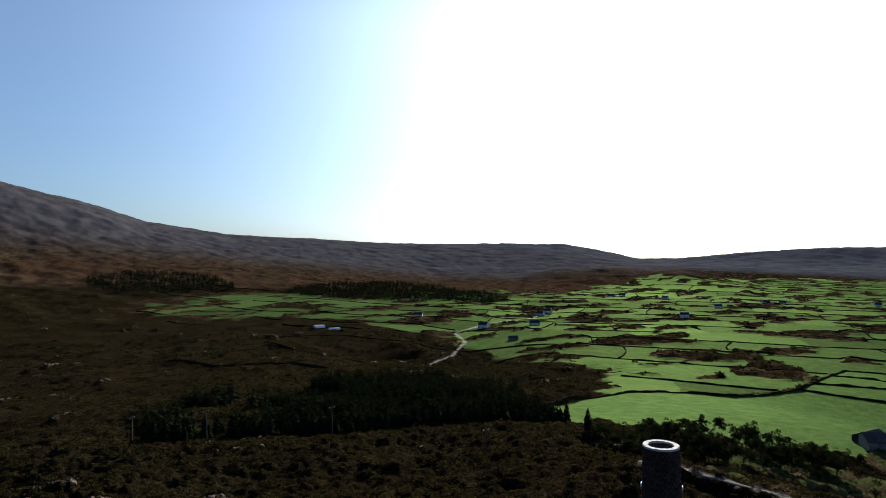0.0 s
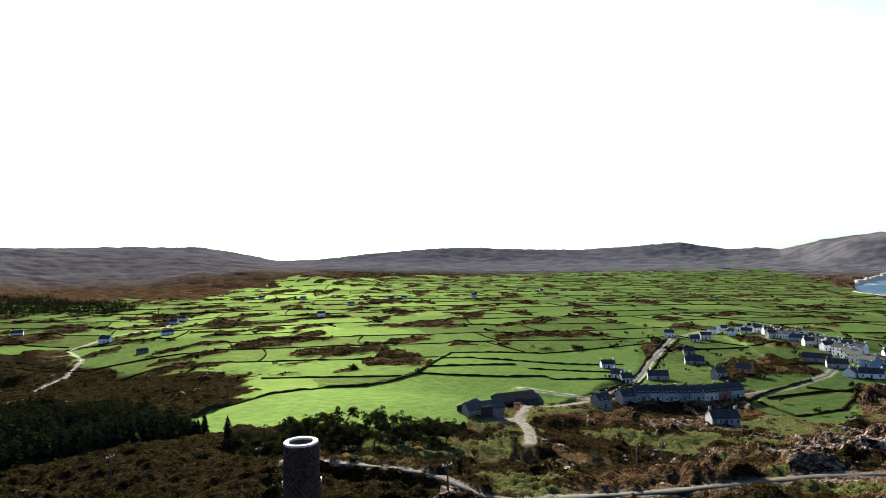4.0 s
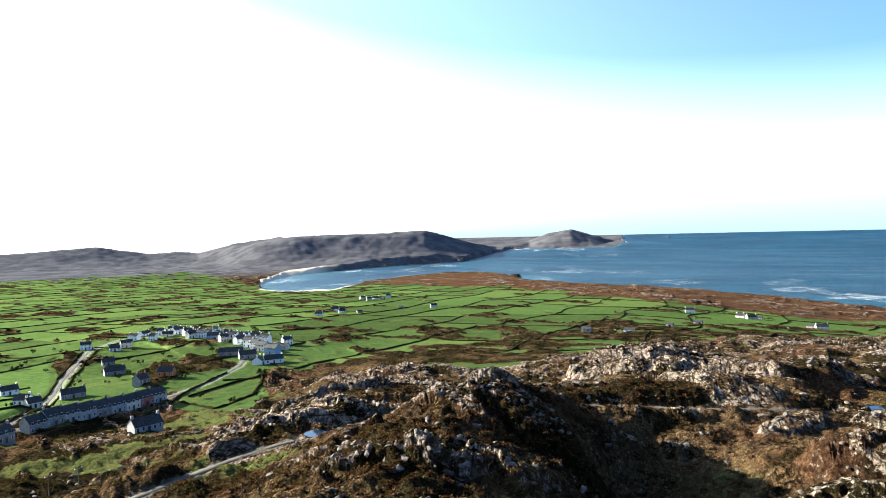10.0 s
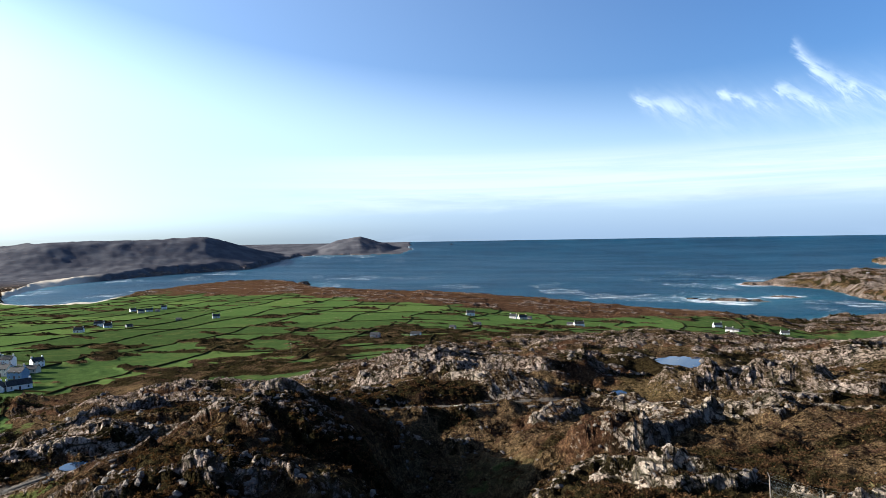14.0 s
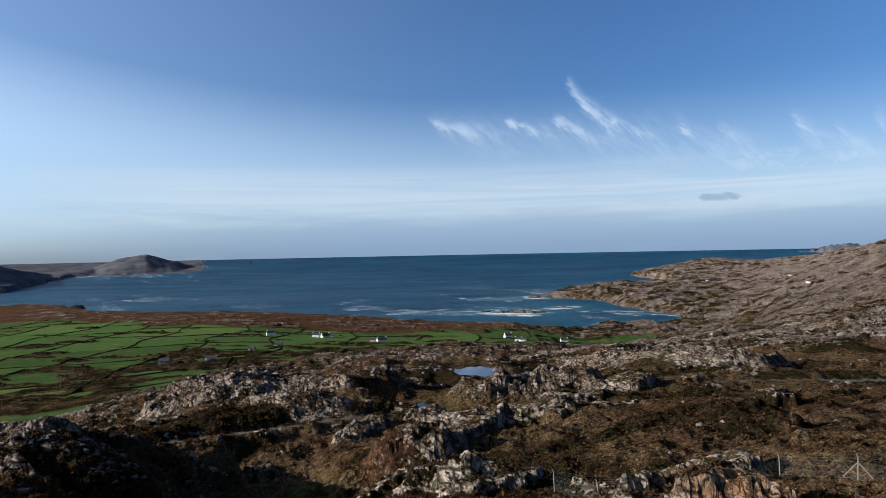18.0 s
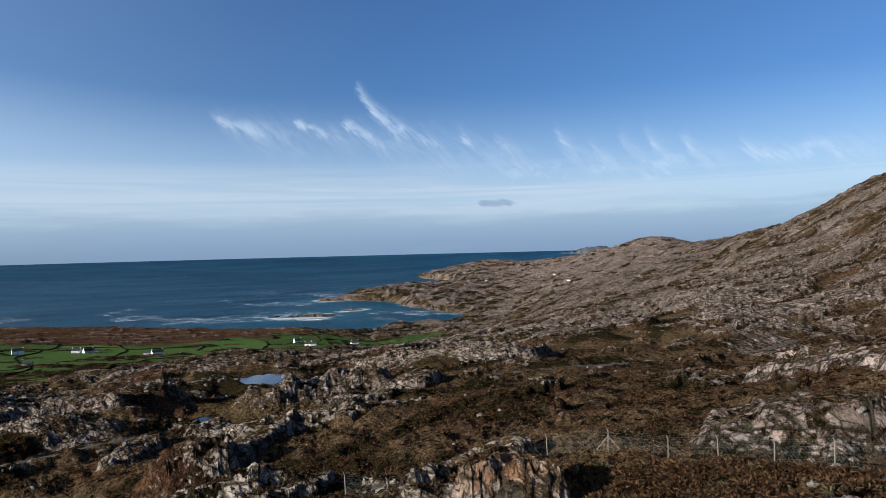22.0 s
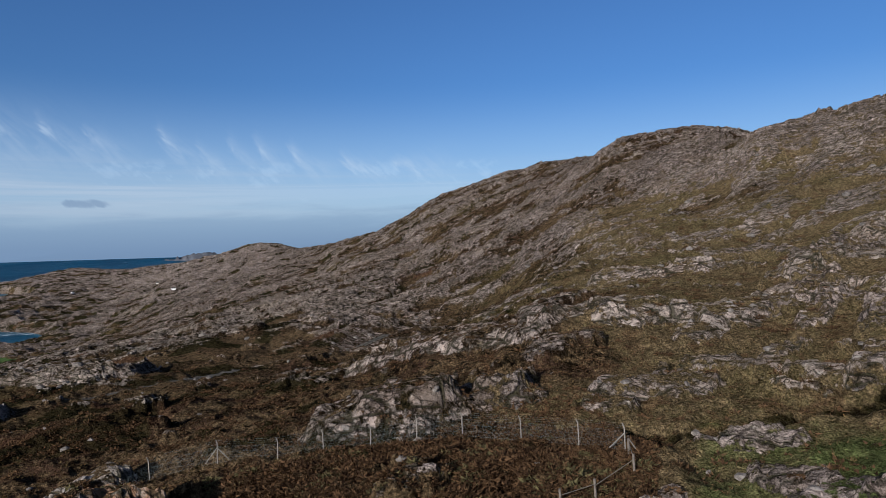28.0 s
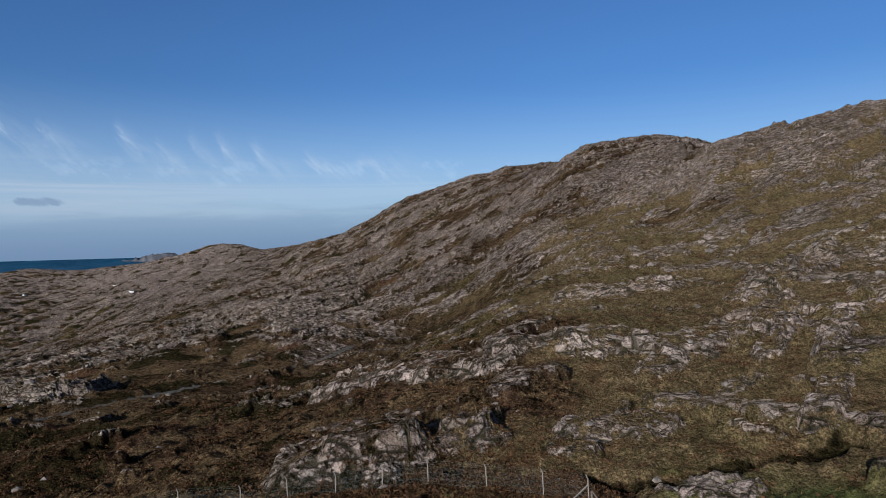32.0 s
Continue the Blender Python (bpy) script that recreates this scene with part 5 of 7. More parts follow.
FILM = plain("white_plastic_film", (0.72, 0.74, 0.74), (0.85, 0.86, 0.86), 0.4, 0.35, 0.0, 0.5)
STONE = plain("grey_boulder", (0.05, 0.041, 0.036), (0.18, 0.155, 0.138), 1.6, 0.9, 0.12, vary=0.3)
MASONRY = plain("old_mine_masonry", (0.03, 0.021, 0.018), (0.085, 0.058, 0.048), 2.2, 0.95, 0.05, 0.02, vary=0.35)
COPING = plain("pale_coping", (0.50, 0.48, 0.44), (0.70, 0.67, 0.62), 2.2, 0.85, 0.03, vary=0.08)
CONCRETE = plain("concrete_post", (0.09, 0.078, 0.068), (0.17, 0.15, 0.13), 3.0, 0.9, 0.01)
TIMBER = plain("weathered_timber", (0.055, 0.044, 0.036), (0.12, 0.10, 0.082), 3.0, 0.9, 0.02)
WIRE = plain("galvanised_wire", (0.10, 0.12, 0.12), (0.18, 0.20, 0.20), 3.0, 0.5, 0.0, 0.5, 0.6)
POLE = plain("creosoted_pole", (0.05, 0.04, 0.03), (0.10, 0.08, 0.06), 2.0, 0.9, 0.02)
HEDGE = foliage("bramble_bank", (0.008, 0.008, 0.004), (0.030, 0.027, 0.012), 0.2)
GORSE = foliage("gorse_and_heather", (0.007, 0.008, 0.004), (0.038, 0.032, 0.014), 0.05)
HEATH = foliage("heather_tufts", (0.014, 0.008, 0.005), (0.070, 0.040, 0.021), 0.06)
BILBERRY = foliage("bilberry_leaves", (0.022, 0.020, 0.010), (0.075, 0.062, 0.030), 0.06)
GRASSY = foliage("rough_grass", (0.04, 0.028, 0.013), (0.12, 0.080, 0.038), 0.06)
NEEDLE = foliage("conifer_needles", (0.006, 0.009, 0.005), (0.022, 0.028, 0.013), 0.2)
BARK = plain("dark_bark", (0.03, 0.022, 0.016), (0.07, 0.055, 0.04), 3.0, 0.95, 0.03)
TARN = material("tarn_water")
finish(TARN[1], (0.008, 0.022, 0.05, 1), 0.03, TARN[1].noise(TARN[1].add("ShaderNodeTexCoord").outputs["Object"], 1.4, 3), 0.004, 0.2, 0, 0.3)
TARN = TARN[0]


# ---- mine chimney ----
def mine_chimney():
    base = stand(18.5, 48, 1.0)
    top = 135.8 - base.z
    ob = tagged(new("mine_chimney"), "tall round stone mine chimney with a pale coping ring", "chimney")
    ob.matrix_basis = Matrix.Translation(base)
    rad = lambda z: 1.62 - 0.42 * z / top
    bm = bmesh.new()
    lathe(bm, [(rad(0) - 0.08, 0), (rad(top - 0.3) - 0.08, top - 0.15), (0.84, top - 0.15), (0.84, top * 0.35)], 40)
    part("shaft", bm, MASONRY, ob, smooth=True)
    rng = random.Random(5)
    toward = math.atan2(-base.y, -base.x)
    rest = bmesh.new()
    sizes = []
    for k in range(3):
        bm = bmesh.new()
        vs = box(bm, -0.07, -0.165 + 0.012 * k, 0.012, 0.06, 0.165 - 0.01 * k, 0.195)
        for v in vs:
            v.co += Vector((rng.uniform(-0.02, 0.02), rng.uniform(-0.012, 0.012), rng.uniform(-0.008, 0.008)))
        me = bpy.data.meshes.new("stone")
        bm.to_mesh(me)
        bm.free()
        me.materials.append(MASONRY)
        sizes.append(me)
    for c in range(26):
        z = top - 0.15 - 0.205 * (c + 1)
        for k in range(24):
            a = toward + (k + 0.5 * (c % 2)) * 6.28319 / 24
            off = (a - toward + math.pi) % 6.28319 - math.pi
            m = Matrix.Translation((rad(z) * math.cos(a), rad(z) * math.sin(a), z)) @ pose(0, 0, 0, 0, 0, math.degrees(a))
            if abs(off) < 1.5:
                shared("stone", sizes[rng.randrange(3)], ob, m)
            else:
                box(rest, -0.07, -0.16, 0.012, 0.05, 0.16, 0.195, m)
    part("stonework", rest, MASONRY, ob)["kind"] = "stuff"
    bm = bmesh.new()
    n = 15
    w = 6.28319 / n * 0.485
    ring = [(r * math.cos(s), r * math.sin(s), z) for z in (0.15, 0.3) for r, s in ((0.9, -w), (1.25, -w), (1.25, 0), (1.25, w), (0.9, w), (0.9, 0))]
    vs = [bm.verts.new(p) for p in ring]
    bm.faces.new(vs[:6][::-1])
    bm.faces.new(vs[6:])
    for k in range(6):
        bm.faces.new((vs[k], vs[(k + 1) % 6], vs[6 + (k + 1) % 6], vs[6 + k]))
    bmesh.ops.bevel(bm, geom=bm.edges[:], offset=0.02, segments=1, affect="EDGES")
    me = bpy.data.meshes.new("coping_stone")
    bm.to_mesh(me)
    bm.free()
    me.materials.append(COPING)
    for k in range(n):
        shared("coping_stone", me, ob, pose(0, 0, top - 0.3 + rng.uniform(-0.015, 0.015), 0, 0, 360 / n * k))
    for s in (-1, 1):
        a = toward + s * 1.45
        bm = boxed(-0.1, -0.09, -0.16, 0.16, 0.09, 0.16)
        bmesh.ops.bevel(bm, geom=bm.edges[:], offset=0.03, segments=1, affect="EDGES")
        part("wall_bracket", bm, FILM, ob, "white metal bracket", Matrix.Translation((rad(top - 2.9) * math.cos(a), rad(top - 2.9) * math.sin(a), top - 2.9)) @ pose(0, 0, 0, 0, 0, math.degrees(a)))


mine_chimney()


# ---- houses ----
def window_mesh(w, h):
    bm = bmesh.new()
    for x0, x1, z0, z1 in ((-w / 2, w / 2, 0, 0.07), (-w / 2, w / 2, h - 0.07, h), (-w / 2, -w / 2 + 0.07, 0.07, h - 0.07), (w / 2 - 0.07, w / 2, 0.07, h - 0.07), (-w / 2 + 0.07, w / 2 - 0.07, h / 2 - 0.03, h / 2 + 0.03)):
        box(bm, x0, -0.06, z0, x1, 0.0, z1)
    me = bpy.data.meshes.new("window")
    bm.to_mesh(me)
    me.materials.append(PAINT)
    bm.free()
    bm = boxed(-w / 2 + 0.06, -0.03, 0.06, w / 2 - 0.06, -0.01, h - 0.06)
    pane = bpy.data.meshes.new("pane")
    bm.to_mesh(pane)
    pane.materials.append(GLASS)
    bm.free()
    return me, pane


def pot_mesh():
    bm = bmesh.new()
    lathe(bm, [(0.13, 0), (0.11, 0.06), (0.09, 0.26), (0.115, 0.3)], 8, True)
    me = bpy.data.meshes.new("chimney_pot")
    bm.to_mesh(me)
    bm.free()
    me.materials.append(ROSE)
    return me


POT = pot_mesh()
WINDOW, PANE = window_mesh(0.95, 1.35)


def house(name, place, turn, length, depth, eaves, rise, wall, roof, label, group="", storeys=2, bays=3, stacks=2, chimney_wall=None, category="house"):
    """A gabled house; its front looks along its own -y."""
    ob = tagged(new(name), label, category, group)
    ob.matrix_basis = Matrix.Translation(place) @ pose(0, 0, 0, 0, 0, turn)
    L, D = length / 2, depth / 2
    bm = bmesh.new()
    lo = [bm.verts.new((x, y, -1.6)) for x, y in ((-L, -D), (L, -D), (L, D), (-L, D))]
    hi = [bm.verts.new((x, y, eaves)) for x, y in ((-L, -D), (L, -D), (L, D), (-L, D))]
    gl, gr = bm.verts.new((-L, 0, eaves + rise)), bm.verts.new((L, 0, eaves + rise))
    for f in ((lo[0], lo[1], hi[1], hi[0]), (lo[2], lo[3], hi[3], hi[2]), (lo[1], lo[2], hi[2], gr, hi[1]), (lo[3], lo[0], hi[0], gl, hi[3])):
        bm.faces.new(f)
    part("wall", bm, wall, ob)
    bm = bmesh.new()
    o, e, t = 0.14, 0.3, 0.16
    drop = e * rise / D
    sec = ((-D - e, eaves - drop), (0, eaves + rise), (D + e, eaves - drop), (D + e, eaves - drop + t), (0, eaves + rise + t * 1.2), (-D - e, eaves - drop + t))
    ends = [[bm.verts.new((s * (L + o), y, z + 0.02)) for y, z in sec] for s in (-1, 1)]
    for k in range(6):
        bm.faces.new((ends[0][k], ends[0][(k + 1) % 6], ends[1][(k + 1) % 6], ends[1][k]))
    for en in ends:
        bm.faces.new((en[0], en[1], en[4], en[5]))
        bm.faces.new((en[1], en[2], en[3], en[4]))
    roof_ob = part("roof", bm, roof, ob)
    for k in range(stacks):
        x = (-L + 0.45, L - 0.45, 0)[k]
        bm = boxed(x - 0.42, -0.32, eaves + rise * 0.6, x + 0.42, 0.32, eaves + rise + 1.0)
        box(bm, x - 0.48, -0.38, eaves + rise + 1.0, x + 0.48, 0.38, eaves + rise + 1.12)
        flue = part("chimney", bm, chimney_wall or wall, ob)
        for d in (-0.2, 0.2):
            shared("chimney_pot", POT, flue, pose(x + d, 0, eaves + rise + 1.12))
    for side in (-1, 1):
        for s in range(storeys):
            for k in range(bays):
                x = (k - (bays - 1) / 2) * length / bays
                if s == 0 and bays > 1 and k == bays // 2 and side < 0:
                    bm = boxed(x - 0.5, -0.06, 0, x + 0.5, 0, 2.05)
                    part("door", bm, DOORS, ob, at=pose(0, -D, 0))
                    continue
                m = pose(x if side < 0 else x, -D if side < 0 else D, 0.85 + 2.6 * s, 0, 0, 0 if side < 0 else 180)
                shared("pane", PANE, shared("window", WINDOW, ob, m))
    return ob


def facing(b, skew=0.0):
    """Turn that points a house's front at the hill, with a skew in degrees."""
    return -b + skew


def village():
    rng = random.Random(11)
    # the terrace below the hill
    (x0, y0), (x1, y1) = polar(46.4, 302), polar(55.9, 336)
    n, ang = 9, math.degrees(math.atan2(y1 - y0, x1 - x0))
    looks = ((GREYWALL, "grey"), (GREYWALL, "grey"), (PALEGREY, "pale grey"), (PALEGREY, "pale grey"), (GREYWALL, "grey"), (PALEGREY, "pale grey"), (CREAM, "cream"), (ROSE, "dark red"), (PALEGREY, "pale grey"))
    step = math.hypot(x1 - x0, y1 - y0) / n
    for k, (mat, word) in enumerate(looks):
        f = (k + 0.5) / n
        x, y = x0 + (x1 - x0) * f, y0 + (y1 - y0) * f
        house("terraced_house", Vector((x, y, height(x, y) + (0.15 if k % 2 else 0.0))), ang, step - 0.03, 7.0, 4.3, 2.5, mat, SLATE,
              "two-storey %s terraced house with a dark slate roof" % word, "houses of the terrace", 2, 3, 1, GREYWALL)
    house("end_house", stand(44.9, 290), ang + 14, 7, 6, 4.0, 2.3, GREYWALL, SLATE, "grey two-storey house with slate roof beside the terrace")
    house("lone_house", stand(54.6, 251), facing(54.6, 24), 10, 6, 2.7, 2.3, PALEGREY, SLATE, "pale grey house with dark slate roof on the heather slope", "", 1, 5, 2)
    # cottages by the road
    spots = ((45.5, 424, 11, 15, WHITE), (46.4, 371, 9, -32, WHITE), (49.6, 374, 14, 8, GREYWALL), (47.0, 366, 8, 20, CREAM), (52.5, 452, 15, 10, GREYWALL), (52.1, 500, 10, 5, GREYWALL), (56.3, 400, 11, -20, ORANGE), (54.4, 378, 8, 40, GREYWALL))
    for b, r, l, sk, mat in spots:
        word = {WHITE: "white", GREYWALL: "grey", CREAM: "cream", ORANGE: "orange"}[mat]
        house("cottage", stand(b, r), facing(b, sk), l * 0.78, 5.8, 2.8, 2.2, mat, SLATE, "%s roadside cottage with a slate roof" % word, "cottages by the road", 1, 3, 2)
    # the village street
    street = ((50.6, 606), (52.6, 580), (53.4, 600), (54.0, 640), (54.8, 668), (55.4, 620), (56.0, 650), (56.5, 630), (56.9, 668), (57.2, 640), (57.7, 700), (58.0, 622), (58.3, 600), (58.7, 630), (59.1, 598), (59.7, 594), (60.2, 640),
              (60.8, 540), (61.2, 560), (61.6, 545), (62.1, 520), (62.5, 540), (65.6, 480), (66.0, 500), (64.2, 520), (63.4, 550))
    for k, (b, r) in enumerate(street):
        mat, word = ((WHITE, "white"), (WHITE, "white"), (CREAM, "cream"), (WHITE, "white"), (WHITE, "white"))[k % 5]
        two = k % 3 != 1
        house("village_house", stand(b, r), facing(b, rng.uniform(-40, 40)), rng.uniform(6, 9.5), rng.uniform(5.2, 6.4), 4.4 if two else 2.7, rng.uniform(1.9, 2.4), mat, SLATE,
              "%s %s village house with a slate roof" % ("two-storey" if two else "low", word), "houses of the village", 2 if two else 1, 3, 2)
    big = ((63.0, 500, 12, 6.8, WHITE, "tall white gabled village house", -35), (63.5, 488, 10, 6.0, WHITE, "white two-storey house in the village row", -40), (63.95, 478, 11, 5.6, CREAM, "cream two-storey house in the village row", -40),
           (64.8, 462, 12, 5.2, BLUEWALL, "pale blue house at the end of the village row", -40), (61.4, 466, 20, 3.6, GREYWALL, "long low grey hall with a pale roof", -10), (62.7, 450, 14, 3.6, GREYWALL, "low grey house below the village row", 10),
           (64.8, 425, 15, 3.4, WHITE, "long white bungalow below the village", 12), (63.6, 424, 8, 3.2, WHITE, "small white gabled house below the village", 70), (60.2, 556, 16, 4.0, BLUEWALL, "blue and white shop building in the village", -20))
    for b, r, l, ev, mat, label, sk in big:
        house("village_building", stand(b, r), facing(b, sk), l * 0.8, 6.4, ev * 0.85, 2.4, mat, SLATE, label, "", 2 if ev > 4.2 else 1, 3, 2)
    # scattered farms
    farms = ((100.8, 888, WHITE), (104.6, 880, WHITE), (105.4, 872, CREAM), (106.0, 884, GREYWALL), (110.3, 795, WHITE), (109.6, 800, GREYWALL), (121.5, 940, WHITE), (122.4, 892, WHITE), (122.9, 886, GREYWALL), (101.4, 702, GREYWALL), (95.9, 548, WHITE), (78.9, 960, WHITE),
             (92.3, 560, GREYWALL), (76.0, 960, GREYWALL), (73.8, 1210, WHITE), (73.2, 1180, CREAM), (72.6, 1230, WHITE), (74.4, 1190, GREYWALL), (74.9, 1240, WHITE), (68.8, 850, WHITE), (70.8, 900, WHITE), (70.2, 930, WHITE), (72.3, 890, GREYWALL), (126.4, 960, WHITE), (99.2, 640, GREYWALL),
             (8.5, 940, WHITE), (8.0, 740, WHITE), (9.2, 960, CREAM), (15.5, 1300, WHITE), (14.6, 1280, WHITE), (3.5, 730, WHITE), (6.1, 588, GREYWALL), (23.1, 1100, WHITE), (24.0, 1120, GREYWALL), (27.8, 1240, WHITE), (26.6, 1230, WHITE), (-2.3, 820, WHITE), (34, 1300, WHITE), (40, 1500, WHITE), (20.5, 900, WHITE), (19.0, 1250, WHITE))
    headland = ((138.2, 2300, WHITE), (144.2, 1900, CREAM), (145.4, 1560, WHITE), (141.0, 1850, GREYWALL), (131.9, 2150, GREYWALL))
    for k, (b, r, mat) in enumerate(farms + headland):
        word = {WHITE: "white", GREYWALL: "grey", CREAM: "cream"}[mat]
        if mat is GREYWALL or (r < 720 and 80 < b < 104) or r > 1500:
            house("farm_outbuilding", stand(b, r), facing(b, rng.uniform(-30, 30)), rng.uniform(6, 9), 4.5, 2.4, 1.5, mat, SLATE, "low %s farm outbuilding with a slate roof" % word, "farm outbuildings", 1, 2, 0, category="outbuilding")
            continue
        house("farmhouse", stand(b, r), facing(b, rng.uniform(-30, 30)), rng.uniform(9, 12), 6.5, 3.0 + 1.2 * (k % 3 == 0), 2.6, mat, SLATE, "%s farmhouse with a slate roof among fields" % word, "scattered farmhouses", 1, 3, 2)


village()


def barn(b, r, skew, length, depth, eaves, rise, wall, roof, label):
    ob = tagged(new("barn"), label, "barn")
    ob.matrix_basis = Matrix.Translation(stand(b, r)) @ pose(0, 0, 0, 0, 0, facing(b, skew))
    L, D = length / 2, depth / 2
    bm = bmesh.new()
    n = int(length / 0.9)
    for s in (-1, 1):
        cols = []
        for k in range(2 * n + 1):
            x, y = -L + length * k / (2 * n), s * (D + (0.06 if k % 2 else 0))
            cols.append((bm.verts.new((x, y, -2)), bm.verts.new((x, y, eaves))))
        for a, c in zip(cols, cols[1:]):
            bm.faces.new((a[0], c[0], c[1], a[1]) if s < 0 else (a[1], c[1], c[0], a[0]))
        xs = s * L
        bm.faces.new([bm.verts.new(p) for p in ((xs, -D, -2), (xs, D, -2), (xs, D, eaves), (xs, 0, eaves + rise), (xs, -D, eaves))])
    part("wall", bm, wall, ob)
    bm = bmesh.new()
    for s in (-1, 1):
        rows = []
        for k in range(2 * n + 1):
            x, up = -L - 0.3 + (length + 0.6) * k / (2 * n), 0.05 if k % 2 else 0
            rows.append([bm.verts.new(p) for p in ((x, s * (D + 0.4), eaves - 0.4 * rise / D + up), (x, 0, eaves + rise + 0.06 + up), (x, 0, eaves + rise - 0.06), (x, s * (D + 0.4), eaves - 0.4 * rise / D - 0.12))])
        for a, c in zip(rows, rows[1:]):
            bm.faces.new((a[0], c[0], c[1], a[1]))
            bm.faces.new((a[3], a[2], c[2], c[3]))
            bm.faces.new((a[0], a[3], c[3], c[0]))
    part("roof", bm, roof, ob)
    bm = boxed(-1.9, -0.12, 0, 1.9, 0, 3.4)
    for k in range(4):
        box(bm, -1.9 + 0.95 * k + 0.02, -0.16, 0.05, -1.9 + 0.95 * k + 0.1, -0.12, 3.35)
    part("sliding_door", bm, RUSTY, ob, at=pose(0, -D - 0.07, 0))


barn(37.7, 268, 25, 18, 11, 4.4, 2.2, TIN, TIN, "large dark metal cattle barn beside the green field")
barn(37.4, 240, 25, 15, 9, 3.0, 1.9, TIN, RUSTY, "low barn with a brown metal roof by the yard")
barn(34.6, 205, 20, 12, 7, 2.8, 1.4, STONEWALL, TIN, "small stone shed with a tin roof by the yard")
barn(33.4, 212, 60, 8, 5, 2.5, 1.2, TIN, TIN, "small dark metal shed at the farm")


def polytunnel(b, r, skew):
    ob = tagged(new("polytunnel"), "white plastic polytunnel on the brown moor", "polytunnel", "polytunnels")
    ob.matrix_basis = Matrix.Translation(stand(b, r)) @ pose(0, 0, 0, 0, 0, facing(b, skew))
    bm = bmesh.new()
    rows = []
    for k in range(9):
        x = -5.5 + 11 * k / 8
        rows.append([bm.verts.new((x, 3.2 * math.cos(a), 2.9 * math.sin(a) + (0.05 if k % 2 else 0) - 0.3)) for a in np.linspace(0, math.pi, 11)])
    for a, c in zip(rows, rows[1:]):
        for k in range(10):
            bm.faces.new((a[k], a[k + 1], c[k + 1], c[k]))
    bm.faces.new(rows[0])
    bm.faces.new(rows[-1][::-1])
    part("cover", bm, FILM, ob, smooth=False)
    part("door", boxed(-5.6, -0.7, -0.2, -5.52, 0.7, 1.9), GREYWALL, ob)


polytunnel(-11.0, 676, 30)
polytunnel(-9.7, 660, 15)


# ---- deer fence ----
def fence_posts():
    line = [(125.3, 60), (129, 55), (132, 54), (134.6, 55), (139, 59), (143.2, 64), (148.4, 60), (153.3, 58), (157.2, 57), (161.3, 55.5), (165.4, 54.2), (169.5, 53), (174.7, 52), (179.7, 50), (183.6, 48)]
    fence = tagged(new("mine_fence"), "tall wire fence on cranked concrete posts across the heather", "fence")
    spots = [stand(b, r) for b, r in line]
    bm = bmesh.new()
    for a, c, s0, s1 in (((0, 0, -0.4), (0, 0, 1.75), 0.06, 0.055), ((0, 0, 1.75), (0.12, -0.06, 2.1), 0.055, 0.04)):
        rod(bm, a, c, s0, s1, 4)
    me = bpy.data.meshes.new("post")
    bm.to_mesh(me)
    bm.free()
    me.materials.append(CONCRETE)
    rng = random.Random(2)
    for k, p in enumerate(spots):
        shared("post", me, fence, Matrix.Translation(p) @ pose(0, 0, 0, rng.uniform(-2, 2), rng.uniform(-2, 2), 200 - line[k][0] + rng.uniform(-10, 10)))
    for k in (6, 14):
        for o in (-1, 1):
            q = spots[k - 1] if o < 0 or k + 1 >= len(spots) else spots[k + 1]
            d = (q - spots[k]).normalized()
            side = Vector((-d.y, d.x, 0)) * 0.3 * o
            bm = bmesh.new()
            rod(bm, (0, 0, 1.4), Vector((d.x * 1.5, d.y * 1.5, -0.25)) + side, 0.045, 0.045, 4)
            part("brace", bm, CONCRETE, fence, at=Matrix.Translation(spots[k]))
    for k, (p, q) in enumerate(zip(spots, spots[1:])):
        for h in (0.15, 0.55, 1.05, 1.5, 1.72, 1.88, 2.04):
            bm = bmesh.new()
            rod(bm, p + Vector((0, 0, h)), q + Vector((0, 0, h - 0.02)), 0.003, 0.003, 3)
            part("line_wire", bm, WIRE, fence)
        bm = bmesh.new()
        n = int((q - p).length / 0.1)
        for i in range(n):
            for lean in (-1, 1):
                a = p.lerp(q, (i + 0.5) / n)
                rod(bm, a + Vector((0, 0, 0.05)), a + (q - p).normalized() * 0.42 * lean + Vector((0, 0, 1.5)), 0.0016, 0.0016, 3)
        part("netting", bm, WIRE, fence)["kind"] = "stuff"


fence_posts()


def gate_rails():
    gate = tagged(new("timber_rail_fence"), "weathered timber rails and posts beside the wire fence", "fence")
    spots = [stand(183.9, 47.2), stand(184.3, 44.2), stand(181.0, 42.2), stand(178, 41)]
    for p, q in zip(spots, spots[1:]):
        for h in (0.9,):
            bm = bmesh.new()
            rod(bm, p + Vector((0, 0, h)), q + Vector((0, 0, h - 0.08)), 0.03, 0.025, 5)
            part("rail", bm, TIMBER, gate)
    for p in spots:
        bm = bmesh.new()
        rod(bm, p - Vector((0, 0, 0.4)), p + Vector((0.05, 0.03, 1.25)), 0.09, 0.08, 7)
        part("post", bm, TIMBER, gate)
    bm = bmesh.new()
    rod(bm, spots[0] + Vector((0, 0, 1.2)), spots[0] + Vector((-0.9, 0.3, -0.1)), 0.06, 0.05, 5)
    part("brace", bm, TIMBER, gate)


gate_rails()


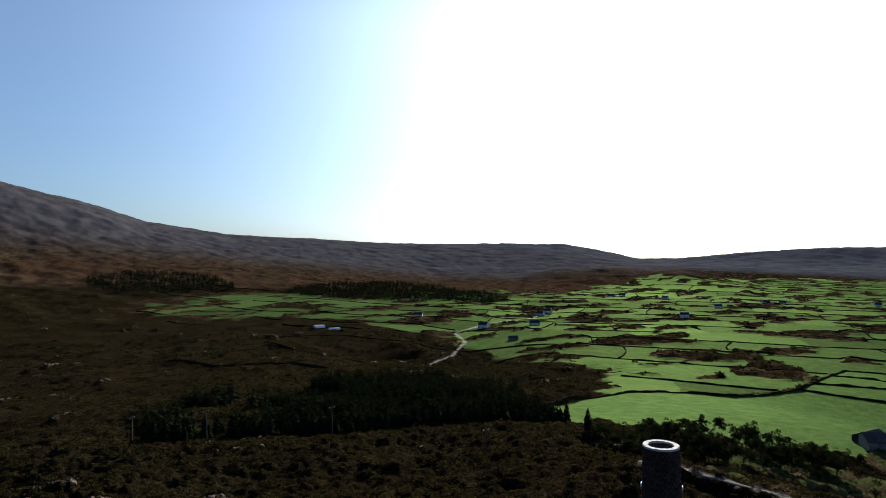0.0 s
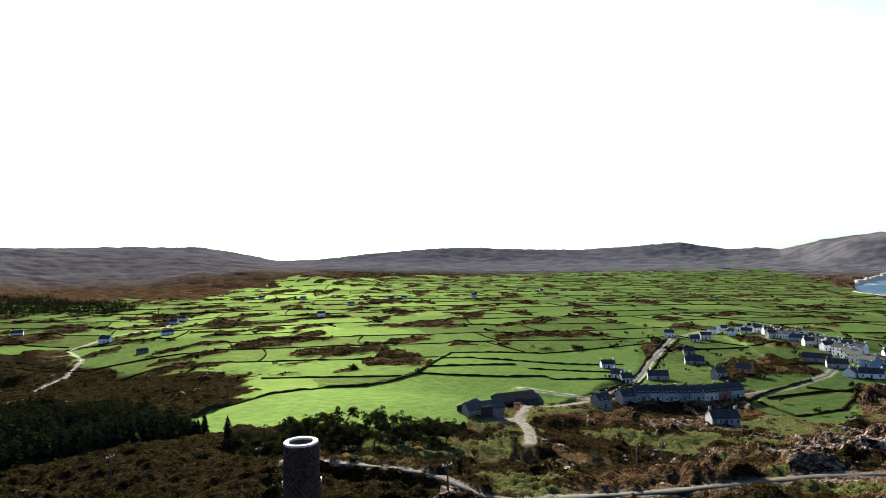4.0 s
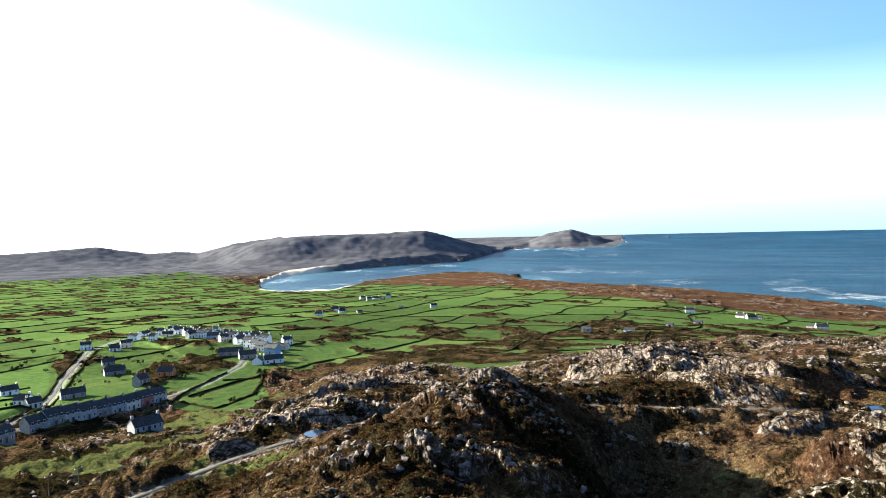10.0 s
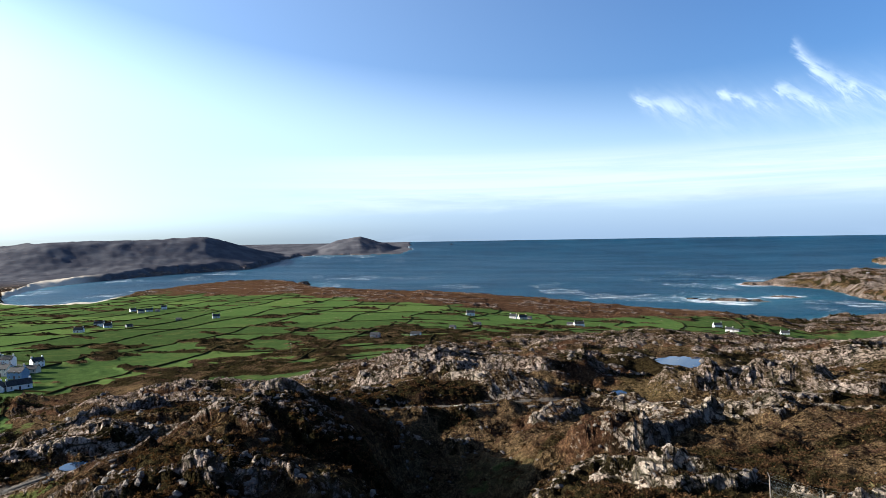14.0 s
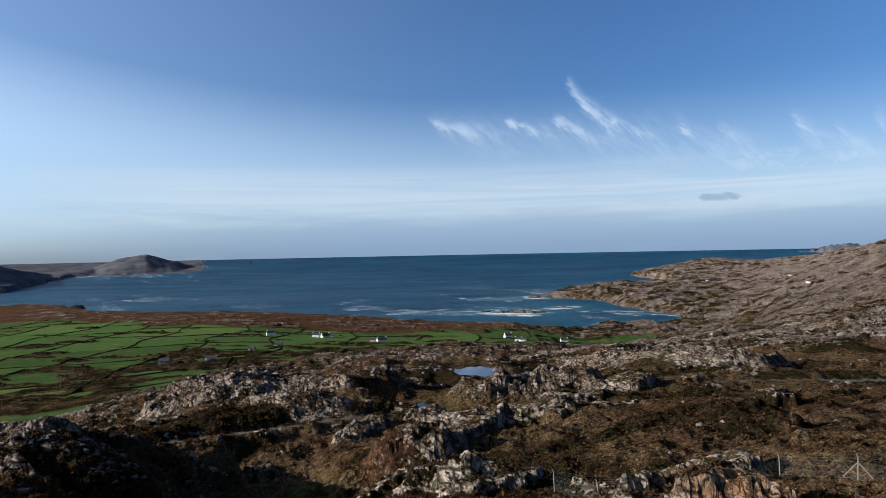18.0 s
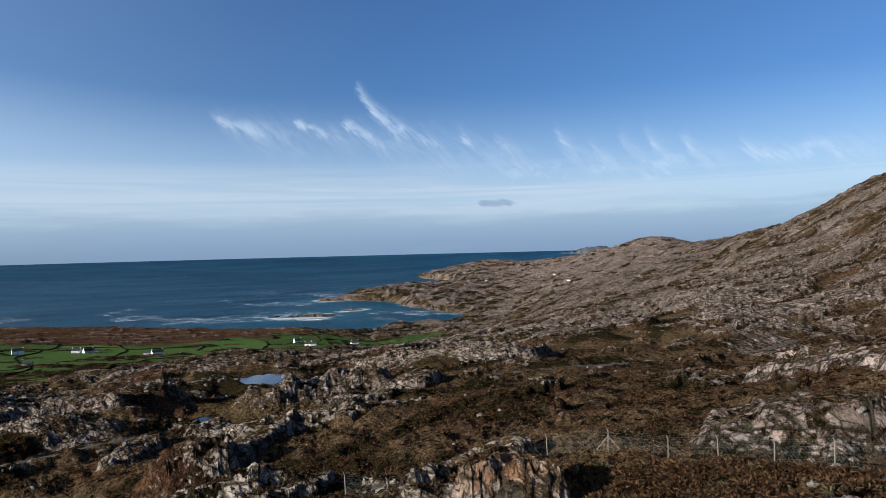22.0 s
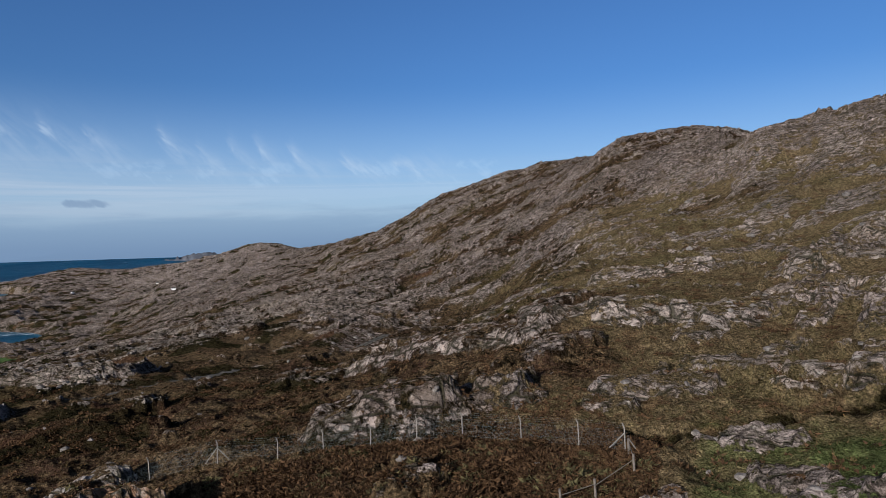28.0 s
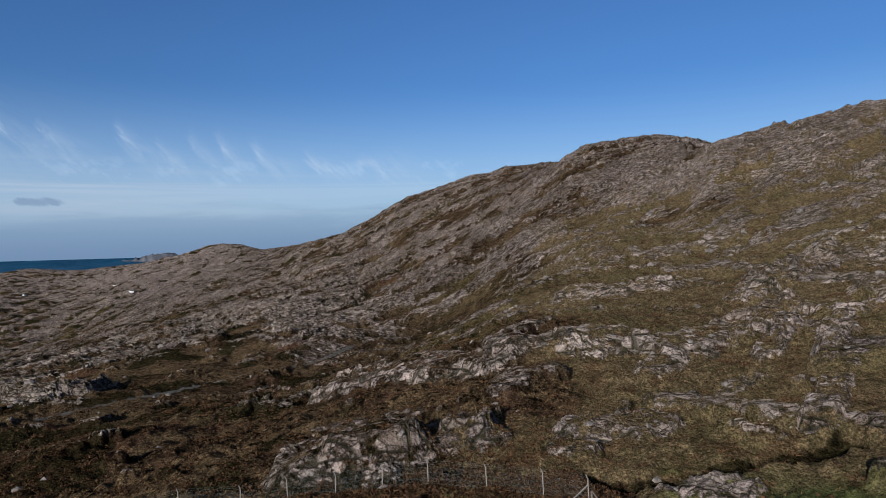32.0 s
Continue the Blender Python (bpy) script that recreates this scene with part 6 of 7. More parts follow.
# ---- poles ----
def pole(b, r, h, arms=True):
    ob = tagged(new("power_pole"), "dark wooden power pole with a cross-arm on the slope", "pole", "power poles")
    ob.matrix_basis = Matrix.Translation(stand(b, r, 0.5)) @ pose(0, 0, 0, 0, 0, 40 - b)
    bm = bmesh.new()
    rod(bm, (0, 0, 0), (0, 0, h), 0.14, 0.1, 8)
    part("mast", bm, POLE, ob)
    if arms:
        part("cross_arm", boxed(-0.8, -0.06, h - 0.5, 0.8, 0.06, h - 0.36), POLE, ob)
        for x in (-0.7, 0, 0.7):
            bm = bmesh.new()
            lathe(bm, [(0.03, h - 0.36), (0.07, h - 0.3), (0.04, h - 0.2), (0.06, h - 0.14)], 8, True)
            bmesh.ops.translate(bm, verts=bm.verts[:], vec=(x, 0, 0))
            part("insulator", bm, FILM, ob)


for pb, pr, ph in ((47.8, 132, 7.5), (49.8, 128, 7.0), (31.3, 80, 4.0), (-26, 170, 7.5), (-20.4, 165, 7.5), (-10, 150, 7.5), (3.6, 120, 5.0), (108, 560, 8), (112, 600, 8), (116, 640, 8), (119, 700, 8), (85, 470, 8)):
    pole(pb, pr, ph)


# ---- tarns ----
def tarn(b, r, level, w, d):
    bm = bmesh.new()
    ring = []
    for k in range(32):
        a = 6.28319 * k / 32
        ring.append(bm.verts.new((1.35 * w * math.cos(a), 1.35 * d * math.sin(a), 0)))
    bm.faces.new(ring)
    x, y = polar(b, r)
    ob = part("pond_water", bm, TARN, None, at=Matrix.Translation((x, y, level)) @ pose(0, 0, 0, 0, 0, -b))
    tagged(ob, "still blue tarn among rocks and heather", "pond", kind="structure")


for pb, pr, pz, pw, pd, reach in PONDS:
    tarn(pb, pr, pz, pw, pd)

# ---- lanes and tracks ----
GRAVEL = plain("grey_gravel", (0.038, 0.034, 0.028), (0.10, 0.089, 0.073), 0.5, 0.8, 0.03, 0.1)
WETLANE = plain("wet_concrete_lane", (0.05, 0.047, 0.042), (0.125, 0.118, 0.107), 0.6, 0.95, 0.02, 0.05)
TARMAC = plain("worn_tarmac", (0.034, 0.034, 0.036), (0.075, 0.074, 0.074), 0.6, 0.95, 0.02, 0.05)


def lane(name, line, width, mat, label):
    """A strip along the bends of a track, cambered and frayed at its edges."""
    p = np.array([polar(b, r) for b, r, z in line])
    seg = np.concatenate([[0], np.cumsum(np.hypot(*np.diff(p, axis=0).T))])
    t = np.arange(0, seg[-1], 1.2)
    soft = lambda v: np.convolve(np.pad(np.interp(t, seg, v), 4, mode="edge"), np.ones(9) / 9, "valid")
    x, y, z = soft(p[:, 0]), soft(p[:, 1]), soft(np.array([q[2] for q in line]))
    d = np.gradient(np.stack([x, y], 1), axis=0)
    nrm = np.stack([-d[:, 1], d[:, 0]], 1) / np.linalg.norm(d, axis=1)[:, None]
    fray = 1 + 0.5 * value(t / 2.7, t * 0 + 0.37, 27) + 0.3 * value(t / 9, t * 0 + 0.61, 28)
    verts = []
    for k, (off, up) in enumerate(((-0.5, -0.02), (-0.42, 0.06), (0.0, 0.09), (0.42, 0.06), (0.5, -0.02))):
        o = off * width * (fray if abs(off) > 0.3 else 1)
        q = np.stack([x, y], 1) + nrm * np.asarray(o).reshape(-1, 1)
        verts.append(np.column_stack([q, z + up]))
    n = len(t)
    i = np.arange(n - 1)
    faces = np.concatenate([np.stack([i + k * n, i + (k + 1) * n, i + 1 + (k + 1) * n, i + 1 + k * n], 1) for k in range(4)])
    tagged(joined(name, np.concatenate(verts), faces, mat, True), label, "road", kind="structure")


for name, w, line in TRACKS:
    if name in ("mine_track", "north_track"):
        lane("track", line, w * 0.6, GRAVEL, "narrow gravel track across the heather")
    elif name == "stony_path":
        lane("path", line, 1.1, WETLANE, "pale stony path below the chimney")
    elif name.startswith("farm"):
        lane("lane", line, w * 0.85, WETLANE, "wet concrete farm lane beside the barns")
    else:
        lane("road", line, w * 0.46, TARMAC, "narrow country road between banks")

# ---- field walls ----
def wall_strip(line, w, h, rng, z=None):
    """A ragged bank or wall along plan points, draped on the ground."""
    pts = np.array(line)
    z = heights(pts) if z is None else z
    d = np.gradient(pts, axis=0)
    nrm = np.stack([-d[:, 1], d[:, 0]], 1) / (np.linalg.norm(d, axis=1)[:, None] + 1e-9)
    n = len(pts)
    ww, hh = w * rng.uniform(0.7, 1.3, n)[:, None], h * rng.uniform(0.55, 1.45, n)
    a, b = pts - nrm * ww * 0.6, pts + nrm * ww * 0.6
    c, e = pts + nrm * ww * 0.32, pts - nrm * ww * 0.32
    v = np.concatenate([np.column_stack([a, z - 0.5]), np.column_stack([e, z + hh]), np.column_stack([c, z + hh * rng.uniform(0.8, 1.1, n)]), np.column_stack([b, z - 0.5])])
    i = np.arange(n - 1)
    f = np.concatenate([np.stack([i + k * n, i + 1 + k * n, i + 1 + (k + 1) * n, i + (k + 1) * n], 1) for k in range(3)])
    return v, f


def field_walls():
    rng = np.random.RandomState(3)
    runs = []
    for j in range(-60, 70):
        w, off = (float(v) for v in row_of(j))
        runs.append((np.arange(-3600, 3600, 9.0), j * FIELD_H, True))
        if abs(j * FIELD_H) > 3400:
            continue
        for i in range(int((-3400 + off) / w), int((3400 + off) / w)):
            if lattice(np.array(i), np.array(j), 55) > 0.2:
                runs.append((i * w - off, np.linspace(j * FIELD_H, (j + 1) * FIELD_H, 8), False))
    V, F, base, singles = [], [], 0, 0
    us = [np.full(np.size(b), a) if not along else a for a, b, along in runs]
    vs = [np.full(np.size(a), b) if along else b for a, b, along in runs]
    mark = np.repeat(np.arange(len(runs)), [len(u) for u in us])
    X, Y = field_to_plan(np.concatenate(us), np.concatenate(vs))
    keep = (np.hypot(X, Y) < 3300) & (np.hypot(X, Y) > 300) & (X > -700) & (X + 0.4 * np.abs(Y) > -300)
    X, Y, mark = X[keep], Y[keep], mark[keep]
    Z, LAY = landscape(X, Y)
    ends = np.searchsorted(mark, np.arange(len(runs) + 1))
    for k0, k1 in zip(ends, ends[1:]):
        if k1 - k0 < 3:
            continue
        x, y, zs = X[k0:k1], Y[k0:k1], Z[k0:k1]
        lay = {k: q[k0:k1] for k, q in LAY.items()}
        fine = (lay["field"] + 0.8 * lay["scrub"] * (lay["shore"] > 60) * (lay["range"] > 380) * (lay["range"] < 1300) * (lay["bearing"] > -24) * (lay["bearing"] < 136) > 0.35) & (lay["meadow"] < 0.3) & (lay["track"] < 0.2) & (lay["shore"] > 20)
        fine &= (value(x / 140, y / 140, 212) > -0.22) | (lay["bearing"] > 66)
        cuts = np.where(np.diff(np.concatenate([[0], fine.astype(int), [0]])))[0]
        for s, e in zip(cuts[::2], cuts[1::2]):
            if e - s < 4:
                continue
            r = np.hypot(x[s:e], y[s:e]).mean()
            vv, ff = wall_strip(np.stack([x[s:e], y[s:e]], 1), 0.85 + r / 2000, 0.66 + r / 5200, rng, zs[s:e])
            if r < 560 and singles < 120:
                singles += 1
                tagged(joined("field_wall", vv, ff, HEDGE), "old stone field wall overgrown with dark brambles", "wall", "field walls")
                continue
            V.append(vv)
            F.append(ff + base)
            base += len(vv)
    ob = joined("field_walls", np.concatenate(V), np.concatenate(F), HEDGE)
    tagged(ob, "overgrown stone walls between the distant fields", "walls", kind="stuff")
    # hedges round the big meadow and along the road
    lines = (((7, 190), (9, 212), (12, 243), (16.1, 276), (20, 290), (23.9, 300), (28.9, 350), (36, 347), (42, 352), (46.8, 362)), ((28.9, 350), (30.5, 400), (31.9, 453), (36, 462), (40, 472), (45, 520), (49.3, 560)), ((29.5, 374), (34, 380), (38, 386), (46.5, 402)), ((31, 418), (36, 420), (41, 424), (47, 440)),
             ((45, 322), (47.2, 372), (48.0, 410), (48.6, 460), (50.3, 590)), ((44.8, 330), (48.2, 362), (49.0, 410), (49.7, 460), (51.3, 590)), ((54, 300), (57.5, 345), (61, 400)), ((57, 330), (60, 300), (63, 320), (64, 370), (60.5, 372)))
    for line in lines:
        p = np.array([polar(b, r) for b, r in line])
        seg = np.concatenate([[0], np.cumsum(np.hypot(*np.diff(p, axis=0).T))])
        t = np.arange(0, seg[-1], 3.0)
        q = np.stack([np.interp(t, seg, p[:, 0]), np.interp(t, seg, p[:, 1])], 1)
        q += 1.2 * np.stack([value(q[:, 0] / 20, q[:, 1] / 20, 8), value(q[:, 0] / 20, q[:, 1] / 20, 9)], 1)
        vv, ff = wall_strip(q, 1.15, 0.8, rng)
        tagged(joined("field_wall", vv, ff, HEDGE), "long overgrown bank dividing the green meadows", "wall", "field walls")


field_walls()


# ---- trees, bushes, heather ----
def conifer_mesh(seed, h, tiers=11, per=9):
    rng = np.random.RandomState(seed)
    vs, fs, base = [], [], 0
    for t in range(tiers):
        f = t / (tiers - 1)
        z, reach = h * (0.14 + 0.82 * f), h * (0.27 if tiers > 8 else 0.32) * (1 - f) ** 0.62 + 0.3
        for k in range(per):
            a = rng.uniform(0, 6.283)
            l = reach * rng.uniform(0.6, 1.2)
            d, s = np.array([math.cos(a), math.sin(a), 0]), np.array([-math.sin(a), math.cos(a), 0])
            w, up = l * 0.42, np.array([0, 0, 1.0])
            o = up * (z + rng.uniform(-0.3, 0.3))
            vs += [o + up * h * 0.05, o + d * l * 0.6 + s * w - up * l * 0.12, o + d * l - up * l * 0.3, o + d * l * 0.6 - s * w - up * l * 0.12, o + d * l * 0.5 - up * h * 0.055]
            fs += [(base, base + 1, base + 2), (base, base + 2, base + 3), (base + 1, base + 4, base + 2), (base + 4, base + 3, base + 2)]
            base += 5
    return np.array(vs), np.array(fs)


def mesh_of(name, v, f, mat):
    me = bpy.data.meshes.new(name)
    me.from_pydata([tuple(p) for p in v], [], [tuple(int(i) for i in q) for q in f])
    me.materials.append(mat)
    return me


def woods():
    rng = np.random.RandomState(8)
    crowns, trunks = [], []
    for k in range(5):
        h = 6.0 + 0.8 * k
        crowns.append(conifer_mesh(k, h))
        bm = bmesh.new()
        rod(bm, (0, 0, -0.5), (0.1, 0.05, h * 0.9), 0.02 * h, 0.03, 6)
        me = bpy.data.meshes.new("trunk")
        bm.to_mesh(me)
        bm.free()
        me.materials.append(BARK)
        trunks.append(me)
    meshes = [mesh_of("crown", v, f, NEEDLE) for v, f in crowns]
    n = 7600
    b, r = rng.uniform(-25, 17, n), np.sqrt(rng.uniform(118 ** 2, 310 ** 2, n))
    x, y = polar(b, r)
    far = np.interp(b, (-25, -18, -10, 0, 5, 9, 14, 17), (235, 255, 285, 300, 270, 190, 150, 140))
    near = np.interp(b, (-25, -15, 0, 8, 13, 17), (165, 170, 168, 142, 150, 150))
    keep = (r > near) & (r < far) & (fbm(x / 45, y / 45, 3, 66) > -0.16)
    x, y, r, b = x[keep], y[keep], r[keep], b[keep]
    z = landscape(x, y)[0]
    order = np.argsort(r)
    for i in order[:230]:
        k = int(rng.randint(0, 5))
        ob = tagged(new("conifer_tree"), "dark green conifer in the plantation below the hill", "tree", "plantation conifers")
        s = float(rng.uniform(0.4, 0.8))
        ob.matrix_basis = Matrix.LocRotScale((float(x[i]), float(y[i]), float(z[i])), Euler((0, 0, float(rng.uniform(0, 6.28)))), (s, s, s))
        shared("trunk", trunks[k], ob)
        shared("crown", meshes[k], ob)
    idx = order[230:]
    light = [conifer_mesh(40 + k, 6.0 + 0.8 * k, 6, 5) for k in range(5)]
    ob = scatter("conifer_plantation", light, np.stack([x[idx], y[idx], z[idx]], 1), rng.uniform(0.45, 0.8, len(idx)), NEEDLE, 4)
    tagged(ob, "dense dark conifer plantation in the valley", "woodland", kind="stuff")
    # dark woods on the southern hill
    n = 15000
    b = np.concatenate([rng.uniform(-29, -18, n // 3), rng.uniform(-14, 6, n - n // 3)])
    r = np.sqrt(rng.uniform(1000 ** 2, 2000 ** 2, n))
    x, y = polar(b, r)
    edge = 60 * fbm(x / 160, y / 160, 3, 67)
    west = (b < -16) & (r + edge > np.interp(b, (-29, -27, -22, -18), (1300, 1210, 1190, 1260))) & (r + edge < np.interp(b, (-29, -26, -21, -18), (1400, 1540, 1530, 1330)))
    east = (b > -16) & (r + edge > np.interp(b, (-14, -11, -5, 0, 4, 6), (1200, 1090, 1090, 1130, 1100, 1150))) & (r + edge < np.interp(b, (-14, -10, -6, -2, 2, 6), (1230, 1440, 1560, 1500, 1400, 1200)))
    keep = west | east
    x, y = x[keep], y[keep]
    z = landscape(x, y)[0]
    small = [conifer_mesh(20 + k, 9.0, 5, 5) for k in range(3)]
    ob = scatter("hill_plantation", small, np.stack([x, y, z - 1.5], 1), rng.uniform(0.8, 1.3, len(x)), NEEDLE, 5)
    tagged(ob, "dark forestry blocks on the far brown hillside", "woodland", kind="stuff")


woods()


def broadleaf(seed):
    """Trunk, limbs and a crown of small leaf clumps."""
    rng = np.random.RandomState(seed)
    bm = bmesh.new()
    rod(bm, (0, 0, -0.4), (0.15, 0.1, 2.0), 0.16, 0.11, 6)
    tips = []
    for k in range(7):
        a, l = rng.uniform(0, 6.28), rng.uniform(1.3, 2.4)
        tip = (l * math.cos(a), l * math.sin(a), rng.uniform(2.4, 4.4))
        rod(bm, (0.15, 0.1, rng.uniform(1.0, 2.0)), tip, 0.07, 0.02, 5)
        tips.append(tip)
    trunk = bpy.data.meshes.new("trunk")
    bm.to_mesh(trunk)
    bm.free()
    trunk.materials.append(BARK)
    vs, fs, base = [], [], 0
    for tip in tips:
        for k in range(9):
            v, f = twiggy(rng, 30, 0.9)
            vs.append(v * rng.uniform(0.7, 1.3) + np.array(tip) + rng.normal(0, 0.5, 3))
            fs.append(f + base)
            base += len(v)
    return trunk, mesh_of("crown", np.concatenate(vs), np.concatenate(fs), NEEDLE)


def bushes():
    rng = np.random.RandomState(21)
    kinds = [broadleaf(k) for k in range(3)]
    spots = [(rng.uniform(13, 33), 0) for _ in range(70)]
    for b, _ in spots:
        r = np.interp(b, (13, 18, 26, 33), (140, 150, 158, 172)) + rng.uniform(-14, 12)
        p = stand(b, r, 0.3)
        ob = tagged(new("windblown_tree"), "dark windblown tree at the edge of the green meadow", "tree", "trees below the chimney")
        s = rng.uniform(0.55, 1.05)
        ob.matrix_basis = Matrix.LocRotScale(p, Euler((0, 0, rng.uniform(0, 6.28))), (s, s, s * rng.uniform(0.8, 1.2)))
        trunk, crown = kinds[rng.randint(0, 3)]
        shared("trunk", trunk, ob)
        shared("crown", crown, ob)
    for b, r in [(rng.uniform(44, 66), rng.uniform(300, 640)) for _ in range(60)]:
        p = stand(b, r, 0.3)
        ob = tagged(new("garden_tree"), "dark leafy tree between the village gardens", "tree", "village trees")
        s = rng.uniform(0.45, 0.85)
        ob.matrix_basis = Matrix.LocRotScale(p, Euler((0, 0, rng.uniform(0, 6.28))), (s, s, s))
        trunk, crown = kinds[rng.randint(0, 3)]
        shared("trunk", trunk, ob)
        shared("crown", crown, ob)


bushes()


def undergrowth():
    rng = np.random.RandomState(31)

    def sow(n, b0, b1, r0, r1, want, lowest):
        b, r = rng.uniform(b0, b1, n), np.exp(rng.uniform(math.log(r0), math.log(r1), n))
        x, y = polar(b, r)
        z, lay = landscape(x, y)
        w = want(lay)
        keep = (rng.uniform(0, 1, n) < w) & (lay["shore"] > 15) & (lay["track"] < 0.2) & (lay["scrub"] < 1.1)
        return np.stack([x, y, z - lowest], 1)[keep], r[keep], b[keep]

    lumps = [lump(rng, 3, 0.45, 0.35) for _ in range(6)]
    sprigs = [twiggy(rng, 34) for _ in range(8)]
    p, r, b = sow(24000, -38, 68, 40, 620, lambda l: (1 - l["field"]) * (1 - l["rock"]) * (0.16 + 0.62 * l["scrub"]) * (1 - l["meadow"]), 0.3)
    ob = scatter("gorse_scrub", sprigs, p, np.clip(0.75 + 0.0062 * r, 0.9, 3.4) * rng.uniform(0.55, 1.3, len(p)), GORSE, 6, (0.5, 0.95))
    tagged(ob, "dark gorse and heather bushes over the moor", "scrub", kind="stuff")
    p, r, b = sow(24000, -4, 138, 260, 1500, lambda l: 0.85 * l["scrub"] * (l["field"] < 0.4), 0.4)
    ob = scatter("field_scrub", lumps, p, np.clip(0.0032 * r, 1.0, 3.2) * rng.uniform(0.5, 1.2, len(p)), GORSE, 7, (0.4, 0.8))
    tagged(ob, "dark scrub patches between the green fields", "scrub", kind="stuff")
    tufts = [spray(rng, 9, 0.34, 0.5) for _ in range(6)]
    cushions = [twiggy(rng, 11, 0.55) for _ in range(8)]
    p, r, b = sow(42000, 55, 210, 38, 190, lambda l: (1 - l["rock"]) * 0.8 * (1 - 0.6 * ramp(l["bearing"], 175, 190)), 0.05)
    pick = fbm(p[:, 0] / 12, p[:, 1] / 12, 3, 12) + 0.3 * ramp(b, 176, 195) + 0.14 * ramp(b, 92, 84) + 0.16 * ramp(b, 96, 104) * ramp(b, 168, 148) > 0.05
    ob = scatter("heather_tufts", cushions, p[~pick], 0.85 * rng.uniform(0.5, 1.2, (~pick).sum()), HEATH, 9)
    tagged(ob, "brown heather tufts over the rocky moor", "heather", kind="stuff")
    ob = scatter("grass_tufts", tufts, p[pick], 0.65 * rng.uniform(0.4, 1.1, pick.sum()), GRASSY, 10)
    tagged(ob, "straw-coloured grass tufts on the hillside", "grass", kind="stuff")
    p, r, b = sow(9000, 56, 106, 40, 170, lambda l: (1 - l["rock"]) * (0.1 + 0.5 * l["scrub"]), 0.2)
    ob = scatter("heather_bushes", sprigs, p, np.clip(0.6 + 0.006 * r, 0.8, 1.5) * rng.uniform(0.5, 1.2, len(p)), HEATH, 12, (0.5, 0.9))
    tagged(ob, "dark heather and gorse bushes on the knoll", "scrub", kind="stuff")
    p, r, b = sow(16000, 60, 200, 40, 230, lambda l: (1 - l["rock"]) * (0.2 + 0.6 * l["scrub"]), 0.12)
    ob = scatter("heather_hummocks", sprigs, p, np.clip(0.6 + 0.006 * r, 0.8, 1.8) * rng.uniform(0.5, 1.3, len(p)), HEATH, 11, (0.4, 0.8))
    tagged(ob, "low rounded heather hummocks on the slope", "heather", kind="stuff")
    p, r, b = sow(9000, 128, 186, 39, 58, lambda l: (1 - l["rock"]) * (0.75 * (l["range"] < 56 - 0.06 * (l["bearing"] - 130)) + 0.1), 0.12)
    half = rng.uniform(0, 1, len(p)) < 0.3 * ramp(fbm(p[:, 0] / 6, p[:, 1] / 6, 2, 241), -0.2, 0.3)
    ob = scatter("bell_heather", sprigs, p[~half], rng.uniform(0.6, 1.3, (~half).sum()), HEATH, 15, (0.45, 0.8))
    tagged(ob, "thick brown heather below the wire fence", "heather", kind="stuff")
    ob = scatter("bilberry_bushes", sprigs, p[half], rng.uniform(0.6, 1.3, half.sum()), BILBERRY, 16, (0.45, 0.8))
    tagged(ob, "olive-green low bushes in the heather", "scrub", kind="stuff")


undergrowth()


# ---- boulders ----
def boulder_shape(seed):
    bm = bmesh.new()
    bmesh.ops.create_icosphere(bm, subdivisions=2, radius=0.5)
    rng = random.Random(seed)
    cuts = [Vector((rng.uniform(-1, 1), rng.uniform(-1, 1), rng.uniform(-0.4, 1))).normalized() for _ in range(9)]
    for v in bm.verts:
        for c in cuts:
            over = v.co.dot(c) - 0.33
            if over > 0:
                v.co -= c * over * 0.92
        v.co += Vector((rng.uniform(-1, 1), rng.uniform(-1, 1), rng.uniform(-1, 1))) * 0.02
        v.co.x *= 1.5
        v.co.z *= 0.75
    me = bpy.data.meshes.new("boulder")
    bm.to_mesh(me)
    bm.free()
    me.materials.append(STONE)
    return me


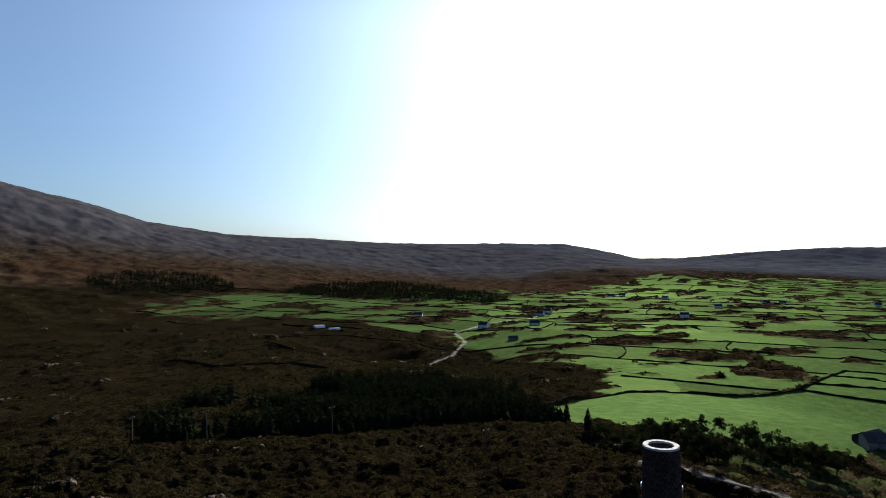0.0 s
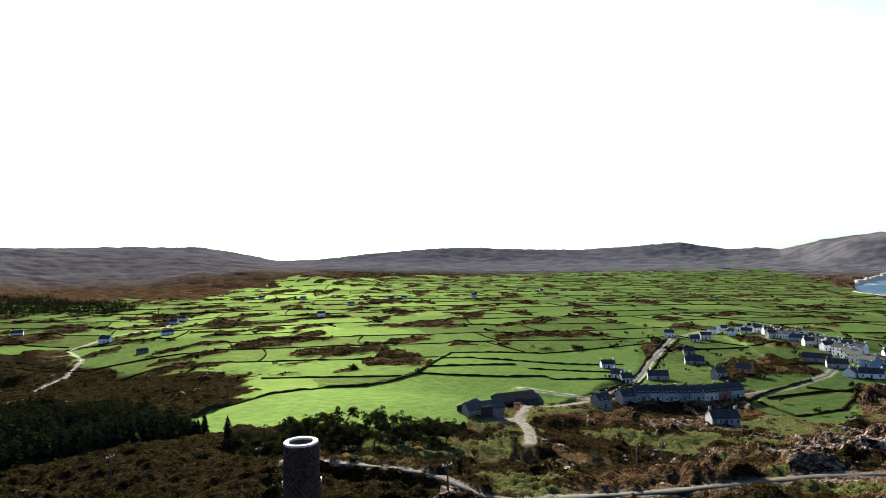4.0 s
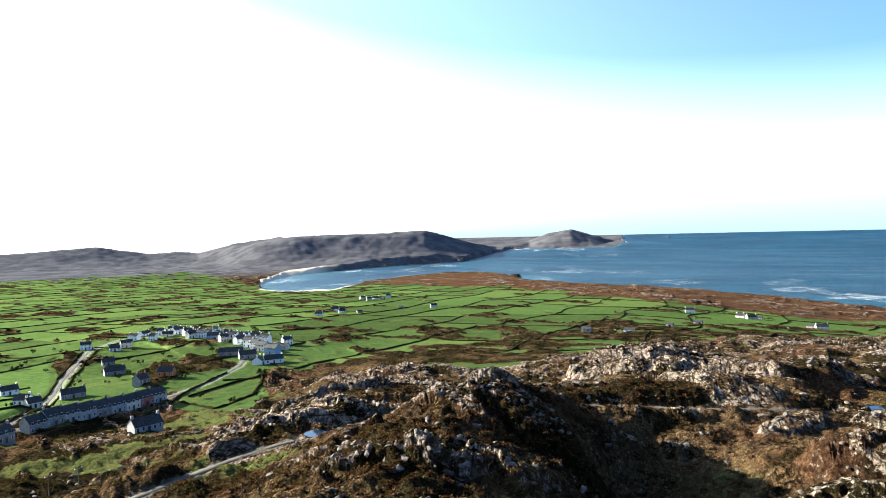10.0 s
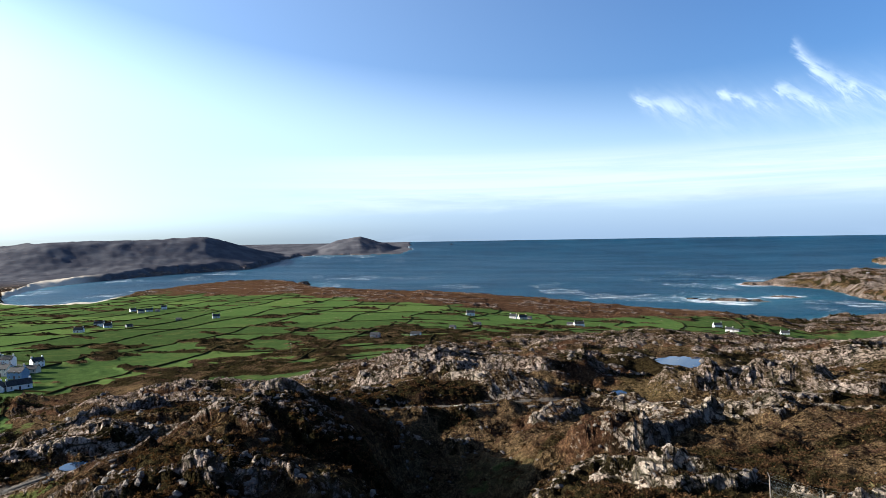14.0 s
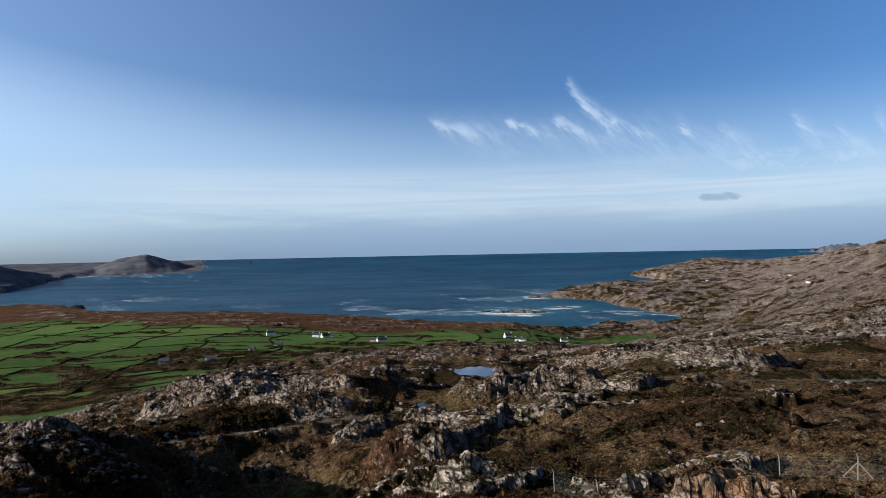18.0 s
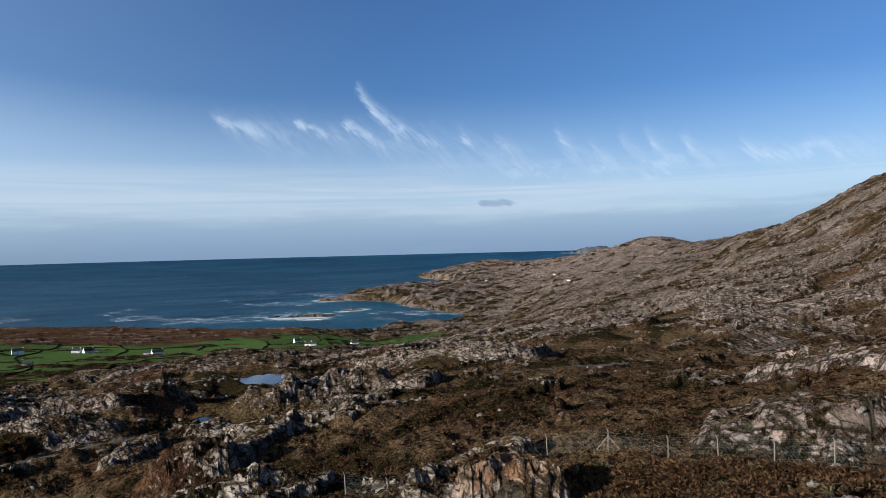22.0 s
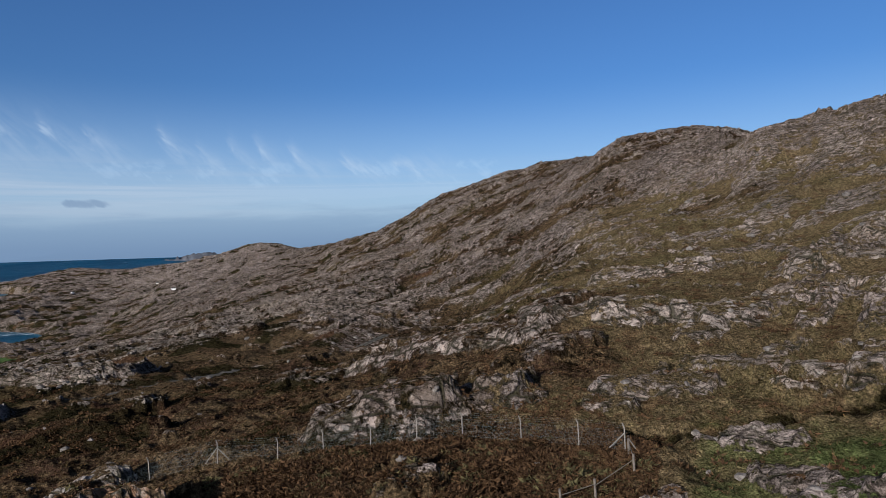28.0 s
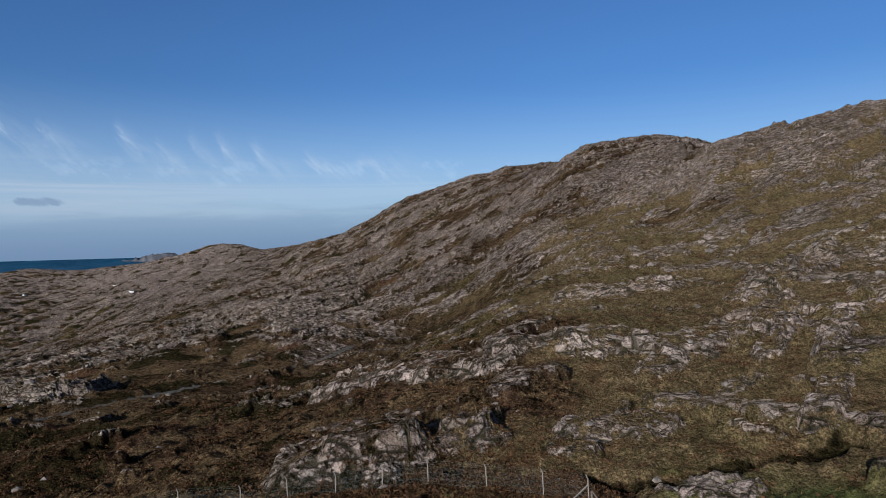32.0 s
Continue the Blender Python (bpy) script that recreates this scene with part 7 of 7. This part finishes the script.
def boulders():
    shapes = [boulder_shape(k) for k in range(7)]
    rng = np.random.RandomState(77)
    n = 9000
    b, r = rng.uniform(50, 210, n), np.exp(rng.uniform(math.log(40), math.log(330), n))
    x, y = polar(b, r)
    z, lay = landscape(x, y)
    keep = np.where((rng.uniform(0, 1, n) < 0.03 + 0.4 * ramp(lay["rock"], 0.02, 0.5) * (1 - ramp(lay["rock"], 0.6, 1.0))) & (lay["track"] < 0.1) & (lay["field"] < 0.5))[0]
    keep = keep[rng.uniform(0, 1, len(keep)) < 0.45 + 0.55 * (b[keep] < 150)]
    keep = keep[np.argsort(r[keep])]
    for i in keep[:200]:
        ob = tagged(new("boulder", shapes[rng.randint(0, 7)]), "pale grey weathered boulder lying in the heather", "boulder", "boulders on the moor")
        s = float(rng.uniform(0.3, 1.0))
        ob.matrix_basis = Matrix.LocRotScale((float(x[i]), float(y[i]), float(z[i]) - 0.12), Euler((rng.uniform(-0.3, 0.3), rng.uniform(-0.3, 0.3), rng.uniform(0, 6.28))), (s, s, s))
    ids = keep[200:1700]
    low = [(ICO_V * np.array([0.75, 0.5, 0.4]) * (1 + rng.uniform(-0.3, 0.3, (12, 1))), ICO_F) for _ in range(6)]
    ob = scatter("loose_stones", low, np.stack([x[ids], y[ids], z[ids]], 1), np.clip(0.008 * r[ids], 0.5, 2.0) * rng.uniform(0.4, 1.2, len(ids)), STONE, 13)
    tagged(ob, "loose grey stones scattered over the moor", "stones", kind="stuff")
    n = 2600
    slabs = [(ICO_V * np.array([0.95, 0.42, 0.34]) * (1 + rng.uniform(-0.42, 0.42, (12, 3))), ICO_F) for _ in range(8)]
    b, r = rng.uniform(46, 108, n), np.exp(rng.uniform(math.log(48), math.log(260), n))
    x, y = polar(b, r)
    z, lay = landscape(x, y)
    keep = (fbm(x / 22, y / 9, 4, 231) > 0.08) & (lay["track"] < 0.1) & (lay["field"] < 0.3) & (lay["lush"] < 0.3)
    p = np.stack([x, y, z - 0.08], 1)[keep]
    ob = scatter("knoll_stones", slabs, p, (0.25 + 0.004 * r[keep]) * rng.uniform(0.35, 1.5, len(p)) ** 1.3, STONE, 14, (0.6, 1.5))
    tagged(ob, "broken grey rock standing out of the heather", "stones", kind="stuff")


boulders()
